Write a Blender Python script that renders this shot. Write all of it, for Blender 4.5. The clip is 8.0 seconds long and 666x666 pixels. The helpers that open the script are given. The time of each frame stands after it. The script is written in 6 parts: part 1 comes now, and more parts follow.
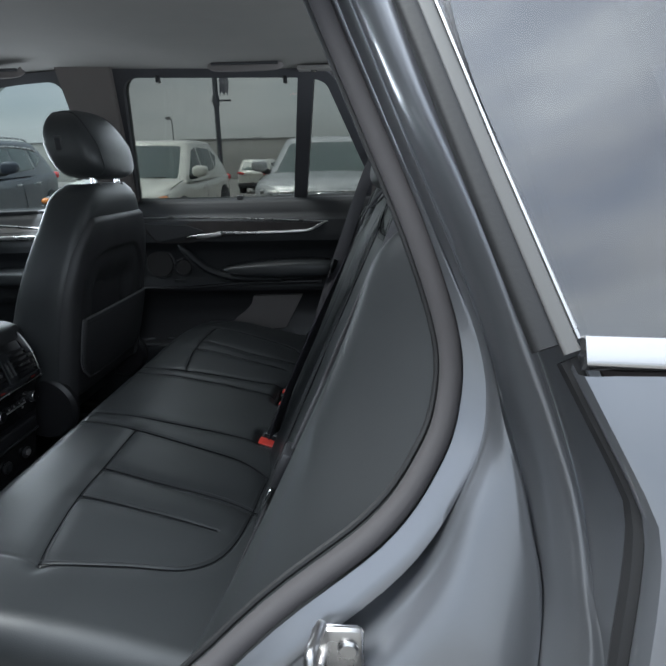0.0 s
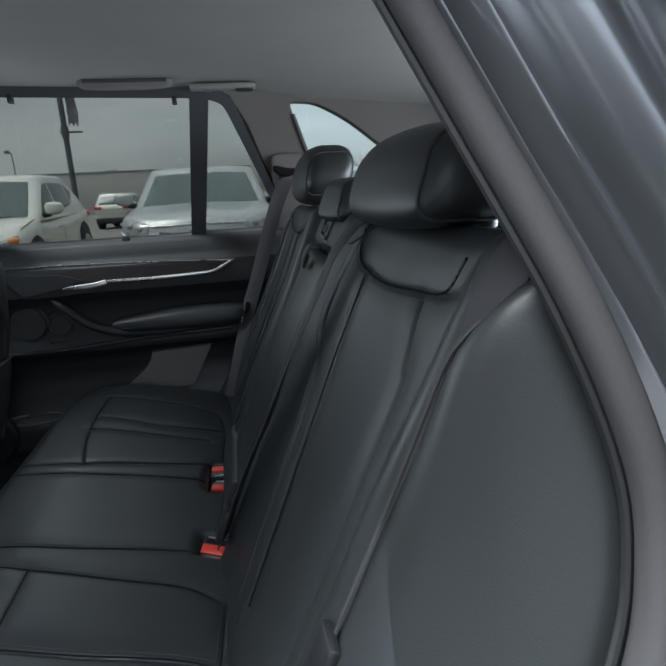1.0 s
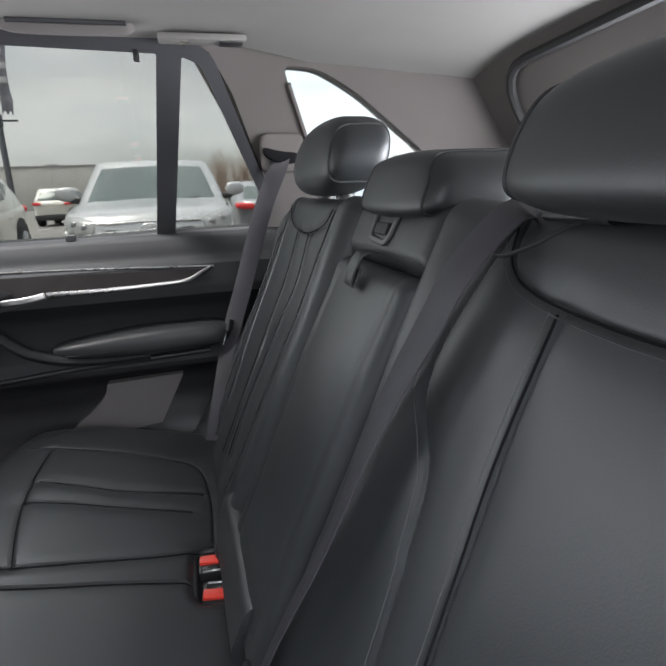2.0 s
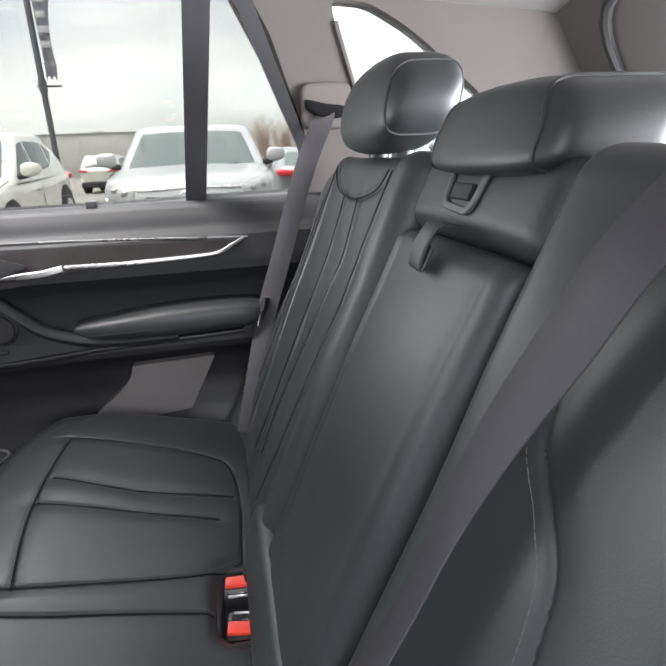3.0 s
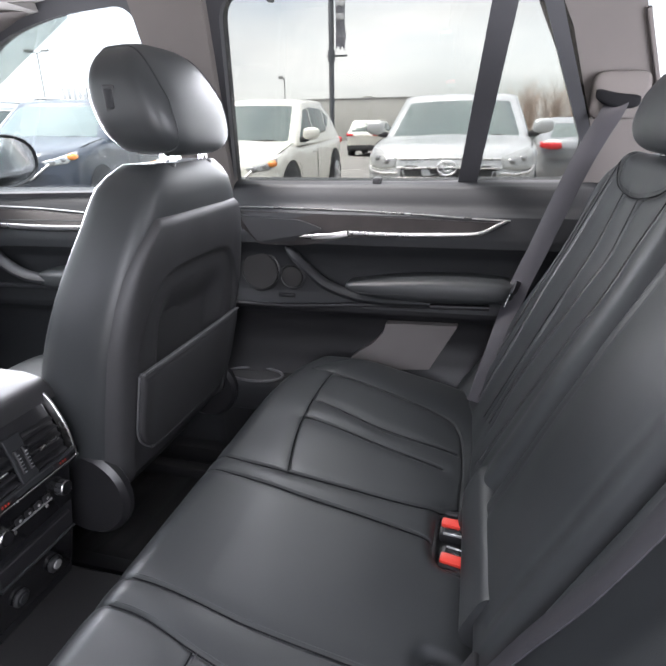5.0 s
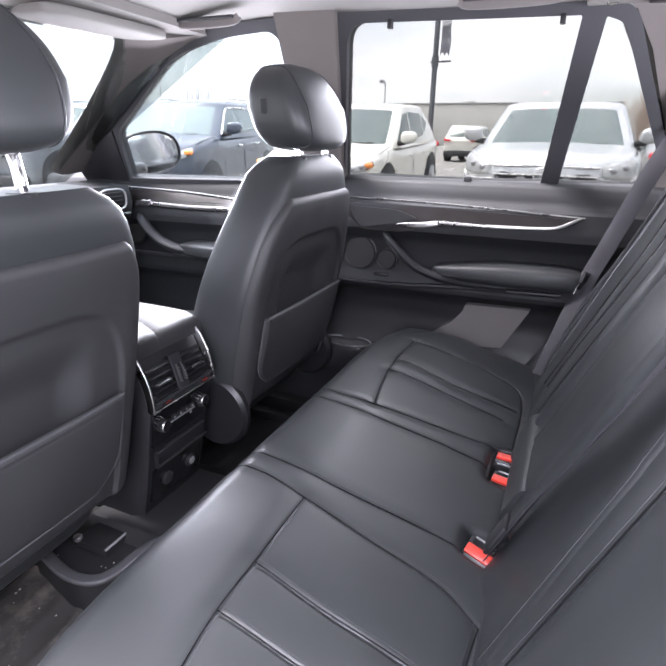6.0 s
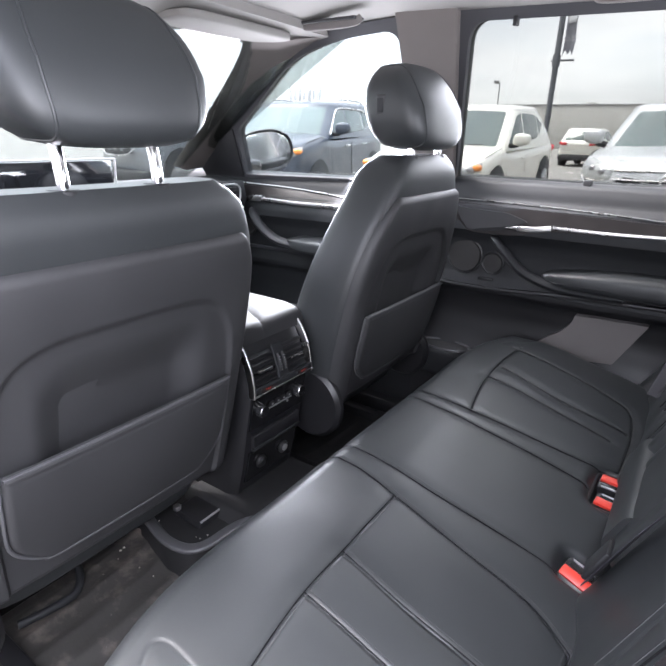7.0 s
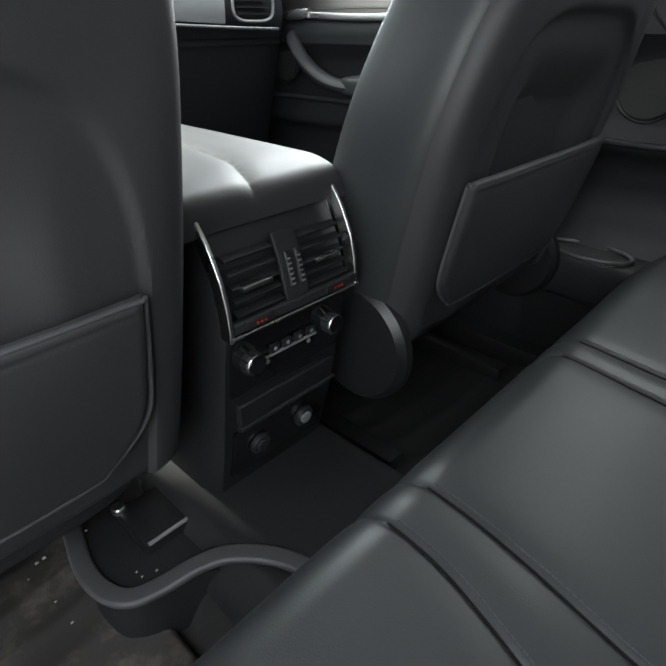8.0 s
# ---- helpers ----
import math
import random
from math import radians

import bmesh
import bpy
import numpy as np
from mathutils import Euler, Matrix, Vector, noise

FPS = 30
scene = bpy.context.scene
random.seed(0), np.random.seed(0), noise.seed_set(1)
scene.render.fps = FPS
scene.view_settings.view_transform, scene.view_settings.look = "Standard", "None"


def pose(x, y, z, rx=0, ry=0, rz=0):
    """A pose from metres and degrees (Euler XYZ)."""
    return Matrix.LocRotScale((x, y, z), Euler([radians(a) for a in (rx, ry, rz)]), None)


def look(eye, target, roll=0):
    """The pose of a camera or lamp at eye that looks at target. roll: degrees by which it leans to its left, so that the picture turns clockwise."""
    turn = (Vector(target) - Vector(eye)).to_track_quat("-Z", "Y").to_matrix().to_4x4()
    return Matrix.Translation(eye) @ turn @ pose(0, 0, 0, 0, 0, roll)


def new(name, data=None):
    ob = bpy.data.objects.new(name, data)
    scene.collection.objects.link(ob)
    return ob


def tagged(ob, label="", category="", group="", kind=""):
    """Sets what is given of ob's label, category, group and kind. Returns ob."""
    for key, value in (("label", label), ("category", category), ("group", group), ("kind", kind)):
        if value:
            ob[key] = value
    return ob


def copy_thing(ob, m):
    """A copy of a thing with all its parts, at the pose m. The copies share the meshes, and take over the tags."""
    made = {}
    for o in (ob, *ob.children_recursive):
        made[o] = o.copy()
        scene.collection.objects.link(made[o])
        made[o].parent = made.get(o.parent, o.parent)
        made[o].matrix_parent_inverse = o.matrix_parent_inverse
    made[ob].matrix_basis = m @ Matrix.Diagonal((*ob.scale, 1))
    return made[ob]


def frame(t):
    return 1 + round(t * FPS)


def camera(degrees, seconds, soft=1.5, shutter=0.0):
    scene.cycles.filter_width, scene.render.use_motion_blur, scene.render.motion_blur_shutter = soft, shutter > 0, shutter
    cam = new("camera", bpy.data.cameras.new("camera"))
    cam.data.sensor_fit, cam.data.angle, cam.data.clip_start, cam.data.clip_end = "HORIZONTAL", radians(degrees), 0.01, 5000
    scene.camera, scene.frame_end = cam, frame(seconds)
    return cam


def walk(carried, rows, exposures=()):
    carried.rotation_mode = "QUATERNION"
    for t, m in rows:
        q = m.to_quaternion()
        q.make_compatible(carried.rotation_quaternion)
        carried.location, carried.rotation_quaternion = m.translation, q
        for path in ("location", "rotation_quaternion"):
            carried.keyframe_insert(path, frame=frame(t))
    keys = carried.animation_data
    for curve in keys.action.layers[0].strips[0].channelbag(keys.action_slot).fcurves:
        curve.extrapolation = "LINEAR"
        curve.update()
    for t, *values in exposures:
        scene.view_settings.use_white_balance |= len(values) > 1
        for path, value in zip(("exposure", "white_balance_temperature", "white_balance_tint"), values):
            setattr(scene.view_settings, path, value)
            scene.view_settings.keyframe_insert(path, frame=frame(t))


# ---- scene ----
cam = camera(63.8, 8.0, 2.0)
PATH = [
    (0, (0.218, -1.239, 1.384), (0.080, 0.668, 0.793), -1.0),
    (0.5, (0.103, -1.139, 1.404), (0.233, 0.784, 0.872), -2.0),
    (1, (0.078, -1.005, 1.392), (0.393, 0.902, 0.882), -3.0),
    (1.2, (0.062, -0.910, 1.379), (0.440, 0.988, 0.873), -2.9),
    (2.3, (-0.005, -0.574, 1.376), (0.487, 1.286, 0.830), -2.1),
    (2.5, (0.008, -0.536, 1.375), (0.466, 1.321, 0.790), -2.4),
    (3, (0.025, -0.476, 1.361), (0.359, 1.394, 0.735), -2.5),
    (3.5, (0.018, -0.452, 1.356), (0.131, 1.446, 0.736), -2.2),
    (4, (-0.021, -0.462, 1.371), (-0.194, 1.430, 0.747), -2.0),
    (4.5, (-0.039, -0.510, 1.394), (-0.432, 1.333, 0.723), -1.3),
    (4.7, (-0.036, -0.536, 1.403), (-0.469, 1.284, 0.698), -1.1),
    (5.8, (0.036, -0.796, 1.405), (-0.653, 0.948, 0.709), 0.6),
    (6, (0.042, -0.854, 1.403), (-0.725, 0.857, 0.704), 0.9),
    (6.5, (0.064, -0.966, 1.421), (-0.880, 0.657, 0.731), 1.6),
    (7, (0.031, -0.869, 1.398), (-1.033, 0.672, 0.696), 1.5),
    (7.5, (-0.175, -0.636, 1.278), (-1.289, 0.813, 0.467), 0.8),
    (8, (-0.289, -0.379, 1.146), (-1.467, 0.878, 0.129), 0.4),
]
EXPOSURES = [(0.0, 1.3, 5800, 4), (0.5, 1.45, 5800, 4), (1.2, 1.65, 5800, 4), (2.3, 3.0, 6350, 13), (2.7, 3.25, 6350, 13), (3.1, 3.5, 6350, 13), (3.6, 3.35, 6350, 13), (4.7, 3.4, 6280, 14), (5.8, 3.55, 6120, 19), (6.6, 3.6, 6030, 21), (7.1, 3.3, 6130, 14), (7.5, 3.05, 6280, 8), (8.0, 2.7, 6330, 4)]
walk(cam, [(t, look(eye, target, roll)) for t, eye, target, roll in PATH], EXPOSURES)

# ---- world, sun, light ----
world = bpy.data.worlds.new("sky")
scene.world = world
world.use_nodes = True
wn, wl = world.node_tree.nodes, world.node_tree.links
wn.clear()
SUN_AZ, SUN_EL = 250.0, 62.0
sky = wn.new("ShaderNodeTexSky")
sky.sky_type, sky.sun_disc = "NISHITA", False
sky.sun_elevation, sky.sun_rotation = radians(SUN_EL), radians(SUN_AZ)
sky.air_density, sky.dust_density, sky.ozone_density = 1.0, 2.0, 1.0
coord = wn.new("ShaderNodeTexCoord")
mapn = wn.new("ShaderNodeMapping")
mapn.inputs["Scale"].default_value = (1.6, 1.6, 6.5)
cloud = wn.new("ShaderNodeTexNoise")
cloud.inputs["Scale"].default_value, cloud.inputs["Detail"].default_value, cloud.inputs["Roughness"].default_value = 1.3, 7, 0.55
ramp = wn.new("ShaderNodeValToRGB")
ramp.color_ramp.elements[0].position, ramp.color_ramp.elements[1].position = 0.30, 0.62
ramp.color_ramp.elements[0].color, ramp.color_ramp.elements[1].color = (0.45, 0.45, 0.45, 1), (0.97, 0.97, 0.97, 1)
cloud2 = wn.new("ShaderNodeTexNoise")
cloud2.inputs["Scale"].default_value, cloud2.inputs["Detail"].default_value = 0.9, 5
ramp2 = wn.new("ShaderNodeValToRGB")
ramp2.color_ramp.elements[0].position, ramp2.color_ramp.elements[1].position = 0.35, 0.68
ramp2.color_ramp.elements[0].color, ramp2.color_ramp.elements[1].color = (4.9, 4.8, 4.95, 1), (8.4, 8.3, 8.2, 1)
mixs = wn.new("ShaderNodeMix")
mixs.data_type = "RGBA"
bg = wn.new("ShaderNodeBackground")
bg.inputs["Strength"].default_value = 0.070
wout = wn.new("ShaderNodeOutputWorld")
wl.new(coord.outputs["Generated"], mapn.inputs["Vector"])
wl.new(mapn.outputs["Vector"], cloud.inputs["Vector"])
wl.new(mapn.outputs["Vector"], cloud2.inputs["Vector"])
wl.new(cloud.outputs["Fac"], ramp.inputs["Fac"])
wl.new(cloud2.outputs["Fac"], ramp2.inputs["Fac"])
wl.new(ramp.outputs["Color"], mixs.inputs[0])
wl.new(sky.outputs["Color"], mixs.inputs[6])
wl.new(ramp2.outputs["Color"], mixs.inputs[7])
# an overcast sky is brightest overhead
high = wn.new("ShaderNodeSeparateXYZ")
rise = wn.new("ShaderNodeMapRange")
rise.inputs[1].default_value, rise.inputs[2].default_value, rise.inputs[3].default_value, rise.inputs[4].default_value = 0.28, 1.0, 0.90, 2.9
scaled = wn.new("ShaderNodeVectorMath")
scaled.operation = "SCALE"
wl.new(coord.outputs["Generated"], high.inputs[0])
wl.new(high.outputs["Z"], rise.inputs[0])
wl.new(mixs.outputs[2], scaled.inputs[0])
wl.new(rise.outputs[0], scaled.inputs["Scale"])
wl.new(scaled.outputs[0], bg.inputs["Color"])
wl.new(bg.outputs[0], wout.inputs["Surface"])

sun_data = bpy.data.lights.new("sun", "SUN")
sun_data.energy, sun_data.angle, sun_data.color = 1.8, radians(25), (1.0, 0.95, 0.88)
sun = new("sun", sun_data)
_az, _el = radians(SUN_AZ), radians(SUN_EL)
sun_dir = Vector((math.sin(_az) * math.cos(_el), math.cos(_az) * math.cos(_el), math.sin(_el)))
sun.matrix_world = look(tuple(sun_dir * 40), (0, 0, 0))
# area lamps set in the car's openings, added to brighten the cabin beyond the sky


def opening_light(name, width, height, watts, eye, target):
    data = bpy.data.lights.new(name, "AREA")
    data.shape, data.size, data.size_y = "RECTANGLE", width, height
    data.energy, data.color = watts, (0.97, 0.98, 1.0)
    new(name, data).matrix_world = look(eye, target)


opening_light("doorway_fill", 0.50, 0.56, 0.9, (-0.06, -0.82, 1.34), (-0.66, -0.36, 1.00))
opening_light("tail_window_fill", 1.05, 0.34, 4.8, (0.97, 0, 1.40), (-0.5, 0, 1.02))
opening_light("front_window_fill", 0.60, 0.30, 2.4, (-1.08, 0.70, 1.37), (0.12, -0.22, 0.86))
opening_light("rear_window_fill", 0.50, 0.28, 0.5, (-0.40, 0.79, 1.46), (0.14, -0.22, 1.0))
opening_light("windscreen_fill", 1.10, 0.62, 0.9, (-1.50, 0, 1.46), (-0.6, 0, 0.70))

# ---- mesh tools ----


def part(name, bm, mat, parent=None, label="", sharp=38):
    """One mesh object from a bmesh, under a thing or a part."""
    bmesh.ops.recalc_face_normals(bm, faces=bm.faces)
    me = bpy.data.meshes.new(name)
    bm.to_mesh(me)
    bm.free()
    for m in (mat if isinstance(mat, (list, tuple)) else [mat]):
        me.materials.append(m)
    me.polygons.foreach_set("use_smooth", [True] * len(me.polygons))
    me.set_sharp_from_angle(angle=radians(sharp))
    ob = new(name, me)
    if parent is not None:
        ob.parent = parent
        ob.matrix_parent_inverse = parent.matrix_world.inverted()
    if label:
        tagged(ob, label)
    return ob


def thing(name, at, label, category, group="", kind=""):
    """An Empty at the base of a thing that parents its parts."""
    ob = new(name)
    ob.empty_display_size = 0.05
    ob.matrix_world = Matrix.Translation(at)
    bpy.context.view_layer.update()
    return tagged(ob, label, category, group, kind)


def box(lo, hi, bevel=0.0, seg=2, m=None):
    """A box between two corners, with rounded edges, turned by m if given."""
    bm = bmesh.new()
    bmesh.ops.create_cube(bm, size=1.0)
    lo, hi = Vector(lo), Vector(hi)
    for v in bm.verts:
        v.co = Vector([(lo[i] + hi[i]) / 2 + v.co[i] * (hi[i] - lo[i]) for i in range(3)])
    if bevel > 0:
        bmesh.ops.bevel(bm, geom=list(bm.edges), offset=bevel, segments=seg, affect="EDGES", profile=0.5)
    if m is not None:
        bm.transform(m)
    return bm


def join(*bms):
    """Several bmeshes as one."""
    out = bms[0]
    for b in bms[1:]:
        me = bpy.data.meshes.new("tmp")
        b.to_mesh(me)
        b.free()
        out.from_mesh(me)
        bpy.data.meshes.remove(me)
    return out


def loft(rings, cap=True, closed=True):
    """A skin over rings of points."""
    bm = bmesh.new()
    rows = [[bm.verts.new(p) for p in r] for r in rings]
    n = len(rows[0])
    for a, b in zip(rows, rows[1:]):
        for i in range(n if closed else n - 1):
            j = (i + 1) % n
            bm.faces.new((a[i], a[j], b[j], b[i]))
    if cap and closed:
        bm.faces.new(rows[0][::-1])
        bm.faces.new(rows[-1])
    return bm


def spline(pts, k=6):
    """Catmull-Rom points through pts."""
    p = [Vector(q) for q in pts]
    p = [p[0] * 2 - p[1]] + p + [p[-1] * 2 - p[-2]]
    out = []
    for i in range(1, len(p) - 2):
        for s in range(k):
            t = s / k
            out.append(0.5 * (2 * p[i] + (p[i + 1] - p[i - 1]) * t + (2 * p[i - 1] - 5 * p[i] + 4 * p[i + 1] - p[i + 2]) * t * t
                              + (3 * p[i] - p[i - 1] - 3 * p[i + 1] + p[i + 2]) * t ** 3))
    return out + [p[-2]]


def sweep(pts, prof, up=(0, 0, 1), scale=None):
    """Carries a closed 2D profile (side, up) along pts, held to the up direction."""
    pts = [Vector(p) for p in pts]
    rings = []
    for i, p in enumerate(pts):
        d = (pts[min(i + 1, len(pts) - 1)] - pts[max(i - 1, 0)]).normalized()
        u = Vector(up[i] if isinstance(up, list) else up)
        side = d.cross(u).normalized()
        u = side.cross(d).normalized()
        s = scale[i] if scale else 1.0
        rings.append([p + side * (a * s) + u * (b * s) for a, b in prof])
    return loft(rings)


def circle(r, n=10, ry=None):
    return [(r * math.cos(2 * math.pi * i / n), (ry or r) * math.sin(2 * math.pi * i / n)) for i in range(n)]


def rrect(w, h, r, n=4):
    """A rounded rectangle as a 2D profile."""
    out = []
    for cx, cy, a0 in ((w / 2 - r, h / 2 - r, 0), (-w / 2 + r, h / 2 - r, 90), (-w / 2 + r, -h / 2 + r, 180), (w / 2 - r, -h / 2 + r, 270)):
        for i in range(n + 1):
            a = radians(a0 + 90 * i / n)
            out.append((cx + r * math.cos(a), cy + r * math.sin(a)))
    return out


def tube(pts, r, n=10, up=(0, 0, 1), scale=None):
    return sweep(pts, circle(r, n), up, scale)


def rod(a, b, r, n=14, bevel=0.0):
    """A straight round bar, with softened ends."""
    a, b = Vector(a), Vector(b)
    d = (b - a).normalized()
    u = Vector((0, 0, 1)) if abs(d.z) < 0.9 else Vector((1, 0, 0))
    if bevel:
        pts, sc = [a, a + d * bevel, b - d * bevel, b], [1 - bevel / r, 1, 1, 1 - bevel / r]
    else:
        pts, sc = [a, b], [1, 1]
    return sweep(pts, circle(r, n), u, sc)


def sheet(f, nu, nv, thick, closed=True):
    """A surface f(u, v) over 0..1 with a back side shifted by thick."""
    bm = bmesh.new()
    top = [[bm.verts.new(f(i / nu, j / nv)) for j in range(nv + 1)] for i in range(nu + 1)]
    for i in range(nu):
        for j in range(nv):
            bm.faces.new((top[i][j], top[i + 1][j], top[i + 1][j + 1], top[i][j + 1]))
    if closed:
        t = Vector(thick)
        loop = [top[i][0] for i in range(nu)] + [top[nu][j] for j in range(nv)] + [top[i][nv] for i in range(nu, 0, -1)] + [top[0][j] for j in range(nv, 0, -1)]
        back = [bm.verts.new(v.co + t) for v in loop]
        n = len(loop)
        for i in range(n):
            bm.faces.new((loop[i], loop[(i + 1) % n], back[(i + 1) % n], back[i]))
        bm.faces.new(back)
    return bm


def seg_dist(U, V, pts):
    """Distance of grid points to a polyline in the plane."""
    best = np.full(U.shape, 1e9)
    for (ax, ay), (bx, by) in zip(pts, pts[1:]):
        dx, dy = bx - ax, by - ay
        t = np.clip(((U - ax) * dx + (V - ay) * dy) / (dx * dx + dy * dy + 1e-12), 0, 1)
        best = np.minimum(best, np.hypot(U - ax - t * dx, V - ay - t * dy))
    return best


def pad(place, us, vs, r=0.03, grooves=(), crown=0.0, thick=0.05, nu=60, nv=60, soft=0.0015, seed=0):
    """An upholstered panel. place(u, v, h) gives the point at height h over the panel; us, vs: its extent;
    r: edge rounding; grooves: (polyline, width, depth); soft: gentle unevenness of the leather."""
    u = np.linspace(us[0], us[1], nu + 1)
    v = np.linspace(vs[0], vs[1], nv + 1)
    # finer steps near the edges
    k = np.linspace(0, 1, nu + 1)
    u = us[0] + (us[1] - us[0]) * (0.5 - 0.5 * np.cos(np.pi * (0.15 + 0.7 * k)) / math.cos(np.pi * 0.15))
    k = np.linspace(0, 1, nv + 1)
    v = vs[0] + (vs[1] - vs[0]) * (0.5 - 0.5 * np.cos(np.pi * (0.15 + 0.7 * k)) / math.cos(np.pi * 0.15))
    U, V = np.meshgrid(u, v, indexing="ij")
    H = np.zeros(U.shape)
    du = np.minimum(U - us[0], us[1] - U)
    dv = np.minimum(V - vs[0], vs[1] - V)
    for d in (du, dv):
        q = np.clip(1 - d / r, 0, 1)
        H -= r * (1 - np.sqrt(np.clip(1 - q * q, 0, 1)))
    H = np.maximum(H, -1.25 * r)
    if crown:
        H += crown * (1 - ((2 * U - us[0] - us[1]) / (us[1] - us[0])) ** 2) * (1 - ((2 * V - vs[0] - vs[1]) / (vs[1] - vs[0])) ** 2)
    for line, w, d in grooves:
        q = seg_dist(U, V, line)
        H -= d * (0.55 * np.exp(-(q / w) ** 2) + 0.55 * np.exp(-(q / (6.0 * w)) ** 2))
    bm = bmesh.new()
    rows = []
    for i in range(nu + 1):
        row = []
        for j in range(nv + 1):
            h = H[i, j]
            if soft:
                h += soft * noise.noise(Vector((U[i, j] * 9 + seed, V[i, j] * 9, seed * 1.7)))
            row.append(bm.verts.new(place(U[i, j], V[i, j], h)))
        rows.append(row)
    for i in range(nu):
        for j in range(nv):
            bm.faces.new((rows[i][j], rows[i + 1][j], rows[i + 1][j + 1], rows[i][j + 1]))
    idx = [(i, 0) for i in range(nu)] + [(nu, j) for j in range(nv)] + [(i, nv) for i in range(nu, 0, -1)] + [(0, j) for j in range(nv, 0, -1)]
    loop = [rows[i][j] for i, j in idx]
    back = [bm.verts.new(place(U[i, j], V[i, j], -thick)) for i, j in idx]
    n = len(loop)
    for i in range(n):
        bm.faces.new((loop[i], loop[(i + 1) % n], back[(i + 1) % n], back[i]))
    bm.faces.new(back)
    return bm


def holed(outer, holes, f, depth, round_edge=0.0):
    """A wall cut out in the plane: outer loop and hole loops of (a, b), laid in space by f(a, b), thickened by the vector depth."""
    bm = bmesh.new()
    for loop in (outer, *holes):
        vs = [bm.verts.new((a, b, 0)) for a, b in loop]
        for p, q in zip(vs, vs[1:] + vs[:1]):
            bm.edges.new((p, q))
    bmesh.ops.triangle_fill(bm, use_beauty=True, use_dissolve=False, edges=list(bm.edges))
    for v in bm.verts:
        v.co = f(v.co.x, v.co.y)
    geo = bmesh.ops.extrude_face_region(bm, geom=list(bm.faces))
    bmesh.ops.translate(bm, vec=Vector(depth), verts=[g for g in geo["geom"] if isinstance(g, bmesh.types.BMVert)])
    return bm


def rounded(pts, r, n=4):
    """A loop of 2D points with its corners rounded; r is one radius or one a corner."""
    out, m = [], len(pts)
    for i in range(m):
        p0, p, p1 = (np.array(pts[(i + k) % m], float) for k in (-1, 0, 1))
        rr = r[i] if isinstance(r, (list, tuple)) else r
        a, b = p0 - p, p1 - p
        la, lb = np.linalg.norm(a), np.linalg.norm(b)
        d = min(rr, la * 0.45, lb * 0.45)
        if d < 1e-4:
            out.append(tuple(p))
            continue
        s, e = p + a / la * d, p + b / lb * d
        for k in range(n + 1):
            t = k / n
            out.append(tuple((1 - t) ** 2 * s + 2 * t * (1 - t) * p + t * t * e))
    return out


def superball(c, size, e1=0.5, e2=0.5, nu=28, nv=18, fn=None):
    """A rounded cushion shape: a superellipsoid at c with full sizes; fn bends a point in -1..1 space."""
    sp = lambda t, e: math.copysign(abs(t) ** e, t)
    rings = []
    for j in range(nv + 1):
        ph = -math.pi / 2 + math.pi * j / nv
        ph = max(-math.pi / 2 + 0.02, min(math.pi / 2 - 0.02, ph))
        ring = []
        for i in range(nu):
            th = 2 * math.pi * i / nu
            p = Vector((sp(math.cos(ph), e1) * sp(math.cos(th), e2), sp(math.cos(ph), e1) * sp(math.sin(th), e2), sp(math.sin(ph), e1)))
            if fn:
                p = fn(p)
            ring.append(Vector(c) + Vector((p.x * size[0] / 2, p.y * size[1] / 2, p.z * size[2] / 2)))
        rings.append(ring)
    return loft(rings)


def smooth(t, a, b):
    """Eases from 0 at a to 1 at b."""
    k = min(1.0, max(0.0, (t - a) / (b - a)))
    return k * k * (3 - 2 * k)


def disc(c, axis, r, h, n=28, bevel=0.002):
    c, axis = Vector(c), Vector(axis).normalized()
    return rod(c, c + axis * h, r, n, bevel)


# ---- materials ----


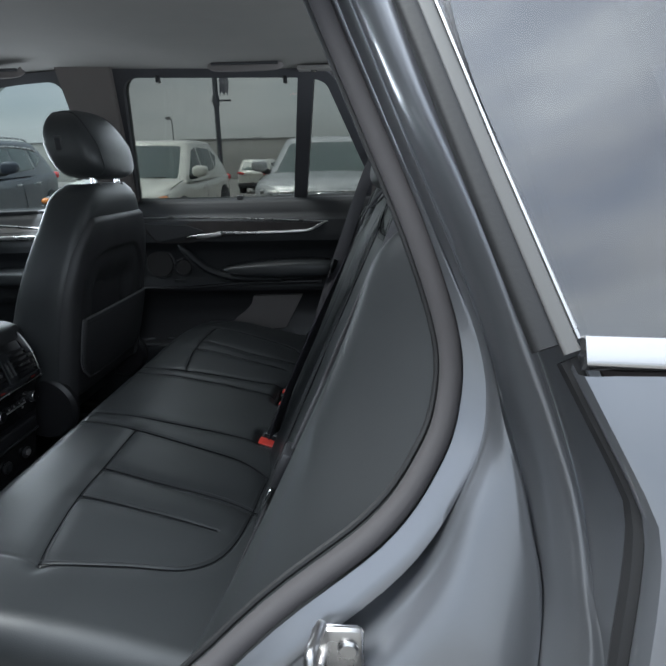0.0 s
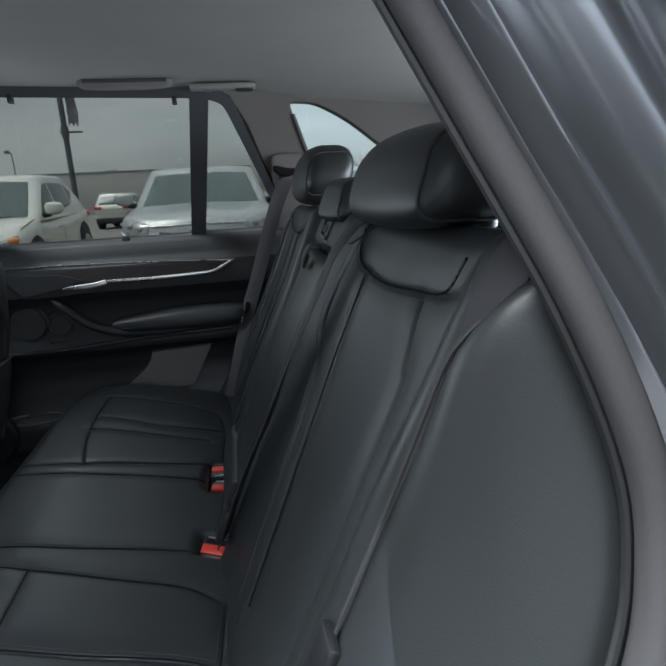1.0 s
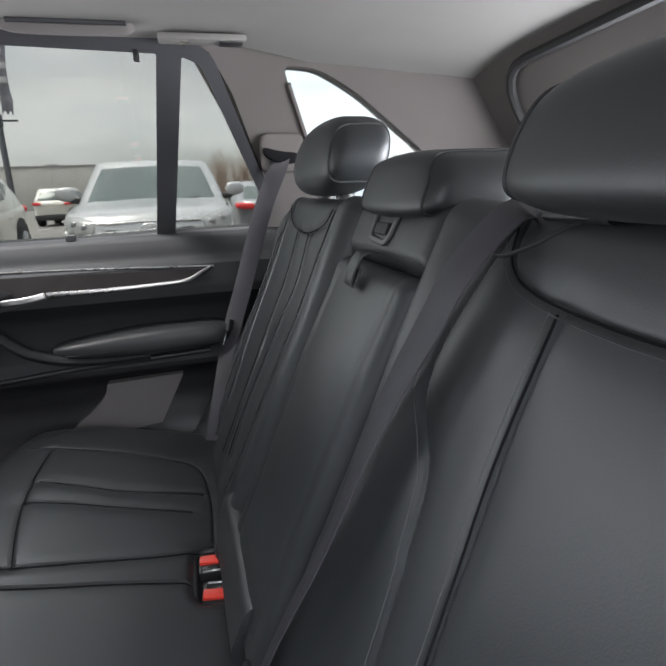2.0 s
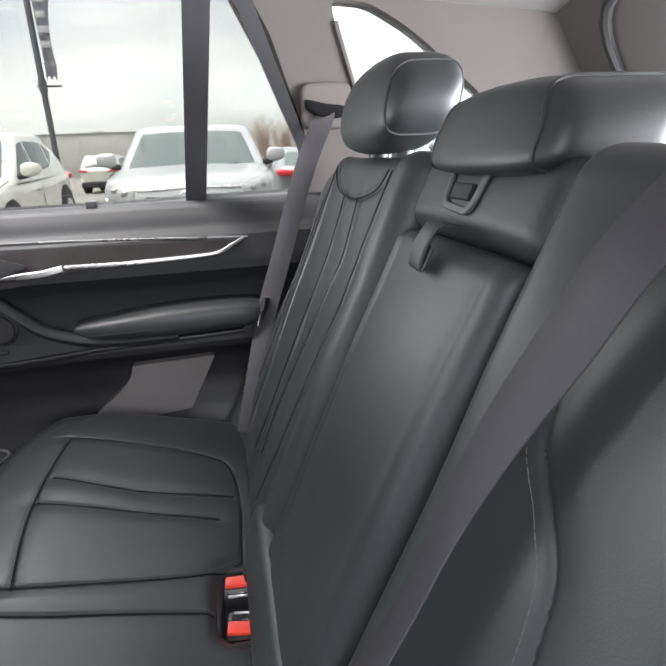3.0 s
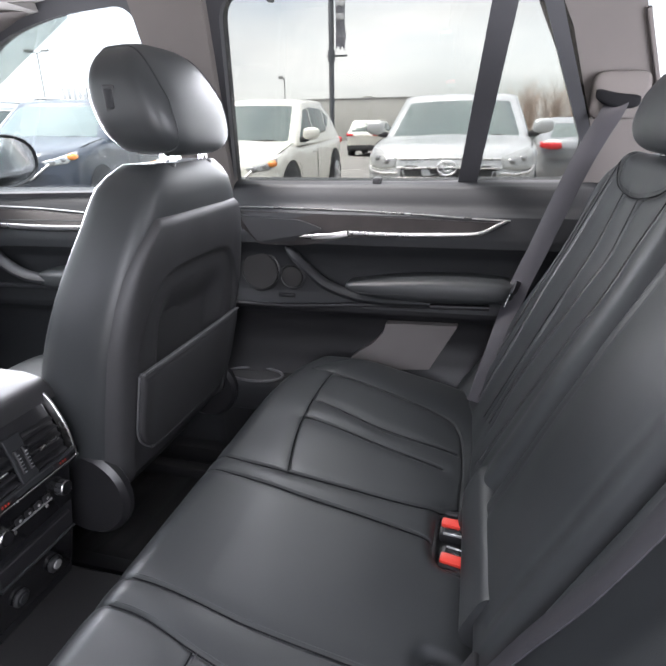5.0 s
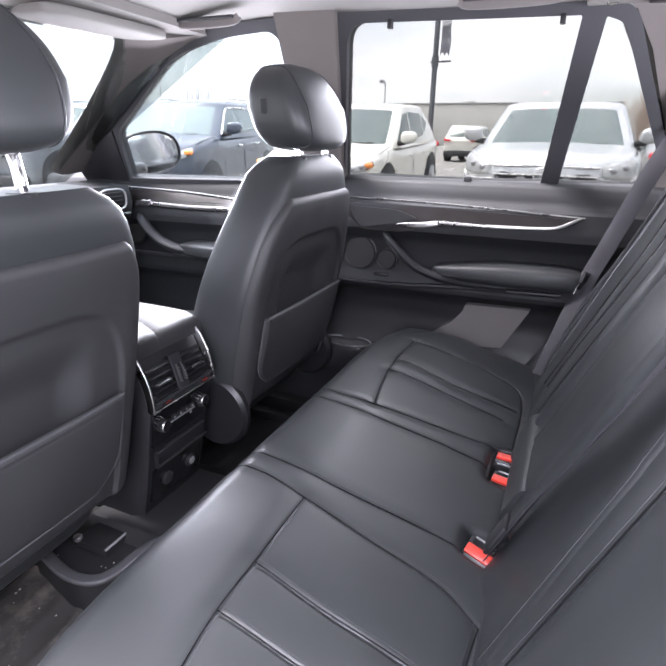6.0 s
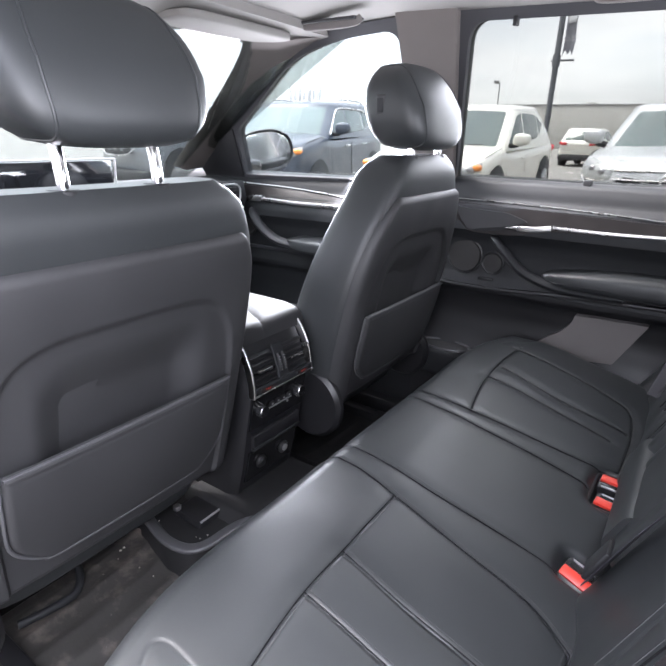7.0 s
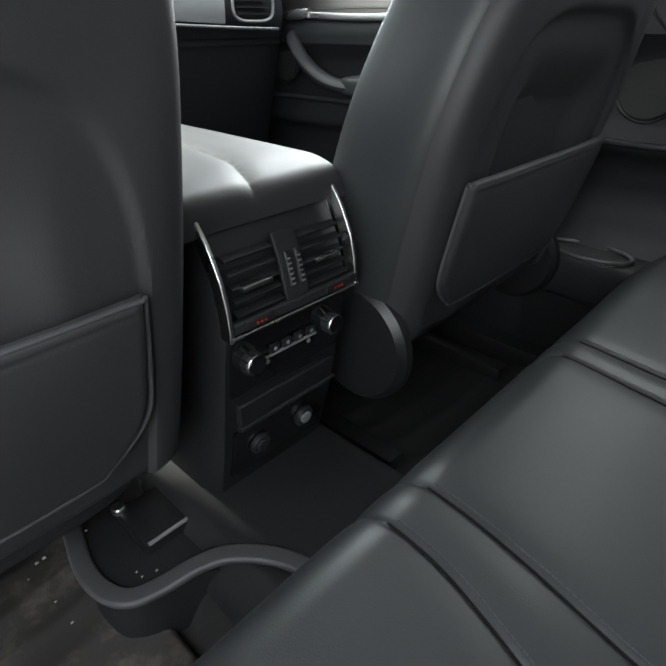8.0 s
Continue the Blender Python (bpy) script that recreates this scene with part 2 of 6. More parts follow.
def material(name, color, rough=0.5, metal=0.0, grain=(300, 0.0), bump=0.0, var=0.15, scale=4.0, coat=0.0, spec=0.5, stain=None, random=0.0, island=0.0, sheen=0.0):
    """A surface with variation at two scales: slow tone and roughness changes, and a fine grain with relief."""
    m = bpy.data.materials.new(name)
    m.use_nodes = True
    n, l = m.node_tree.nodes, m.node_tree.links
    b = n["Principled BSDF"]
    b.inputs["Roughness"].default_value, b.inputs["Metallic"].default_value = rough, metal
    b.inputs["Coat Weight"].default_value, b.inputs["Coat Roughness"].default_value = coat, 0.04
    b.inputs["Specular IOR Level"].default_value = spec
    b.inputs["Sheen Weight"].default_value = sheen
    co = n.new("ShaderNodeTexCoord")
    slow = n.new("ShaderNodeTexNoise")
    slow.inputs["Scale"].default_value, slow.inputs["Detail"].default_value = scale, 4
    l.new(co.outputs["Object"], slow.inputs["Vector"])
    mix = n.new("ShaderNodeMix")
    mix.data_type = "RGBA"
    lo = [max(0, c * (1 - var)) for c in color]
    hi = [min(1, c * (1 + var)) for c in color]
    mix.inputs[6].default_value, mix.inputs[7].default_value = (*lo, 1), (*hi, 1)
    l.new(slow.outputs["Fac"], mix.inputs[0])
    col = mix.outputs[2]
    if stain:
        scol, sscale, lo_, hi_ = stain
        st = n.new("ShaderNodeTexNoise")
        st.inputs["Scale"].default_value, st.inputs["Detail"].default_value, st.inputs["Roughness"].default_value = sscale, 8, 0.65
        l.new(co.outputs["Object"], st.inputs["Vector"])
        mr = n.new("ShaderNodeMapRange")
        mr.inputs[1].default_value, mr.inputs[2].default_value = lo_, hi_
        l.new(st.outputs["Fac"], mr.inputs[0])
        mx = n.new("ShaderNodeMix")
        mx.data_type = "RGBA"
        mx.inputs[7].default_value = (*scol, 1)
        l.new(mr.outputs[0], mx.inputs[0])
        l.new(col, mx.inputs[6])
        col = mx.outputs[2]
    if random or island:
        src = n.new("ShaderNodeObjectInfo") if random else n.new("ShaderNodeNewGeometry")
        out = src.outputs["Random"] if random else src.outputs["Random Per Island"]
        hs = n.new("ShaderNodeHueSaturation")
        mr = n.new("ShaderNodeMapRange")
        k = random or island
        mr.inputs[3].default_value, mr.inputs[4].default_value = 1 - k, 1 + k
        l.new(out, mr.inputs[0])
        l.new(mr.outputs[0], hs.inputs["Value"])
        l.new(col, hs.inputs["Color"])
        col = hs.outputs["Color"]
    l.new(col, b.inputs["Base Color"])
    rr = n.new("ShaderNodeMapRange")
    rr.inputs[3].default_value, rr.inputs[4].default_value = max(0.02, rough - 0.08), min(1, rough + 0.08)
    l.new(slow.outputs["Fac"], rr.inputs[0])
    l.new(rr.outputs[0], b.inputs["Roughness"])
    if bump:
        if grain[1]:
            tex = n.new("ShaderNodeTexVoronoi")
            tex.inputs["Scale"].default_value = grain[0]
            out = tex.outputs["Distance"]
        else:
            tex = n.new("ShaderNodeTexNoise")
            tex.inputs["Scale"].default_value, tex.inputs["Detail"].default_value = grain[0], 3
            out = tex.outputs["Fac"]
        l.new(co.outputs["Object"], tex.inputs["Vector"])
        bp = n.new("ShaderNodeBump")
        bp.inputs["Strength"].default_value, bp.inputs["Distance"].default_value = bump, 0.0009
        l.new(out, bp.inputs["Height"])
        l.new(bp.outputs[0], b.inputs["Normal"])
    return m


def glass(name, tint, rough=0.0, mirror=0.045):
    """Thin window glass: clear with a tint, and a real reflection."""
    m = bpy.data.materials.new(name)
    m.use_nodes = True
    n, l = m.node_tree.nodes, m.node_tree.links
    n.clear()
    tr = n.new("ShaderNodeBsdfTransparent")
    tr.inputs["Color"].default_value = (*tint, 1)
    gl = n.new("ShaderNodeBsdfGlossy")
    gl.inputs["Roughness"].default_value = rough
    fc = n.new("ShaderNodeLayerWeight")
    fc.inputs["Blend"].default_value = 0.5
    pw = n.new("ShaderNodeMath")
    pw.operation = "POWER"
    pw.inputs[1].default_value = 5.0
    fr = n.new("ShaderNodeMath")
    fr.operation = "MULTIPLY_ADD"
    fr.inputs[1].default_value, fr.inputs[2].default_value = 0.95, mirror
    l.new(fc.outputs["Facing"], pw.inputs[0])
    l.new(pw.outputs[0], fr.inputs[0])
    mx = n.new("ShaderNodeMixShader")
    out = n.new("ShaderNodeOutputMaterial")
    l.new(fr.outputs[0], mx.inputs[0])
    l.new(tr.outputs[0], mx.inputs[1])
    l.new(gl.outputs[0], mx.inputs[2])
    l.new(mx.outputs[0], out.inputs["Surface"])
    return m


LEATHER = material("black_leather", (0.0240, 0.0262, 0.0276), 0.44, grain=(680, 1), bump=0.075, var=0.25, scale=5)
LEATHER_MATT = material("black_leatherette", (0.031, 0.031, 0.0328), 0.54, grain=(700, 1), bump=0.12, var=0.25, scale=6)
PLASTIC = material("black_soft_plastic", (0.018, 0.019, 0.021), 0.58, grain=(500, 1), bump=0.18, var=0.2, scale=7, spec=0.3)
PLASTIC_DARK = material("black_hard_plastic", (0.012, 0.012, 0.0135), 0.42, grain=(600, 1), bump=0.12, var=0.2)
GLOSS_BLACK = material("gloss_black", (0.008, 0.008, 0.009), 0.12, var=0.1, coat=0.6)
RUBBER = material("black_rubber", (0.013, 0.013, 0.014), 0.6, grain=(250, 0), bump=0.25, var=0.3)
CHROME = material("satin_chrome", (0.56, 0.55, 0.545), 0.28, 1.0, var=0.06, scale=10)
CHROME_BRIGHT = material("bright_chrome", (0.85, 0.85, 0.86), 0.07, 1.0, var=0.04)
WOOD = material("dark_ash_wood", (0.0150, 0.0125, 0.0125), 0.40, grain=(90, 0), bump=0.05, var=0.5, scale=25, coat=0.0, spec=0.3)
HEADLINER = material("grey_headliner_cloth", (0.205, 0.197, 0.187), 0.95, grain=(900, 0), bump=0.25, var=0.08, scale=9, spec=0.1)
TRIM = material("taupe_pillar_cloth", (0.118, 0.106, 0.101), 0.9, grain=(800, 0), bump=0.2, var=0.08, scale=9, spec=0.15)
MESH = material("grey_speaker_mesh", (0.036, 0.035, 0.035), 0.9, grain=(1500, 1), bump=0.5, var=0.1, spec=0.15)
THREAD = material("grey_thread", (0.055, 0.055, 0.058), 0.8, var=0.2)
KICK = material("grey_door_cloth", (0.16, 0.148, 0.144), 0.92, grain=(800, 0), bump=0.2, var=0.1, scale=9, spec=0.15)
TRIM_DARK = material("dark_grey_trim", (0.032, 0.032, 0.036), 0.6, grain=(500, 1), bump=0.15, var=0.15)
CARPET = material("charcoal_carpet", (0.032, 0.031, 0.031), 0.97, grain=(700, 0), bump=0.8, var=0.35, scale=22, spec=0.05)
BELT = material("dark_grey_webbing", (0.024, 0.0225, 0.028), 0.60, var=0.15, scale=12)


def ribbed(m, scale, turn, strength):
    """Adds the fine slanting ribs of woven webbing as relief."""
    n, l = m.node_tree.nodes, m.node_tree.links
    co, mp, wv, bp = n.new("ShaderNodeTexCoord"), n.new("ShaderNodeMapping"), n.new("ShaderNodeTexWave"), n.new("ShaderNodeBump")
    mp.inputs["Rotation"].default_value = turn
    wv.inputs["Scale"].default_value, wv.inputs["Distortion"].default_value = scale, 0.4
    bp.inputs["Strength"].default_value, bp.inputs["Distance"].default_value = strength, 0.001
    l.new(co.outputs["Object"], mp.inputs["Vector"])
    l.new(mp.outputs["Vector"], wv.inputs["Vector"])
    l.new(wv.outputs["Fac"], bp.inputs["Height"])
    l.new(bp.outputs[0], n["Principled BSDF"].inputs["Normal"])


ribbed(BELT, 260.0, (0.3, 0.9, 0.5), 0.16)
# near-black tone that stands for shade in seam grooves and the belt outlet
GAP_SHADE = material("gap_shade", (0.006, 0.006, 0.007), 0.8, var=0.1, spec=0.1)
# lightened grey; on pocket and mat edges it stands for caught light
GREY_SHEEN = material("grey_edge_sheen", (0.070, 0.070, 0.074), 0.42, grain=(700, 1), bump=0.1, var=0.15)
GREY_STRIP = material("satin_grey_strip", (0.11, 0.108, 0.106), 0.5, 0.0, var=0.1)
RED = material("red_button_plastic", (0.60, 0.045, 0.028), 0.4, var=0.12, scale=40)
PAINT = material("grey_metallic_paint", (0.215, 0.222, 0.240), 0.32, 0.72, grain=(3000, 0), bump=0.02, var=0.05, coat=0.9)
GLASS = glass("window_glass", (0.66, 0.69, 0.68))
GLASS_REAR = glass("tinted_window_glass", (0.455, 0.462, 0.442))
GLASS_CLEAR = glass("windscreen_glass", (0.60, 0.63, 0.615))
GLASS_PRIVACY = glass("privacy_glass", (0.35, 0.34, 0.36), 0.0, 0.15)
MIRROR = material("mirror", (0.9, 0.9, 0.9), 0.02, 1.0, var=0.02)
SEAL = material("grey_door_seal", (0.075, 0.071, 0.074), 0.75, grain=(700, 0), bump=0.2, var=0.12, scale=12, spec=0.2)
SCREEN = material("dark_screen_glass", (0.010, 0.011, 0.013), 0.08, var=0.05, coat=0.5)
MAT_RUBBER = material("dirty_rubber_mat", (0.058, 0.055, 0.052), 0.42, grain=(160, 0), bump=0.35, var=0.3, scale=9, stain=((0.24, 0.205, 0.18), 9.0, 0.49, 0.70))
SILVER_PLASTIC = material("silver_plastic", (0.45, 0.45, 0.45), 0.35, 0.6, var=0.08)

# ---- the car's shell: x to the rear, y to the passenger side, z up; the car's middle is y = 0 ----


def glass_y(x, z, side=1):
    """The lean of the side windows."""
    return side * (0.089 * x - 0.494 * z + 1.507)


def on_glass(off=0.0, side=1):
    return lambda x, z: Vector((x, glass_y(x, z, side) + side * off, z))


floor = thing("floor", (-0.8, 0, 0.42), "charcoal carpet car floor with a raised centre tunnel", "floor", kind="structure")


def floor_z(x, y):
    t = 0.40 + 0.13 * max(0.0, 1 - max(0.0, abs(y) - 0.13) / 0.07) ** 0.7 if abs(y) < 0.2 else 0.40
    return t


part("carpet", sheet(lambda u, v: Vector((-2.1 + 3.2 * u, -0.80 + 1.6 * v, floor_z(0, -0.80 + 1.6 * v) + 0.004 * noise.noise(Vector((u * 40, v * 30, 0))))), 40, 90, (0, 0, -0.08)), CARPET, floor)

ceiling = thing("ceiling", (0, 0, 1.68), "grey cloth headliner of the car roof", "ceiling", kind="structure")


def roof_z(x, y):
    return 1.715 - 0.022 * (abs(y) / 0.66) ** 4 - 0.06 * max(0.0, (x - 0.1) / 0.8) ** 2 - 0.05 * max(0.0, (-0.75 - x) / 0.4) ** 2


def roof_point(x, v):
    y = v * (0.655 + 0.095 * min(1.0, max(0.0, (x - 0.08) / 0.25)))
    return Vector((x, y, roof_z(x, y)))


part("headliner", sheet(lambda u, v: roof_point(-1.12 + 1.93 * u, 2 * v - 1), 40, 40, (0, 0, 0.05)), HEADLINER, ceiling)

# far rear door
door_1 = thing("door_1", (-0.3, 0.85, 0.5), "closed black rear door with dark wood trim and armrest", "car door", kind="structure")
DOOR_PROFILE = [(1.279, 0.885), (1.277, 0.845), (1.268, 0.825), (1.245, 0.812), (1.222, 0.803), (1.208, 0.790), (1.200, 0.775), (1.150, 0.757), (1.125, 0.757), (1.112, 0.770), (1.09, 0.788), (1.05, 0.797), (0.985, 0.797), (0.965, 0.79), (0.945, 0.783), (0.93, 0.785), (0.91, 0.803), (0.84, 0.812), (0.76, 0.80), (0.70, 0.775), (0.60, 0.765), (0.46, 0.765)]


def door_skin(x, v, flare=0.05):
    k = v * (len(DOOR_PROFILE) - 1)
    i = min(int(k), len(DOOR_PROFILE) - 2)
    (z0, y0), (z1, y1) = DOOR_PROFILE[i], DOOR_PROFILE[i + 1]
    f = k - i
    return Vector((x, y0 + (y1 - y0) * f + flare * (x + 0.3), z0 + (z1 - z0) * f))


def door_y(x, z):
    """The door panel's face at a height."""
    for (z0, y0), (z1, y1) in zip(DOOR_PROFILE, DOOR_PROFILE[1:]):
        if z1 <= z <= z0 and z0 > z1:
            return y0 + (y1 - y0) * (z0 - z) / (z0 - z1) + 0.05 * (x + 0.3)
    return 0.79 + 0.05 * (x + 0.3)


def on_door(lift=0.0):
    return lambda x, z: Vector((x, door_y(x, z) - lift, z))


part("door_panel", sheet(lambda u, v: door_skin(-0.735 + 1.03 * u, v * 14 / 21), 20, 42, (0, 0.06, 0)), PLASTIC, door_1)
part("lower_panel", sheet(lambda u, v: door_skin(-0.735 + 1.03 * u, 14 / 21 + v * 7 / 21), 20, 21, (0, 0.06, 0)), PLASTIC_DARK, door_1, "black hard plastic lower panel")
part("wood_trim", holed(rounded([(-0.66, 1.2), (-0.645, 1.206), (0.045, 1.189), (0.0, 1.156), (-0.33, 1.146), (-0.45, 1.122), (-0.575, 1.12), (-0.64, 1.175)], 0.012), (), on_door(0.006), (0, 0.02, 0)), WOOD, door_1, "dark wood trim with fine grain")
part("chrome_line", sweep([on_door(0.004)(p.x, p.y) for p in spline([(-0.72, 1.2135, 0), (-0.6, 1.2135, 0), (-0.4, 1.211, 0), (-0.15, 1.203, 0), (0.06, 1.194, 0)])], circle(0.0018, 8)), CHROME, door_1, "thin satin chrome line")
strip_pts = [on_door(0.010)(p.x, p.y) for p in spline([(-0.335, 1.158, 0), (-0.2, 1.157, 0), (-0.05, 1.161, 0), (-0.005, 1.166, 0), (0.025, 1.180, 0), (0.052, 1.194, 0)])]
part("chrome_strip", sweep(strip_pts, rrect(0.006, 0.0095, 0.0025), scale=[1.0] * (len(strip_pts) - 6) + [0.9, 0.85, 0.8, 0.7, 0.6, 0.5]), CHROME, door_1, "satin chrome accent strip")
lever = [on_door(0.012)(p.x, p.y) for p in spline([(-0.465, 1.144, 0), (-0.44, 1.146, 0), (-0.40, 1.147, 0), (-0.37, 1.150, 0), (-0.338, 1.156, 0)])]
part("door_handle", sweep(lever, rrect(0.009, 0.016, 0.004), scale=[0.25 + 0.75 * min(1, i / 10) for i in range(len(lever))]), CHROME, door_1, "satin chrome release lever")
# flat dark plastic plate on the panel, standing for the lever's shaded hollow
part("recess_shade", holed(rounded([(-0.640, 1.198), (-0.60, 1.191), (-0.47, 1.186), (-0.405, 1.166), (-0.46, 1.150), (-0.58, 1.128)], 0.010), (), on_door(0.0085), (0, 0.01, 0)), PLASTIC_DARK, door_1)
part("recess_end", sweep([on_door(0.009)(-0.640, 1.205), on_door(0.009)(-0.632, 1.190)], circle(0.003, 8)), CHROME, door_1)
for nm, sx, sz, sr in (("speaker_grille", -0.596, 1.038, 0.052), ("tweeter_grille", -0.504, 1.024, 0.030)):
    c = on_door(0.0)(sx, sz)
    g = part(nm, disc(c + Vector((0, 0.004, 0)), (0, -1, 0), sr, 0.012), MESH, door_1, "fine mesh speaker grille")
    part("ring", sweep([c + Vector((math.cos(a) * (sr + 0.004), -0.003, math.sin(a) * (sr + 0.004))) for a in np.linspace(0, 2 * math.pi, 37)], circle(0.0035, 8), (0, 1, 0)), PLASTIC_DARK, g)
pull = spline([(-0.512, 0.778, 1.112), (-0.490, 0.752, 1.098), (-0.450, 0.742, 1.064), (-0.397, 0.738, 1.022), (-0.331, 0.738, 0.998), (-0.266, 0.740, 0.988), (-0.19, 0.744, 0.985), (-0.12, 0.752, 0.985)])
part("pull_handle", sweep(pull, circle(0.013, 12, 0.019), (0, 1, 0), [0.65 + 0.35 * smooth(i, 0, 10) for i in range(len(pull))]), PLASTIC, door_1)
part("armrest", superball((-0.130, 0.778, 1.020), (0.43, 0.130, 0.066), 0.55, 0.30, 48, 24, lambda p: Vector((p.x, p.y * (1 - 0.25 * max(0.0, -p.x) ** 3), p.z * (0.62 + 0.38 * smooth(p.x, -1.0, 0.1)) + 0.16 * p.x))), LEATHER, door_1, "padded leather armrest")
part("armrest_seam", sweep([Vector((x, 0.7155 + 0.012 * abs((x + 0.13) / 0.2) ** 3, 1.012 + 0.028 * (x + 0.13))) for x in np.linspace(-0.31, 0.06, 20)], circle(0.0022, 6)), PLASTIC_DARK, door_1)
part("ledge", sweep([Vector((x, door_y(x, 0.945) - 0.006, 0.944 + 0.018 * smooth(x, -0.55, -0.2) + 0.03 * max(0, (x + 0.2)) ** 1.2)) for x in np.linspace(-0.73, 0.03, 20)], rrect(0.014, 0.012, 0.004)), PLASTIC_DARK, door_1)
sw = part("window_switch", box((-0.545, 0.776, 0.966), (-0.497, 0.795, 0.976), 0.003), PLASTIC_DARK, door_1)
part("marker", disc((-0.521, 0.786, 0.960), (0, -1, 0), 0.004, 0.006, 12), CHROME, sw)
part("kick_panel", holed(rounded([(-0.36, 0.76), (-0.322, 0.812), (-0.272, 0.846), (-0.243, 0.883), (-0.238, 0.908), (-0.045, 0.912), (-0.115, 0.78)], [0, 0.03, 0.05, 0.04, 0.004, 0.004, 0]), (), lambda x, z: Vector((x, 0.775 + 0.05 * (x + 0.3), z)), (0, 0.04, 0)), KICK, door_1, "grey cloth lower door panel")
part("door_bin", superball((-0.58, 0.755, 0.68), (0.34, 0.12, 0.10), 0.35, 0.35), PLASTIC, door_1)
part("bin_rim", sweep([Vector((-0.615 + 0.085 * math.cos(a), 0.735 + 0.045 * math.sin(a), 0.735)) for a in np.linspace(0, 2 * math.pi, 41)], circle(0.004, 8), (0, 0, 1)), GREY_SHEEN, door_1, "bright cup holder rim")
REAR_GLASS = rounded([(-0.672, 1.261), (-0.074, 1.276), (-0.022, 1.668), (-0.592, 1.674)], [0.012, 0.004, 0.004, 0.05], 6)
QUARTER_GLASS = rounded([(-0.027, 1.277), (0.183, 1.278), (0.206, 1.360), (0.120, 1.545), (0.070, 1.652), (0.030, 1.664)], [0.004, 0.01, 0.02, 0.1, 0.03, 0.004], 4)
part("window_frame", holed(rounded([(-0.70, 1.235), (0.215, 1.245), (0.231, 1.365), (0.146, 1.555), (0.095, 1.675), (0.04, 1.70), (-0.60, 1.72), (-0.635, 1.68)], [0.01, 0.01, 0.02, 0.1, 0.05, 0.02, 0.05, 0.05]), [REAR_GLASS, QUARTER_GLASS], on_glass(-0.008), (0, 0.045, 0.01)), TRIM_DARK, door_1)
window_1 = thing("window_1", (-0.3, 0.8, 1.27), "clear side window of the closed rear door", "window", kind="structure")
part("pane", holed([(-0.70, 1.24), (-0.06, 1.26), (-0.01, 1.69), (-0.59, 1.70)], (), on_glass(0.012), (0, 0.004, 0)), GLASS_REAR, window_1).visible_shadow = False
part("pane", holed([(-0.03, 1.26), (0.21, 1.265), (0.235, 1.362), (0.14, 1.60), (0.09, 1.68), (0.02, 1.68)], (), on_glass(0.012), (0, 0.004, 0)), GLASS_REAR, window_1).visible_shadow = False
for x, z in ((-0.476, 1.668), (-0.063, 1.662)):
    part("shade_hook", box((x - 0.006, glass_y(x, z) - 0.018, z - 0.010), (x + 0.006, glass_y(x, z) + 0.0, z + 0.012), 0.002), PLASTIC_DARK, door_1)
part("shade_hook", box((-0.292, 0.835, 1.268), (-0.270, 0.86, 1.288), 0.004), PLASTIC_DARK, door_1)

# far B pillar
pillar = thing("pillar_trim", (-0.74, 0.78, 1.0), "taupe centre pillar trim beside the front seat", "pillar", kind="structure")
part("cover", holed([(-0.79, 1.15), (-0.685, 1.15), (-0.612, 1.72), (-0.785, 1.72)], (), on_glass(-0.03), (0, 0.05, 0)), TRIM, pillar)

# far front door
door_2 = thing("door_2", (-1.2, 0.85, 0.5), "closed black front door with grey wood trim and pull handle", "car door", kind="structure")
FRONT_GLASS = rounded([(-1.535, 1.232), (-0.765, 1.25), (-0.782, 1.58), (-0.80, 1.668), (-0.99, 1.655), (-1.17, 1.612), (-1.50, 1.395)], [0.01, 0.01, 0.05, 0.06, 0.1, 0.2, 0.03], 5)
part("window_frame", holed([(-1.75, 1.20), (-0.74, 1.22), (-0.745, 1.70), (-0.99, 1.685), (-1.2, 1.64), (-1.55, 1.42), (-1.76, 1.25)], [FRONT_GLASS], on_glass(-0.006), (0, 0.04, 0.01)), TRIM_DARK, door_2)
window_2 = thing("window_2", (-1.2, 0.8, 1.25), "clear side window of the closed front door", "window", kind="structure")
part("pane", holed([(-1.56, 1.215), (-0.75, 1.235), (-0.77, 1.68), (-0.99, 1.675), (-1.2, 1.63), (-1.54, 1.41)], (), on_glass(0.012), (0, 0.004, 0)), GLASS, window_2).visible_shadow = False


def front_skin(u, v):
    p = door_skin(0, v, 0)
    x = -1.95 + 1.215 * u
    return Vector((x, p.y - 0.045 + 0.03 * u - (0.05 * (1 - u) ** 2), p.z - 0.030 - 0.012 * (1 - u)))


def front_y(x, z):
    u = (x + 1.95) / 1.215
    zz = z + 0.030 + 0.012 * (1 - u)
    return door_y(-0.3, zz) - 0.045 + 0.03 * u - 0.05 * (1 - u) ** 2


def on_front(lift):
    return lambda x, z: Vector((x, front_y(x, z) - lift, z))


part("door_panel", sheet(front_skin, 20, 63, (0, 0.06, 0)), PLASTIC, door_2)
part("wood_trim", holed(rounded([(-1.60, 1.195), (-1.30, 1.190), (-1.03, 1.172), (-0.80, 1.16), (-0.80, 1.135), (-1.05, 1.15), (-1.40, 1.150), (-1.55, 1.145)], 0.012), (), on_front(0.006), (0, 0.02, 0)), WOOD, door_2, "grey wood trim with sheen")
part("chrome_strip", sweep([on_front(0.012)(p.x, p.y) for p in spline([(-1.40, 1.150, 0), (-1.25, 1.146, 0), (-1.03, 1.148, 0), (-0.80, 1.142, 0)])], rrect(0.008, 0.016, 0.003)), CHROME, door_2, "satin chrome accent strip")
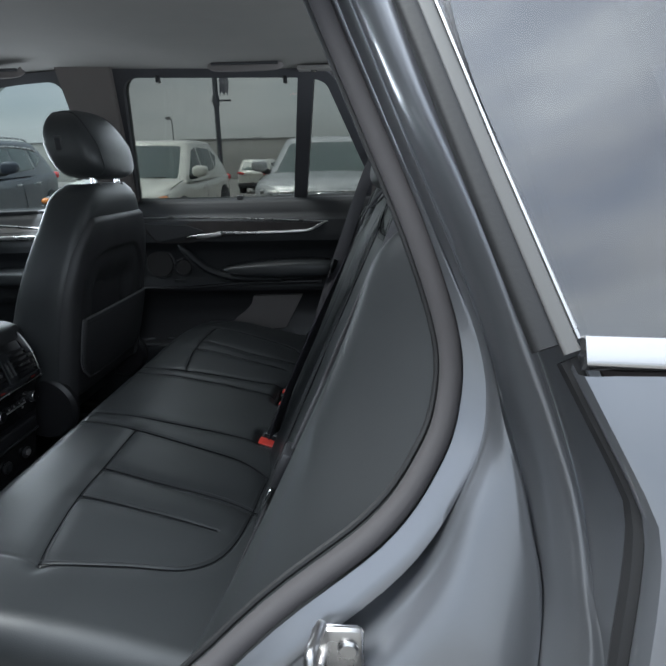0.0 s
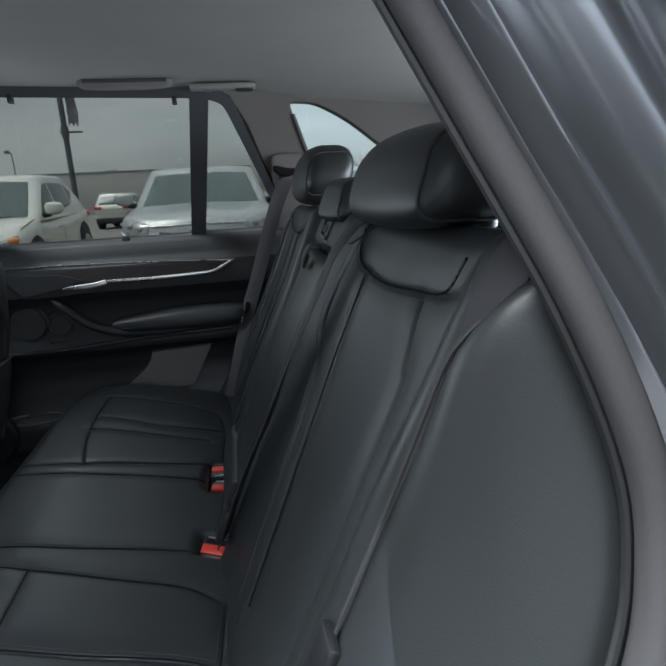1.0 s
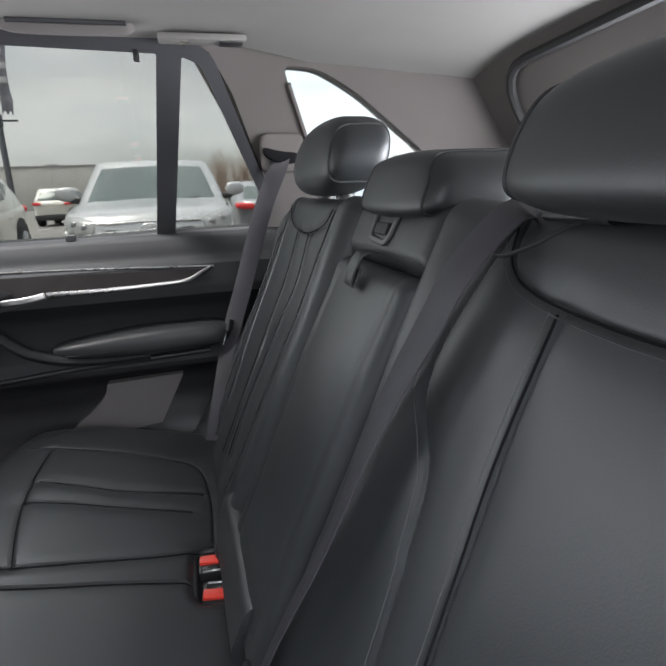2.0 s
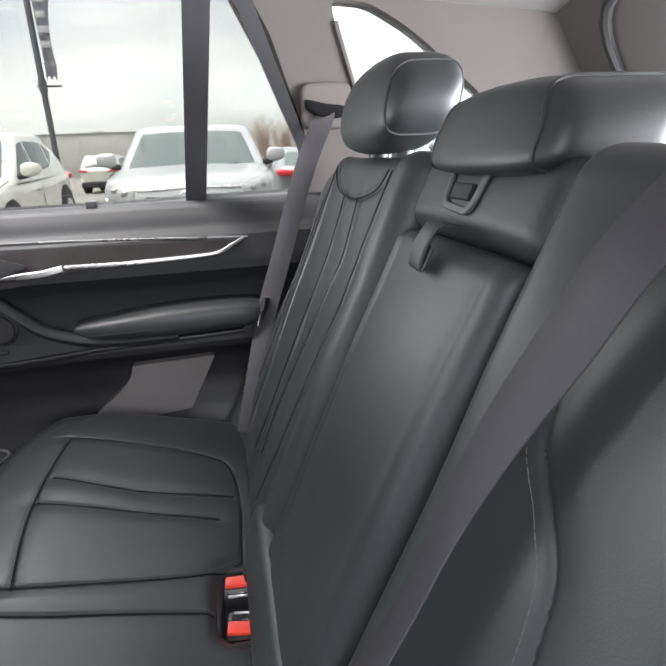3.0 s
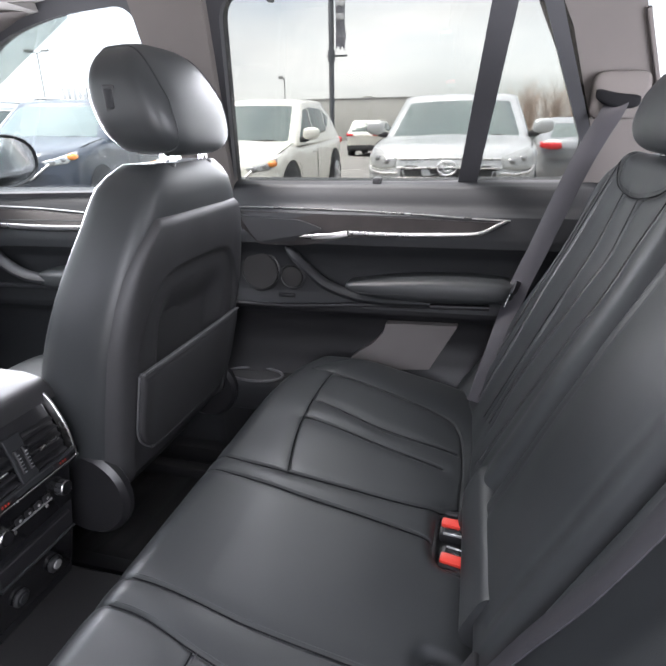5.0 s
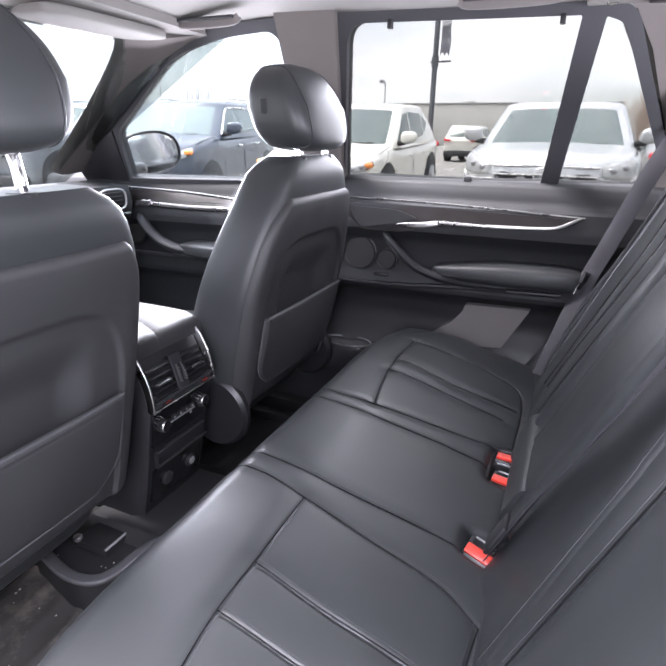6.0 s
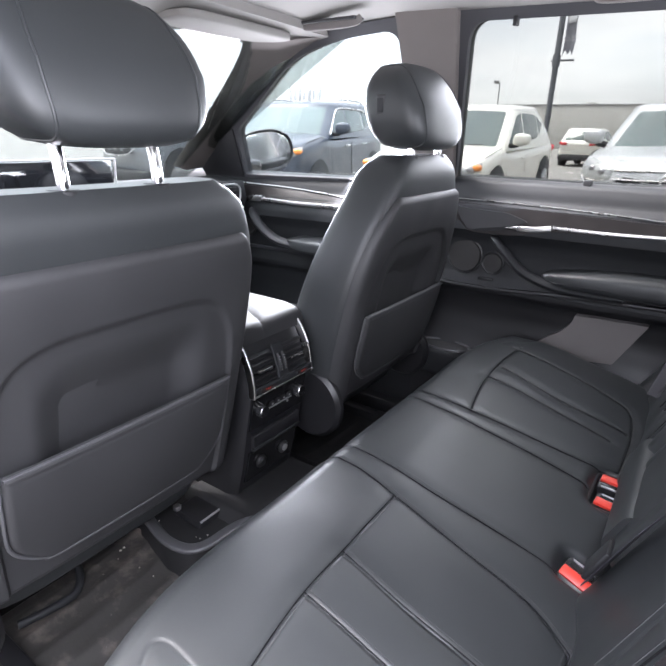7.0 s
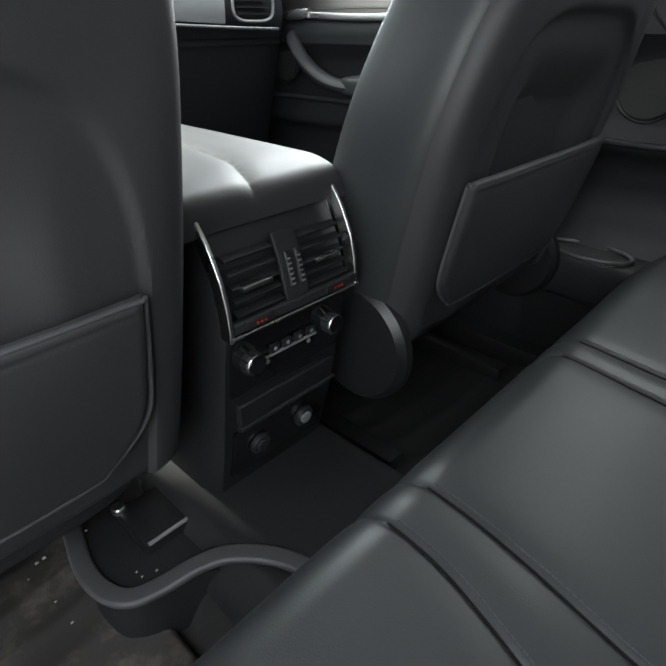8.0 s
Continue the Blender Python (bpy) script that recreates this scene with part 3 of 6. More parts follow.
part("door_handle", sweep([on_front(0.014)(p.x, p.y) for p in spline([(-1.50, 1.146, 0), (-1.46, 1.150, 0), (-1.40, 1.154, 0)])], rrect(0.012, 0.024, 0.005), scale=[0.4 + 0.6 * min(1, i / 6) for i in range(13)]), CHROME, door_2, "satin chrome release lever")
part("chrome_line", sweep([on_front(0.004)(p.x, p.y) for p in spline([(-1.62, 1.203, 0), (-1.3, 1.196, 0), (-1.03, 1.179, 0), (-0.80, 1.165, 0)])], circle(0.0022, 8)), CHROME, door_2)
pull = spline([(-1.462, 0.735, 1.105), (-1.445, 0.700, 1.092), (-1.40, 0.690, 1.050), (-1.33, 0.688, 1.012), (-1.25, 0.690, 0.998), (-1.11, 0.695, 1.000), (-0.95, 0.70, 1.000)])
part("pull_handle", sweep(pull, circle(0.016, 12, 0.021), (0, 1, 0)), TRIM_DARK, door_2)
part("armrest", superball((-1.05, 0.73, 1.0), (0.45, 0.13, 0.055), 0.45, 0.35), LEATHER, door_2, "padded leather armrest")
spk = part("speaker_grille", disc(on_front(-0.002)(-1.515, 1.046), (0, -1, 0), 0.052, 0.014), MESH, door_2, "fine mesh speaker grille")
part("ring", sweep([on_front(0.006)(-1.515, 1.046) + Vector((math.cos(a) * 0.056, 0, math.sin(a) * 0.056)) for a in np.linspace(0, 2 * math.pi, 37)], circle(0.0035, 8), (0, 1, 0)), PLASTIC_DARK, spk)
part("ledge", sweep([on_front(0.004)(x, 0.955) for x in np.linspace(-1.6, -0.78, 14)], rrect(0.014, 0.012, 0.004)), TRIM_DARK, door_2)
part("sail_panel", holed([(-1.545, 1.225), (-1.75, 1.23), (-1.60, 1.36), (-1.515, 1.40)], (), on_glass(-0.012), (0, 0.02, 0)), PLASTIC_DARK, door_2)
mirror = thing("door_mirror", (-1.6, 1.0, 1.25), "black door mirror with an oval glass", "door mirror")
MIR = Matrix.Translation((-1.653, 1.000, 1.312)) @ Matrix.Rotation(radians(-32), 4, "Z") @ Matrix.Rotation(radians(8), 4, "X")


def oval(x, ry, rz, n=48):
    return [MIR @ Vector((x, ry * math.copysign(abs(math.cos(a)) ** 0.85, math.cos(a)), rz * math.copysign(abs(math.sin(a)) ** 0.85, math.sin(a)))) for a in np.linspace(0, 2 * math.pi, n, endpoint=False)]


part("housing", loft([oval(-0.085, 0.045, 0.03), oval(-0.075, 0.085, 0.058), oval(-0.045, 0.115, 0.078), oval(-0.010, 0.131, 0.089), oval(0.006, 0.133, 0.091), oval(0.010, 0.130, 0.088), oval(0.004, 0.123, 0.081), oval(-0.002, 0.122, 0.080)]), PLASTIC_DARK, mirror)
part("glass", loft([oval(-0.003, 0.1205, 0.0785), oval(0.0035, 0.1205, 0.0785)]), MIRROR, mirror, "mirror glass")
part("foot", superball((-1.66, 0.875, 1.255), (0.09, 0.16, 0.055), 0.5, 0.5), GLOSS_BLACK, mirror)

# rear quarter with its window
wall_right = thing("wall_right", (0.6, 0.8, 0.8), "taupe trim wall of the luggage area with a side window", "wall", kind="structure")


def quarter_y(x, z):
    return 0.79 - 0.30 * (z - 1.6) - 0.10 * max(0, x - 0.3) ** 2 - 0.25 * max(0, z - 1.62)


part("sill", box((-1.90, 0.70, 0.34), (0.30, 0.86, 0.475), 0.02), PLASTIC_DARK, wall_right, "black sill plate")
SIDE_GLASS = rounded([(0.268, 1.668), (0.294, 1.60), (0.332, 1.50), (0.42, 1.27), (0.86, 1.27), (0.80, 1.345), (0.66, 1.470), (0.57, 1.535), (0.455, 1.618), (0.350, 1.664)], [0.02, 0.05, 0.05, 0.03, 0.03, 0.05, 0.1, 0.1, 0.1, 0.03], 3)
part("trim_panel", holed([(0.05, 0.55), (1.14, 0.55), (1.14, 1.2), (0.90, 1.5), (0.72, 1.76), (0.02, 1.76), (0.055, 1.69), (0.128, 1.56), (0.214, 1.365), (0.198, 1.24), (0.05, 1.24)], [SIDE_GLASS], lambda x, z: Vector((x, quarter_y(x, z), z)), (0, 0.05, 0)), TRIM, wall_right)
part("window_reveal", sweep([Vector((x, quarter_y(x, z) - 0.004, z)) for x, z in SIDE_GLASS[4:18]], rrect(0.010, 0.012, 0.003), (0, 1, 0)), TRIM, wall_right, "pale window reveal")
bz = part("belt_bezel", superball((0.262, 0.815, 1.470), (0.118, 0.040, 0.098), 0.42, 0.30, 40, 20), TRIM, wall_right, "taupe seat belt outlet cover")
# no opening: a near-black bulge stands for the shade inside the mouth
part("slot_shade", superball((0.254, 0.784, 1.458), (0.092, 0.020, 0.030), 0.6, 0.7, 24, 12, lambda p: Vector((p.x, p.y, p.z - 0.55 * p.x + 0.5 * p.x * p.x))), GAP_SHADE, bz, "near-black bulge for the shaded belt mouth")
window_3 = thing("window_3", (0.55, 0.85, 1.27), "tinted rear quarter window", "window", kind="structure")
part("pane", holed([(0.24, 1.70), (0.40, 1.24), (0.92, 1.24), (0.60, 1.60), (0.38, 1.71)], (), lambda x, z: Vector((x, quarter_y(x, z) + 0.03, z)), (0, 0.004, 0)), GLASS, window_3).visible_shadow = False

# tail end
tailgate = thing("tailgate", (1.0, 0, 0.7), "closed tailgate with a grey trim frame and rear window", "tailgate", kind="structure")


def tail(y, z):
    return Vector((1.19 - 0.90 * max(0, z - 1.2) - 0.05 * y * y, y, z))


TAIL_GLASS = rounded([(-0.64, 1.20), (0.64, 1.20), (0.50, 1.585), (-0.50, 1.585)], 0.09, 6)
part("tail_frame", holed([(-0.85, 0.5), (0.85, 0.5), (0.85, 1.2), (0.72, 1.74), (-0.72, 1.74), (-0.85, 1.2)], [TAIL_GLASS], tail, (0.06, 0, 0)), TRIM, tailgate)
part("pane", holed([(-0.70, 1.16), (0.70, 1.16), (0.55, 1.63), (-0.55, 1.63)], (), lambda y, z: tail(y, z) + Vector((0.04, 0, 0)), (0.004, 0, 0)), GLASS, tailgate).visible_shadow = False
part("tail_seal", sweep([tail(y, z) + Vector((-0.012, 0, 0)) for y, z in rounded([(0.0, 1.06), (0.76, 1.08), (0.625, 1.635), (0.0, 1.66), (-0.625, 1.635), (-0.76, 1.08), (0.0, 1.06)], 0.12, 5)], circle(0.012, 8), (1, 0, 0)), RUBBER, tailgate)
cover = thing("luggage_cover", (0.65, 0, 1.18), "black roller luggage cover behind the rear seats", "luggage cover")
part("blind", box((0.40, -0.70, 1.175), (1.02, 0.70, 1.185), 0.003), LEATHER_MATT, cover)
part("cassette", rod((0.40, -0.72, 1.175), (0.40, 0.72, 1.175), 0.028), PLASTIC_DARK, cover)

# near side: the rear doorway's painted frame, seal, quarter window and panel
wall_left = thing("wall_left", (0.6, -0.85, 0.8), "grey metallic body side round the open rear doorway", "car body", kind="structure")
# edge curve and station widths are shaped to fit the camera's view
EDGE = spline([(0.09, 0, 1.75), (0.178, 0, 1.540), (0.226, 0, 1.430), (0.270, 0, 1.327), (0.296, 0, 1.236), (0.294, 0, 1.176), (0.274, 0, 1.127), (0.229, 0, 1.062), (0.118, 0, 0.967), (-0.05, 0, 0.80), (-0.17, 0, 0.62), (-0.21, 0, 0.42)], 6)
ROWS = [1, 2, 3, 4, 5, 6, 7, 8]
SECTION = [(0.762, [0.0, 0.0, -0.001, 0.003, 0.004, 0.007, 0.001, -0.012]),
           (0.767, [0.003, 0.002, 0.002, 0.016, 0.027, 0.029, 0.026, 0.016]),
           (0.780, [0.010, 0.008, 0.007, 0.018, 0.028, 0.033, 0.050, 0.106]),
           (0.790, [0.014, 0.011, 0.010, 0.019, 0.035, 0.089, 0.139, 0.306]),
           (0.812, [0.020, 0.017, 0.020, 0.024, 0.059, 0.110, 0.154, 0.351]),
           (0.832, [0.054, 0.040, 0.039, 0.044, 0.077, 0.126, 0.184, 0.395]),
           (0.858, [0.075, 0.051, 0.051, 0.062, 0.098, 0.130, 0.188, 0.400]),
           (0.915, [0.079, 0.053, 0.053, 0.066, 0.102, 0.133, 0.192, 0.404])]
# groove depths are set to make the bands between look dark
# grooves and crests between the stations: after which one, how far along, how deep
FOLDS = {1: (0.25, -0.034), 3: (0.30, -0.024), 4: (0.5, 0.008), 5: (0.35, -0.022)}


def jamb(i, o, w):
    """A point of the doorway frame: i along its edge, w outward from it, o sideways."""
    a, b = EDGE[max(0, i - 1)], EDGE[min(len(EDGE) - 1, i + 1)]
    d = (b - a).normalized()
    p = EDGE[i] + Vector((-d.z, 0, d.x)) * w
    # the upper part is pushed outward to fit the camera's view
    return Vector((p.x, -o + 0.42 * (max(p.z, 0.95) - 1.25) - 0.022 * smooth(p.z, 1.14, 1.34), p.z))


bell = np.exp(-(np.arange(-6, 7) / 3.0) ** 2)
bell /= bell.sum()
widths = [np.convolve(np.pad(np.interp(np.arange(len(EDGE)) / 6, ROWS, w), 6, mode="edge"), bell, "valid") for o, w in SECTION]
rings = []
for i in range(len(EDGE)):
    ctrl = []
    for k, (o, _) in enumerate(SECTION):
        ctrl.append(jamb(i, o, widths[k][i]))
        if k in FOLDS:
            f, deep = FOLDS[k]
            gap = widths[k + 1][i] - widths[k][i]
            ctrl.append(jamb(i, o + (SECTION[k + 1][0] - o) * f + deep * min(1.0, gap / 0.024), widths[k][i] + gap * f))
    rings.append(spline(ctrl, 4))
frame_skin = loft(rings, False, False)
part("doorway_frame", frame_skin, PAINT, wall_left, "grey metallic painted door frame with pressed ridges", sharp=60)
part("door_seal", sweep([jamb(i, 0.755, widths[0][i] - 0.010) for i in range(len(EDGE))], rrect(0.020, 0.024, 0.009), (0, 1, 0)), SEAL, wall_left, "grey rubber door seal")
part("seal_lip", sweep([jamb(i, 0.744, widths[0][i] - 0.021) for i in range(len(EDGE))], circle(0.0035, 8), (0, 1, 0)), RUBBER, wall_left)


def body_side(x, z):
    """The outer skin: a shoulder that falls outward under the window sill, then an upright flank."""
    return Vector((x, -0.955 - 0.085 * math.sin(math.pi / 2 * min(1, max(0, (1.274 - z) / 0.30))) + 0.04 * max(0, x - 0.9) ** 2, z))


def wing_edge(z):
    return float(np.interp(z, [0.40, 0.60, 0.80, 0.95, 1.06, 1.124, 1.164, 1.194, 1.216, 1.240, 1.274], [0.16, 0.22, 0.29, 0.335, 0.355, 0.363, 0.370, 0.373, 0.364, 0.352, 0.335]))


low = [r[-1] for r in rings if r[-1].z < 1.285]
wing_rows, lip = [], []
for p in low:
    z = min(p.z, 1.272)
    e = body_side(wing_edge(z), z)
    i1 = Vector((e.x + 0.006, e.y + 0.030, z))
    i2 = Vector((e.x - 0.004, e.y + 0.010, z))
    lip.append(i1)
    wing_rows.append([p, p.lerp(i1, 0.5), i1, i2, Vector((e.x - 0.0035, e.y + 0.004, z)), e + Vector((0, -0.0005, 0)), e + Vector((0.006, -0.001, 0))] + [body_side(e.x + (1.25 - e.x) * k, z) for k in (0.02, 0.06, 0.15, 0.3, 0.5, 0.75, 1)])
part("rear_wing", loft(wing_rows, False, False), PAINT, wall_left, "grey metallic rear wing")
near_side = on_glass(0.03, -1)
near_glass = lambda x, z: near_side(x - 0.006, z)
part("pane", holed([(0.215, 1.60), (0.265, 1.489), (0.342, 1.287), (1.05, 1.287), (0.80, 1.60), (0.50, 1.66), (0.20, 1.66)], (), near_glass, (0, 0.004, 0)), GLASS_PRIVACY, wall_left, "dark privacy glass quarter window")
part("glass_edge", sweep([near_glass(x, z) + Vector((-0.002, -0.002, 0)) for x, z in ((0.178, 1.68), (0.214, 1.60), (0.262, 1.489), (0.300, 1.388), (0.343, 1.279))], rrect(0.010, 0.006, 0.002), (0, 1, 0)), GREY_STRIP, wall_left, "grey window edge strip")
part("glass_line", sweep([near_glass(x, z) + Vector((0.005, -0.004, 0)) for x, z in ((0.178, 1.68), (0.214, 1.60), (0.262, 1.489), (0.300, 1.388), (0.340, 1.287))], circle(0.0016, 6), (0, 1, 0)), CHROME, wall_left)
part("glass_rubber", sweep([near_glass(x, z) + Vector((-0.013, 0.004, 0)) for x, z in ((0.178, 1.68), (0.214, 1.60), (0.262, 1.489), (0.300, 1.388), (0.341, 1.279))], rrect(0.016, 0.014, 0.005), (0, 1, 0)), RUBBER, wall_left)
part("chrome_sill", sweep([near_glass(x, 1.2805) + Vector((0, -0.006, 0)) for x in (0.346, 0.36, 0.6, 1.0, 1.1)], rrect(0.012, 0.020, 0.004), (0, 0.60, 1)), CHROME, wall_left, "satin chrome window sill strip")
part("panel_seal", sweep([p + Vector((-0.006, -0.004, 0)) for p in lip], circle(0.007, 8), (0, 1, 0)), RUBBER, wall_left)
st = part("striker", box((0.170, -0.891, 0.972), (0.214, -0.880, 1.018), 0.006), CHROME, wall_left, "steel door striker")
part("striker_loop", tube(spline([(0.178, -0.883, 1.016), (0.175, -0.908, 1.024), (0.173, -0.922, 1.024), (0.173, -0.925, 1.008), (0.173, -0.922, 0.990), (0.175, -0.908, 0.980), (0.178, -0.883, 0.978)], 4), 0.005, 10, (1, 0, 0.2)), CHROME, st)
part("striker_screw", disc((0.201, -0.891, 1.002), (0, -1, 0), 0.009, 0.005, 12), CHROME, st)
part("trim_panel", holed([(0.55, 0.55), (1.14, 0.55), (1.14, 1.2), (0.90, 1.5), (0.72, 1.76), (0.24, 1.76), (0.30, 1.50), (0.385, 1.24), (0.50, 1.1)], [rounded([(0.36, 1.60), (0.46, 1.28), (0.86, 1.28), (0.645, 1.476), (0.50, 1.60)], 0.04)], lambda x, z: Vector((x, -quarter_y(x, z) + 0.055, z)), (0, -0.02, 0)), TRIM, wall_left)
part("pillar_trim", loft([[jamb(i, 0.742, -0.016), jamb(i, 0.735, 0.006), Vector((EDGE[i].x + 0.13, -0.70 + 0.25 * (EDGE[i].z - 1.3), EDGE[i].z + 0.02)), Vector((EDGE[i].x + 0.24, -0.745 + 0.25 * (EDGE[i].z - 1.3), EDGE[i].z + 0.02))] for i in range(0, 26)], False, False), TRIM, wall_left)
part("roof_rail", box((-0.85, -0.74, 1.695), (0.16, -0.62, 1.77), 0.02), TRIM_DARK, wall_left)
part("front_wall", holed([(-2.1, 0.45), (-0.80, 0.45), (-0.80, 1.76), (-0.99, 1.72), (-1.2, 1.66), (-1.55, 1.44), (-2.1, 1.2)], [[(-1.535, 1.232), (-0.86, 1.25), (-0.86, 1.62), (-0.99, 1.655), (-1.17, 1.612), (-1.50, 1.395)]], on_glass(0.0, -1), (0, -0.05, 0)), PLASTIC, wall_left)
part("sill", box((-0.82, -0.93, 0.36), (0.1, -0.76, 0.46), 0.02), PAINT, wall_left)

# plain outer skin that closes the car
car_body = thing("car_body", (-0.9, 0, 0), "grey metallic outer body of the car with black tyres", "car body", kind="structure")
part("roof_skin", sheet(lambda u, v: Vector((-1.10 + 2.02 * u, -0.60 + 1.20 * v, 1.80 - 0.03 * (2 * v - 1) ** 2 - 0.10 * max(0, u - 0.6) ** 1.5 - 0.05 * (1 - u) ** 3)), 20, 16, (0, 0, -0.02)), PAINT, car_body)
part("bonnet", sheet(lambda u, v: Vector((-3.20 + 1.10 * u + 0.25 * (2 * v - 1) ** 2 * (1 - u), -0.86 + 1.72 * v, 0.98 + 0.14 * u - 0.16 * (1 - u) ** 4 - 0.05 * (2 * v - 1) ** 4)), 16, 20, (0, 0, -0.03)), PAINT, car_body)
part("nose", loft([[Vector((-3.20 + 0.25 * (y / 0.86) ** 2 + 0.04 * k, y, 0.82 - 0.50 * k)) for y in np.linspace(-0.86, 0.86, 15)] + [Vector((-2.95, y, 0.82 - 0.50 * k)) for y in np.linspace(0.84, -0.84, 15)] for k in np.linspace(0, 1, 6)]), PAINT, car_body)
for sd in (-1, 1):
    part("front_wing", sheet(lambda u, v, sd=sd: Vector((-3.0 + 1.10 * u, sd * (0.86 + 0.06 * u + 0.03 * math.sin(math.pi * v)), 0.36 + (0.56 + 0.16 * u) * v)), 10, 8, (0, -sd * 0.03, 0)), PAINT, car_body)
    for x in (-2.42, 0.62):
        ty = part("tyre", disc((x, sd * 0.70, 0.37), (0, sd, 0), 0.37, 0.20, 36, 0.04), RUBBER, car_body)
        part("rim", disc((x, sd * 0.72, 0.37), (0, sd, 0), 0.25, 0.19, 28, 0.01), SILVER_PLASTIC, ty)
part("far_flank", sheet(lambda u, v: Vector((-1.95 + 3.2 * u, 0.955 + 0.03 * math.sin(math.pi * v), 0.36 + 0.86 * v)), 20, 8, (0, -0.02, 0)), PAINT, car_body)
part("far_front_flank", sheet(lambda u, v: Vector((-1.95 + 0.02 * u, 0.86 + 0.09 * u, 0.36 + 0.80 * v)), 2, 6, (-0.02, 0, 0)), PAINT, car_body)
part("tail_skin", sheet(lambda u, v: Vector((1.25 + 0.04 * math.sin(math.pi * v) - 0.10 * (2 * u - 1) ** 4, -0.95 + 1.90 * u, 0.36 + 0.80 * v)), 16, 8, (-0.03, 0, 0)), PAINT, car_body)

# the open rear door on its front hinges: unseen, added to shade the doorway
door_3 = thing("door_3", (-0.80, -0.93, 0.40), "open grey rear door with black inner trim and a window", "car door", kind="structure")
SWING = Matrix.Translation((-0.80, -0.93, 0)) @ Matrix.Rotation(radians(-72), 4, "Z")


def swung(name, bm, mat, label=""):
    bm.transform(SWING)
    return part(name, bm, mat, door_3, label)


swung("outer_skin", box((0.02, -0.012, 0.42), (1.02, 0.012, 1.25), 0.01), PAINT)
swung("inner_panel", box((0.04, 0.013, 0.44), (1.00, 0.11, 1.24), 0.03, 3), PLASTIC)
swung("armrest", superball((0.50, 0.13, 0.97), (0.55, 0.09, 0.08), 0.4, 0.4), LEATHER)
swung("window_frame", sweep([Vector((x, 0.03 + 0.42 * (z - 1.25), z)) for x, z in rounded([(0.04, 1.24), (0.10, 1.68), (0.72, 1.70), (0.98, 1.24)], [0, 0.05, 0.12, 0], 5)], rrect(0.05, 0.05, 0.012), (0, 1, 0)), TRIM_DARK)
swung("pane", holed([(0.06, 1.24), (0.12, 1.66), (0.72, 1.68), (0.95, 1.24)], (), lambda x, z: Vector((x, 0.03 + 0.42 * (z - 1.25), z)), (0, 0.004, 0)), GLASS_PRIVACY)

# windscreen and front end
windscreen = thing("windscreen", (-1.6, 0, 1.2), "clear windscreen over the dashboard", "windscreen", kind="structure")


def screen(y, s):
    return Vector((-1.10 - 0.85 * s + 0.10 * y * y, y, 1.675 - 0.50 * s))


part("pane", sheet(lambda u, v: screen(-0.72 + 1.44 * v, u), 6, 16, (-0.003, 0, 0.004)), GLASS_CLEAR, windscreen).visible_shadow = False
for sd in (1, -1):
    rings = []
    for k in np.linspace(0, 1, 14):
        inner = Vector((-1.16 - 0.66 * k, sd * (0.375 + 0.25 * k ** 0.75), 1.64 - 0.385 * k))
        outer = Vector((-1.02 - 0.72 * k, sd * (0.600 + 0.115 * k), 1.668 - 0.06 * k - 0.36 * k ** 1.5))
        mid = inner.lerp(outer, 0.45) + Vector((0.012, -sd * 0.012, -0.012))
        back = inner.lerp(outer, 0.5) + Vector((-0.06, sd * 0.03, 0.06))
        rings.append([outer, mid, inner, back])
    part("pillar_cover", loft(rings), TRIM, windscreen, "taupe front pillar trim")
part("header", sheet(lambda u, v: Vector((-1.02 - 0.17 * u, -0.62 + 1.24 * v, 1.672 - 0.03 * u - 0.01 * (2 * v - 1) ** 2)), 4, 12, (0, 0, 0.04)), HEADLINER, windscreen)
part("cowl", box((-2.2, -0.85, 0.4), (-2.05, 0.85, 1.17), 0.01), PLASTIC_DARK, windscreen)
visor = thing("sun_visor", (-1.1, 0.3, 1.65), "grey cloth sun visor folded up above the windscreen", "sun visor")
part("flap", superball((-1.13, 0.27, 1.648), (0.17, 0.40, 0.028), 0.4, 0.3), HEADLINER, visor)
part("arm", rod((-1.19, 0.44, 1.65), (-1.19, 0.49, 1.655), 0.006), TRIM, visor)
for gx0, gx1, gy, gz in ((-1.03, -0.835, 0.478, 1.682), (-0.29, -0.06, 0.590, 1.700)):
    gh = thing("grab_handle", (gx0, gy, gz - 0.012), "grey folded grab handle on the headliner", "grab handle", "grab handles")
    part("bar", sweep(spline([(gx0, gy, gz), (gx0 + 0.02, gy - 0.006, gz - 0.011), ((gx0 + gx1) / 2, gy - 0.008, gz - 0.014), (gx1 - 0.02, gy - 0.006, gz - 0.011), (gx1, gy, gz)]), rrect(0.010, 0.020, 0.004)), KICK, gh)
    part("recess", sweep([(gx0 + 0.01, gy + 0.004, gz - 0.001), (gx1 - 0.01, gy + 0.004, gz - 0.001)], rrect(0.046, 0.008, 0.003)), TRIM_DARK, gh)
# coat hook unit: a plate with a chrome dot and a dark slot
hook_unit = thing("reading_lamp", (0.08, 0.630, 1.69), "grey coat hook unit with a chrome dot at the headliner edge", "lamp")
part("plate", box((-0.015, 0.600, 1.680), (0.165, 0.648, 1.694), 0.005), HEADLINER, hook_unit)
part("chrome_dot", disc((0.036, 0.622, 1.683), (0, -0.2, -1), 0.011, 0.005, 20, 0.002), CHROME, hook_unit, "small chrome dot")
part("dark_slot", box((0.108, 0.606, 1.676), (0.158, 0.640, 1.684), 0.003), PLASTIC_DARK, hook_unit)

# ---- rear seats ----
BACK_UP = Vector((0.400, 0, 0.917))
BACK_N = Vector((-0.917, 0, 0.400))


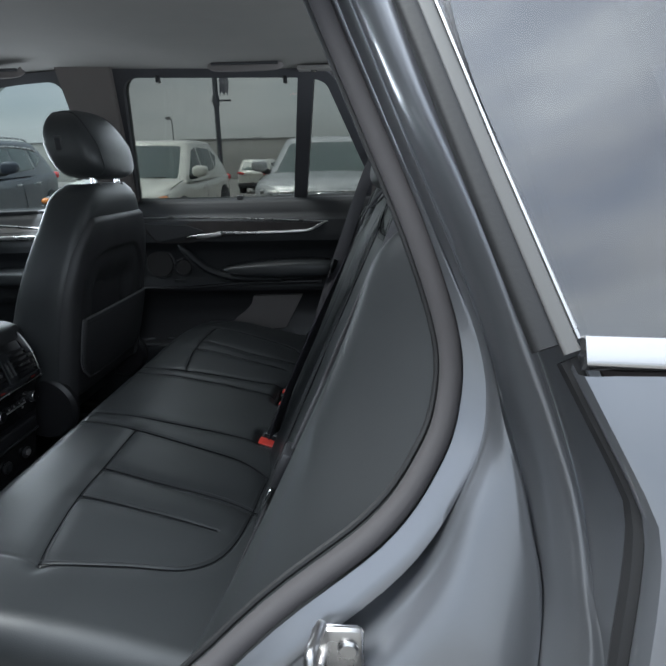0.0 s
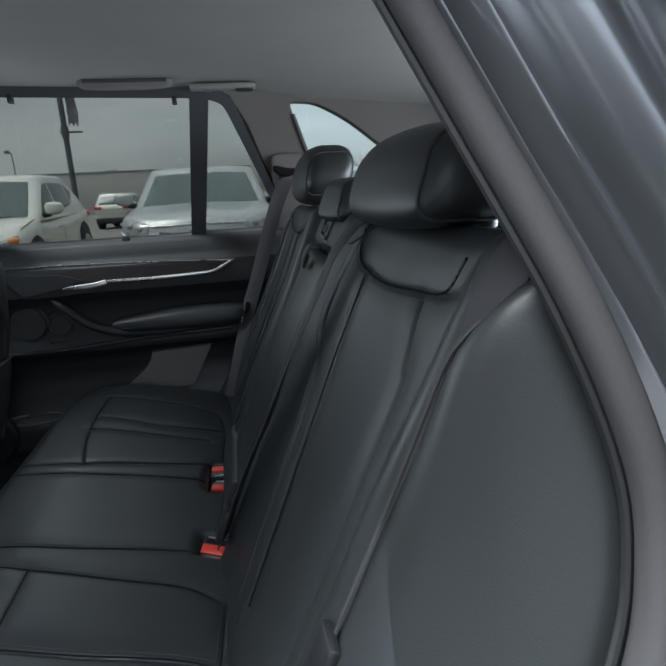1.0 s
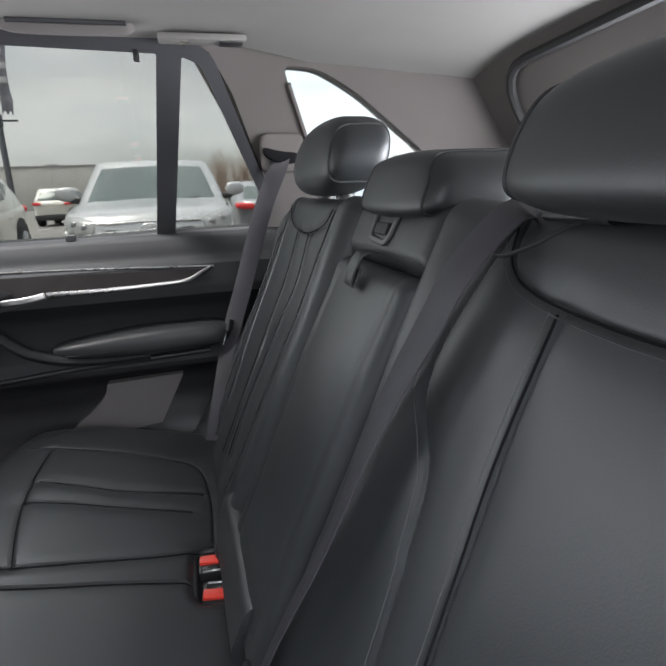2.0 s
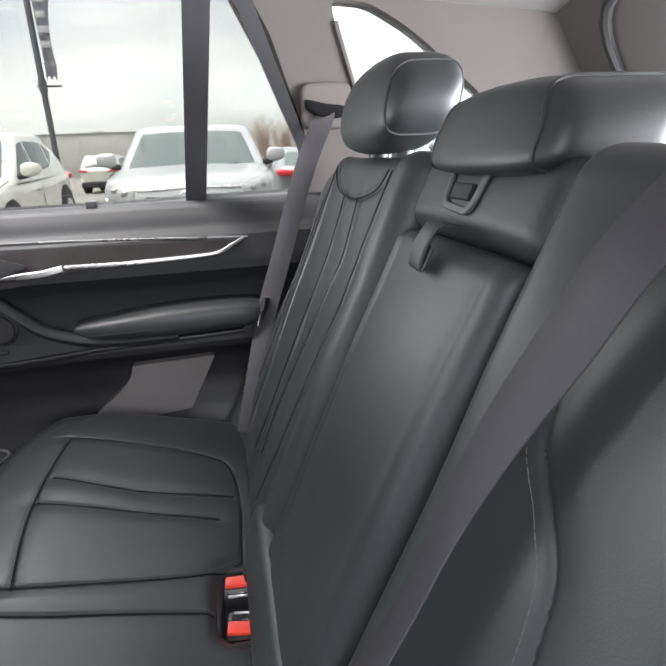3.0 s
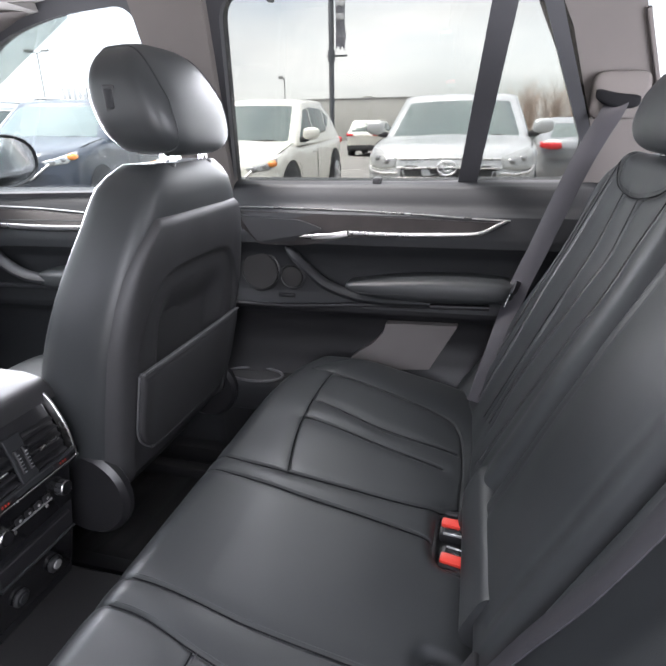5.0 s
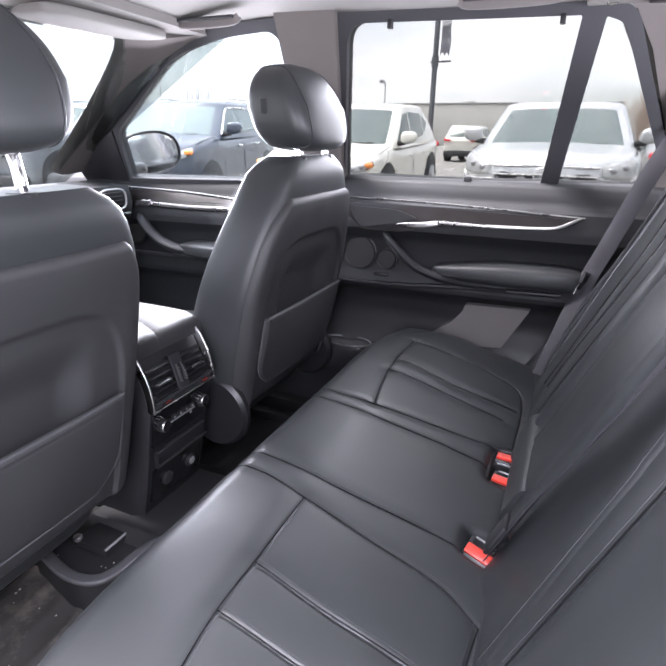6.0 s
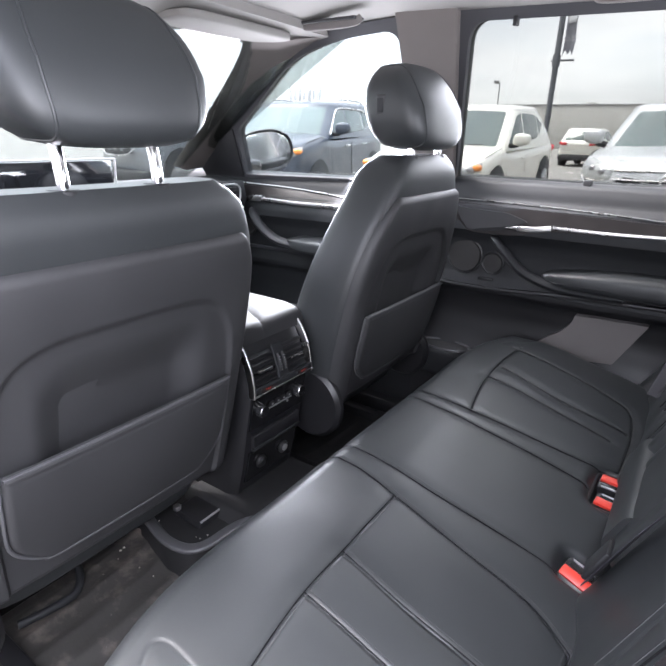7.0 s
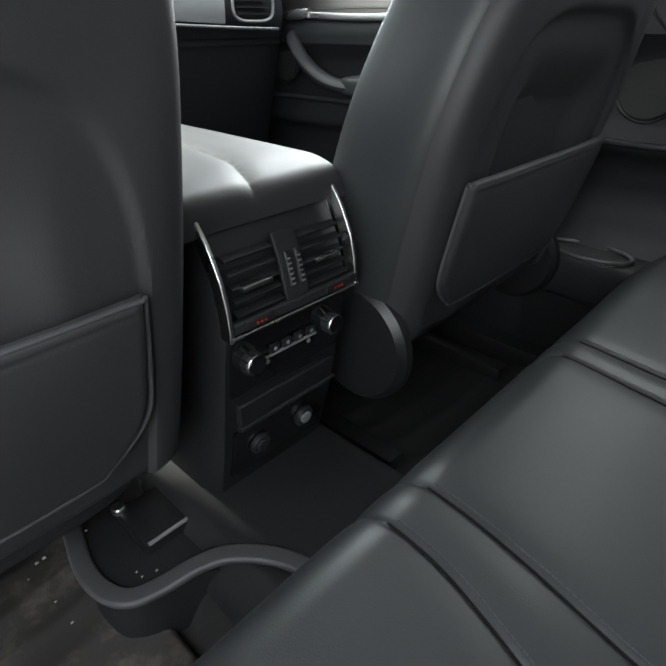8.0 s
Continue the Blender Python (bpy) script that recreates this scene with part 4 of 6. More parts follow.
def on_back(y, z, h=0.0):
    """A point on the rear seat back's face, h in front of it."""
    return Vector((0.436 * z - 0.327, y, z)) + BACK_N * h


def cush_z(x):
    return 0.836 - 0.36 * max(0.0, x + 0.34) ** 1.5


cushion = thing("rear_seat_cushion", (-0.2, 0, 0.5), "black leather rear bench cushion with stitched seams", "car seat")


def cushion_place(x, y, h):
    back = 0.07 * max(0.0, (abs(y) - 0.45) / 0.27) ** 2
    k = max(0.0, min(1.0, (-0.2 - x) / 0.27))
    dip = 0.050 * math.exp(-((x + 0.008) / 0.036) ** 4) * (math.exp(-((y - 0.145) / 0.06) ** 4) + math.exp(-((y + 0.11) / 0.03) ** 4))
    return Vector((x + back * k, y, cush_z(x) + h - 0.006 * max(0, (abs(y) - 0.55) / 0.2) ** 2 - dip))


def cushion_seams(s):
    """Seams of one seat of the bench: s is its side."""
    if s < 0:
        inner = [(-0.50, -0.110), (-0.40, -0.115), (-0.25, -0.139), (-0.04, -0.136)]
        rim = [(-0.50, -0.160), (-0.40, -0.163), (-0.30, -0.192), (-0.18, -0.216), (-0.06, -0.230), (0.005, -0.262)]
        cross = [(-0.303, -0.192), (-0.301, -0.35), (-0.300, -0.44), (-0.287, -0.565), (-0.280, -0.612)]
        edge = [(-0.280, -0.612), (-0.16, -0.585), (-0.06, -0.555), (-0.012, -0.47), (0.005, -0.262)]
        pleats = [[(-0.300, -0.349), (-0.19, -0.366), (-0.06, -0.372), (0.012, -0.385)], [(-0.300, -0.440), (-0.18, -0.450), (-0.05, -0.456)]]
    else:
        inner = [(-0.50, 0.148), (-0.44, 0.146), (-0.28, 0.120), (-0.17, 0.118), (-0.05, 0.122)]
        rim = [(-0.50, 0.196), (-0.45, 0.190), (-0.31, 0.171), (-0.18, 0.175), (-0.07, 0.193), (-0.012, 0.225)]
        cross = [(-0.312, 0.171), (-0.335, 0.29), (-0.345, 0.39), (-0.350, 0.59)]
        edge = [(-0.350, 0.590), (-0.22, 0.565), (-0.07, 0.533), (-0.025, 0.495), (-0.009, 0.38), (-0.010, 0.225)]
        pleats = [[(-0.335, 0.445), (-0.18, 0.397), (-0.02, 0.400)], [(-0.344, 0.368), (-0.18, 0.337), (-0.045, 0.329)]]
    curve = lambda pts: [(p.x, p.y) for p in spline([(a, b, 0) for a, b in pts], 6)]
    b = cross[-1][0]
    return [(curve(inner), 0.0026, 0.0042),
            (curve(rim), 0.0026, 0.0046),
            (curve(cross), 0.0026, 0.0040),
            (curve(edge), 0.0026, 0.0042),
            (curve(pleats[0]), 0.0034, 0.0060),
            (curve(pleats[1]), 0.0034, 0.0060),
            ([(-0.16, s * 0.38), (-0.03, s * 0.36)], 0.03, 0.004),
            (curve([(-0.350, s * 0.690), (-0.385, s * 0.658), (-0.408, s * 0.628), (-0.412, s * 0.608), (-0.392, s * 0.598), (-0.345, s * 0.601), (b, s * 0.610)]), 0.0034, 0.0021)]


def seam(place, line, drop, r=0.0013, lo=-9.0, hi=9.0):
    """A near-black bead along a seam, standing for the shade in its groove."""
    pts = [p for p in spline([(a, b, 0) for a, b in line], 3) if lo < p.x < hi]
    return tube([place(p.x, p.y, -drop) for p in pts], r, 6)


def stitches(place, line, off, drop, lo=-9.0, hi=9.0):
    """A row of short stitches beside a seam, told in the panel's own measures."""
    pts = [Vector((a, b, 0)) for a, b in line]
    if len(pts) > 2:
        pts = spline(pts, 6)
    bm = bmesh.new()
    run = 0.0
    for a, b in zip(pts, pts[1:]):
        d = b - a
        n = d.length
        if n < 1e-6:
            continue
        d /= n
        side = Vector((-d.y, d.x, 0)) * off
        while run < n:
            if not lo < (a + d * run).x < hi:
                run += 0.0050
                continue
            ends = [place(*(a + d * t + side).xy, -drop) for t in (run, run + 0.0038)]
            ax = (ends[1] - ends[0]).normalized()
            u = ax.orthogonal().normalized() * 0.0005
            w = ax.cross(u)
            rings = [[bm.verts.new(e + u * c + w * k) for c, k in ((1, 0), (0, 1), (-1, 0), (0, -1))] for e in ends]
            for i in range(4):
                bm.faces.new((rings[0][i], rings[0][(i + 1) % 4], rings[1][(i + 1) % 4], rings[1][i]))
            run += 0.0050
        run -= n
    return bm


part("seat_cover", pad(cushion_place, (-0.475, 0.05), (-0.735, 0.735), 0.046, cushion_seams(1) + cushion_seams(-1), 0.0, 0.22, 290, 760, 0.002, 3), LEATHER, cushion)

for s in (1, -1):
    for line, w, d in cushion_seams(s)[:6]:
        part("stitching", stitches(cushion_place, line, 0.0065, d * 0.42 - 0.0002, -0.437, 0.01), THREAD, cushion)
        part("seam", seam(cushion_place, line, d * 0.78, 0.0010, -0.44, 0.01), GAP_SHADE, cushion)


def outer_back(s):
    """Seams of an outer seat back, told as height and width."""
    curve = lambda pts: [(p.x, p.y) for p in spline([(a, b, 0) for a, b in pts], 6)]
    if s < 0:
        return [(curve([(1.345, -0.262), (1.315, -0.272), (1.297, -0.315), (1.290, -0.42), (1.297, -0.52), (1.307, -0.60), (1.335, -0.622)]), 0.0026, 0.0050),
                (curve([(1.37, -0.262), (1.26, -0.225), (1.20, -0.222), (1.167, -0.252), (1.14, -0.276), (1.09, -0.290), (1.048, -0.302), (0.80, -0.345)]), 0.0026, 0.0045),
                (curve([(1.37, -0.624), (1.26, -0.618), (1.14, -0.606), (0.80, -0.585)]), 0.0026, 0.0050),
                (curve([(1.291, -0.541), (1.24, -0.562), (1.19, -0.572), (0.86, -0.560)]), 0.0028, 0.0050),
                (curve([(1.289, -0.344), (1.19, -0.346), (1.10, -0.358), (0.86, -0.390)]), 0.0028, 0.0050),
                ([(1.05, -0.45), (0.80, -0.44)], 0.05, 0.006)]
    return [(curve([(1.345, 0.635), (1.318, 0.615), (1.298, 0.570), (1.290, 0.470), (1.294, 0.40), (1.312, 0.32), (1.345, 0.290)]), 0.0026, 0.0050),
            (curve([(1.37, 0.268), (1.30, 0.277), (1.24, 0.280), (1.165, 0.274), (1.10, 0.292), (0.98, 0.310), (0.80, 0.330)]), 0.0028, 0.0050),
            (curve([(1.37, 0.632), (1.15, 0.622), (0.80, 0.60)]), 0.0028, 0.0050),
            (curve([(1.290, 0.514), (1.19, 0.476), (1.06, 0.482), (0.82, 0.475)]), 0.0034, 0.0055),
            (curve([(1.291, 0.413), (1.205, 0.374), (1.14, 0.386), (0.94, 0.423), (0.84, 0.414)]), 0.0032, 0.0055),
            ([(1.05, 0.45), (0.80, 0.44)], 0.05, 0.006)]


def head_pad(c, size, tilt, lab, parent, e1=0.5, e2=0.5):
    """A headrest cushion: a middle pad and two side pads with a piping seam between."""
    fn = lambda p: Vector((p.x * (1 - 0.12 * abs(p.y)) + tilt * p.z, p.y * (1 - (0.16 if size[1] < 0.25 else 0.10) * max(0, p.z)), p.z * (1 - 0.10 * p.y * p.y)))
    hr = part("headrest", superball(c, size, e1, e2, 72, 40, fn), LEATHER, parent, lab)
    power = lambda t, e: math.copysign(abs(t) ** e, t)
    for s in (1, -1):
        y = s * 0.84
        zm = (1 - abs(y) ** (2 / e1)) ** (e1 / 2)
        for ease, r in ((1.0, 0.0024), (0.93, 0.0011)):
            ring = []
            for a in np.linspace(0, 2 * math.pi, 61):
                z = zm * power(math.sin(a), e1)
                x = max(0.0, (1 - abs(z) ** (2 / e1)) ** (e1 / e2) - abs(y) ** (2 / e2)) ** (e2 / 2)
                p = fn(Vector((math.copysign(x, math.cos(a)), y - s * (1 - ease) * 0.7, z)))
                ring.append(Vector(c) + Vector((p.x * size[0], p.y * size[1], p.z * size[2])) / 2)
            part("piping", tube(ring, r, 6, (0, 1, 0)), LEATHER if r > 0.002 else THREAD, hr)
    return hr


for s, lab in ((1, "black leather outer rear seat back with headrest beside the closed door"), (-1, "black leather outer rear seat back with headrest beside the open doorway")):
    sb = thing("bench_seat", (0.1, s * 0.44, 0.75), lab, "car seat", "rear seats")
    lo, hi = (0.158, 0.668) if s > 0 else (-0.655, -0.135)
    part("back_cover", pad(lambda z, y, h: on_back(y, z, h + (0.018 * math.exp(-((abs(y) - 0.20) / 0.05) ** 2) if y > 0 else 0.014 * math.exp(-((abs(y) - 0.165) / 0.045) ** 2)) + 0.012 * math.exp(-((abs(y) - 0.66) / 0.05) ** 2)), (0.74, 1.366), (lo, hi), 0.030, outer_back(s), 0.006, 0.09, 240, 230, 0.003, 5 + s), LEATHER, sb)
    for line, w, d in (outer_back(s)[:5] if s > 0 else outer_back(s)[:1] + outer_back(s)[4:5]):
        part("seam", seam(lambda z, y, h: on_back(y, z, h + 0.006 + (0.018 * math.exp(-((abs(y) - 0.20) / 0.05) ** 2) if y > 0 else 0.014 * math.exp(-((abs(y) - 0.165) / 0.045) ** 2)) + 0.012 * math.exp(-((abs(y) - 0.66) / 0.05) ** 2)), line, d * 0.82, 0.0011, 0.79, 1.34), GAP_SHADE, sb)
    for line, w, d in (outer_back(s)[:3] + outer_back(s)[4:5] if s > 0 else outer_back(s)[:2] + outer_back(s)[4:5]):
        part("stitching", stitches(lambda z, y, h: on_back(y, z, h + 0.006 + (0.018 * math.exp(-((abs(y) - 0.20) / 0.05) ** 2) if y > 0 else 0.014 * math.exp(-((abs(y) - 0.165) / 0.045) ** 2)) + 0.012 * math.exp(-((abs(y) - 0.66) / 0.05) ** 2)), line, 0.0065 * s, d * 0.42, 0.78, 1.335), THREAD, sb)
    hc, hs = ((0.304, 0.434, 1.434), (0.134, 0.345, 0.146)) if s > 0 else ((0.290, -0.416, 1.402), (0.132, 0.330, 0.104))
    hr = head_pad(hc, hs, 0.25, "black leather headrest", sb, 0.72 if s > 0 else 0.55, 0.42)
    for d in (-0.07, 0.07):
        part("post", rod((0.305, s * 0.45 + d, 1.33), (0.312, s * 0.45 + d, 1.39), 0.006), CHROME_BRIGHT, hr)
        part("collar", disc((0.302, s * 0.45 + d, 1.352), (0.1, 0, 1), 0.018, 0.016), PLASTIC_DARK, sb)
    # fixed side bolster between seat back and door
    bol = thing("seat_side_bolster", (0.15, s * 0.72, 0.75), "black leather side bolster beside the rear seat back", "seat bolster", "seat bolsters")
    ks = np.linspace(0, 1, 40)
    zs = 1.352 - 0.61 * ks
    bx = np.array([0.245 + 0.045 * math.sin(math.pi * min(1, max(0, (1.40 - z) / 0.34))) - 0.85 * max(0, 1.13 - z) ** 1.35 for z in zs])
    by = np.array([0.742 + 0.36 * max(0.0, min(0.3, 1.24 - z)) - 0.3 * max(0, z - 1.25) for z in zs])
    bx, by = (np.convolve(np.pad(v, 6, mode="reflect", reflect_type="odd"), bell, "valid") for v in (bx, by))
    rows = []
    for i, z in enumerate(zs):
        top = (1 - (1 - min(1.0, ks[i] / 0.16)) ** 2) ** 0.5
        a = on_back(s * (0.655 + 0.4 * max(0.0, z - 1.27)), z, 0.002 - 0.03 * (1 - top))
        b = Vector((bx[i], s * by[i], z))
        rows.append([a.lerp(b, t) + Vector((-1, 0, 0.35)) * (0.034 * top * math.sin(math.pi * t) ** 0.9) + Vector((0.05 * (1 - top), 0, 0)) for t in np.linspace(0, 1, 26)] + [b + Vector((0.09, 0, 0)), a + Vector((0.09, 0, 0))])
    part("cover", loft(rows), LEATHER, bol, sharp=80)
    part("edge_seam", tube([r[1] + Vector((-0.004, 0, 0.002)) for r in rows[1:-1]], 0.0022, 6, (0, 1, 0)), LEATHER_MATT, bol)

mid = thing("centre_bench_seat", (0.1, 0.01, 0.75), "black leather centre seat back with folding armrest and headrest", "car seat", "rear seats")
part("upper_cover", pad(lambda z, y, h: on_back(y, z, h), (1.283, 1.362), (-0.13, 0.153), 0.022, (), 0.004, 0.09, 40, 50, 0.002, 11), LEATHER, mid)
part("armrest", pad(lambda z, y, h: on_back(y, z, h + 0.012), (0.80, 1.281), (-0.128, 0.150), 0.022, [([(1.27, 0.115), (0.85, 0.105)], 0.006, 0.003), ([(1.27, -0.095), (0.85, -0.085)], 0.006, 0.003)], 0.012, 0.09, 90, 60, 0.003, 12), LEATHER, mid, "folded leather armrest")
lp = spline([on_back(0.000, 1.292, 0.008), on_back(0.000, 1.287, 0.026), on_back(0.002, 1.270, 0.030), on_back(0.005, 1.254, 0.028), on_back(0.006, 1.248, 0.0255), on_back(0.005, 1.252, 0.023), on_back(0.002, 1.270, 0.024)], 5)
part("pull_loop", sweep(lp, rrect(0.004, 0.030, 0.0015), (0, 1, 0)), LEATHER, mid, "leather pull loop")
lt = part("latch_frame", sweep([on_back(y, z, 0.006) for y, z in rounded([(0.054, 1.352), (0.048, 1.309), (-0.014, 1.305), (-0.024, 1.350)], [0, 0.012, 0.012, 0], 4)], rrect(0.008, 0.005, 0.002), BACK_N), GREY_SHEEN, mid, "satin grey latch frame")
part("latch_well", sweep([on_back(y, 1.334, 0.001) for y in (0.046, -0.016)], rrect(0.042, 0.006, 0.001), BACK_N), PLASTIC_DARK, lt)
part("latch_lever", sweep([on_back(y, 1.322, 0.006) for y in (0.034, -0.006)], rrect(0.016, 0.006, 0.002), BACK_N), PLASTIC, lt)
head_pad((0.308, 0.003, 1.377), (0.130, 0.240, 0.078), 0.2, "low black leather headrest", mid, 0.36, 0.32)
for d in (-0.06, 0.06):
    part("collar", disc((0.300, 0.01 + d, 1.346), (0.1, 0, 1), 0.02, 0.016), PLASTIC_DARK, mid)

# unseen filler, added to stop light leaking through the gap above the armrest
part("gap_filler", sweep([on_back(y, 1.282, -0.045) for y in (0.150, -0.128)], rrect(0.08, 0.02, 0.004), BACK_N), LEATHER_MATT, mid)

roll = [on_back(0.268 - 0.33 * k, 0.812 + 0.010 * k, -0.002) for k in np.linspace(0, 1, 24)]
part("foot_roll", sweep(roll, rrect(0.088, 0.050, 0.023, 6), BACK_N, [0.55, 0.80, 0.94] + [1.0] * 21), LEATHER, mid, "padded roll at the foot of the seat back")

# ---- front seats ----


def front_seat(name, yc, xb, zt, head, label, wide=0.268, taper=0.115, start=0.70, side=0.80):
    """A front seat seen from behind: xb is the back's rear face at z = 1, zt the top of the back; head: the headrest's centre height and lift."""
    st = thing(name, (xb - 0.25, yc, 0.45), label, "car seat", "front seats")
    z0 = zt - 0.68
    inner = -math.copysign(1, yc)

    def half(z):
        k = (z - z0) / (zt - z0)
        return wide + 0.012 * math.sin(math.pi * k) - 0.015 * max(0, 0.3 - k) - taper * max(0, (k - start) / (1 - start)) ** 1.9

    def rear_x(z):
        return xb + 0.20 * (z - 1.0) - 0.25 * max(0, z - (zt - 0.12)) ** 1.3

    # leather body as rings up the back
    rings = []
    for z in np.linspace(z0 + 0.035, zt, 34):
        k = (z - z0) / (zt - z0)
        cap = max(0.0, (k - 0.93) / 0.07)
        w = half(z) * (1 - 0.16 * cap ** 2)
        d = (0.215 - 0.10 * k) * (1 - 0.45 * cap ** 2)
        xr = rear_x(z) - 0.02 * cap ** 2
        sunk = 0.050 * smooth(z, z0 + 0.57, z0 + 0.50)
        ring = []
        for i in range(56):
            a = 2 * math.pi * i / 56
            ca, sa = math.cos(a), math.sin(a)
            e = 0.42
            px, py = math.copysign(abs(ca) ** e, ca), math.copysign(abs(sa) ** e, sa)
            bolst = -0.035 * max(0, -px) * abs(py) ** 3
            ring.append(Vector((xr - (sunk * smooth(abs(py), 0.92, 0.70) if px > 0 else 0) - d / 2 + px * d / 2 + bolst, yc + py * w * (1 + 0.05 * -px), z)))
        rings.append(ring)
    part("backrest", loft(rings), LEATHER, st)

    def place(z, q, h, hollow=1.0):
        v, k = q / 0.26, (z - z0) / (zt - z0)
        w = (half(z) - 0.012) * (1 - 0.10 * max(0, (z - z0 - 0.455) / 0.13) ** 2.4)
        s = min(0.985, abs(v) * w / (half(z) * 0.97))
        fall = (0.1075 - 0.05 * k) * (1 - (1 - s ** 4.76) ** 0.21)
        dish = 0.007 * smooth(abs(v), 0.90, 0.66) * smooth(z, z0 + 0.55, z0 + 0.45)
        arch = (abs(v) / 0.80) ** 5 + (max(0.0, z - z0 - 0.20) / 0.285) ** 4
        scoop = hollow * (0.009 * smooth(arch, 1.10, 0.90) + 0.026 * smooth(abs(v), 0.58, 0.34) * smooth(z, z0 + 0.455, z0 + 0.36) * smooth(z, z0 + 0.22, z0 + 0.28))
        return Vector((rear_x(z) + 0.011 + h - fall - dish - scoop, yc + w * v, z))

    part("back_panel", pad(place, (z0 + 0.042, z0 + 0.592), (-0.26, 0.26), 0.020, (), 0.0, 0.03, 150, 150, 0.0016, yc), LEATHER_MATT, st, "padded seat back panel with a knee hollow")
    zb, zp = z0 + 0.098, z0 + 0.303

    def pocket_v(z, v):
        return 0.26 * v * (side - 0.22 * max(0.0, (zb + 0.085 - z) / 0.085) ** 2.2)

    pk = part("pocket", pad(lambda z, q, h: place(z, pocket_v(z, q / 0.2), h + 0.010 + 0.007 * (z - zb) / 0.2, 0.0), (zb, zp), (-0.2, 0.2), 0.012, [([(zp - 0.014, -0.2), (zp - 0.014, 0.2)], 0.003, 0.002)], 0.004, 0.012, 70, 90, 0.0012, yc + 3), LEATHER_MATT, st, "black seat back pocket")
    # cords along the pocket's rolled edge; their paler grey stands for its highlight
    part("piping", tube([place(zp - 0.003, pocket_v(zp, v), 0.012, 0.0) for v in np.linspace(-0.99, 0.99, 24)], 0.0026, 8), GREY_SHEEN, pk)
    part("piping", tube([place(z, pocket_v(z, v), 0.005, 0.0) for z, v in spline_2d([(zp - 0.004, -1.01), (zb + 0.09, -1.015), (zb + 0.04, -1.015), (zb + 0.012, -1.0), (zb + 0.002, -0.93), (zb, 0), (zb + 0.002, 0.93), (zb + 0.012, 1.0), (zb + 0.04, 1.015), (zb + 0.09, 1.015), (zp - 0.004, 1.01)])], 0.0030, 8, (1, 0, 0)), GREY_SHEEN, pk)
    hz, hx = head, rear_x(zt) - 0.045
    size, e1, e2 = Vector((0.165, 0.298 if yc < 0 else 0.282, 0.196)), 0.55, 0.42
    centre = Vector((hx - (0.010 if yc < 0 else 0.024), yc, hz + 0.003))
    shape = lambda p: Vector((p.x * (1 - 0.42 * max(0, p.z)) - 0.30 * p.z - 0.10 * p.y * p.y, p.y * (1 - 0.20 * max(0, p.z) ** 2 - 0.12 * max(0, -p.z) ** 2 + 0.05 * p.x), p.z))
    hr = part("headrest", superball(centre, size, e1, e2, 56, 36, shape), LEATHER, st, "black leather headrest")
    power = lambda t, e: math.copysign(abs(t) ** e, t)
    for sd in (-1, 1):
        y = sd * 0.72
        zm = (1 - abs(y) ** (2 / e1)) ** (e1 / 2)
        rim = []
        for a in np.linspace(0, 2 * math.pi, 57):
            z = zm * power(math.sin(a), e1)
            x = max(0.0, (1 - abs(z) ** (2 / e1)) ** (e1 / e2) - abs(y) ** (2 / e2)) ** (e2 / 2)
            p = shape(Vector((math.copysign(x, math.cos(a)), y, z)))
            rim.append(centre + Vector((p.x * size.x, p.y * size.y, p.z * size.z)) / 2)
        part("piping", tube(rim, 0.0020, 6, (0, 1, 0)), LEATHER, hr)
    bt = part("button", box((-0.013, -0.004, -0.022), (0.013, 0.004, 0.022), 0.004, 2, Matrix.Translation((hx - (0.030 if yc < 0 else 0.044), yc - size.y * 0.485, hz + 0.004)) @ Matrix.Rotation(0.1, 4, "X")), LEATHER_MATT, hr)
    part("button_face", box((-0.008, -0.006, -0.016), (0.008, -0.002, 0.016), 0.002, 2, Matrix.Translation((hx - (0.030 if yc < 0 else 0.044), yc - size.y * 0.485, hz + 0.004)) @ Matrix.Rotation(0.1, 4, "X")), PLASTIC, bt)
    for d in (-0.074, 0.074):
        part("post", tube(spline([(hx + 0.006, yc + d, zt - 0.03), (hx + 0.010, yc + d, zt + 0.012), (hx - 0.004, yc + d, hz - 0.05)], 6), 0.0085, 14, (0, 1, 0)), CHROME_BRIGHT, hr)
        part("collar", disc((hx + 0.008, yc + d, zt - 0.012), (0, 0, 1), 0.021, 0.013), PLASTIC_DARK, st)
    part("seat_base", superball((xb - 0.41, yc, z0 + 0.03), (0.56, 0.54, 0.17), 0.3, 0.35, 40, 24), LEATHER, st)
    if yc > 0:
        part("side_cover", disc((xb - 0.135, yc + inner * 0.238, z0 + 0.040), (0, inner, 0), 0.100, 0.034, 48, 0.010), PLASTIC_DARK, st, "round hinge cover")
    part("side_cover", disc((xb - 0.130, yc - inner * 0.240, z0 + 0.036), (0, -inner, 0), 0.095, 0.036, 48, 0.010), PLASTIC_DARK, st, "round hinge cover")
    part("under_frame", box((xb - 0.60, yc - 0.18, 0.545), (xb - 0.24, yc + 0.18, z0 - 0.02), 0.02), RUBBER, st)
    for d in (-0.2, 0.2):
        part("rail", box((xb - 0.62, yc + d - 0.02, 0.40), (xb - 0.08, yc + d + 0.02, 0.46), 0.006), PLASTIC_DARK, st)
        part("rail_leg", box((xb - 0.50, yc + d - 0.014, 0.455), (xb - 0.42, yc + d + 0.014, 0.56), 0.006), PLASTIC_DARK, st)
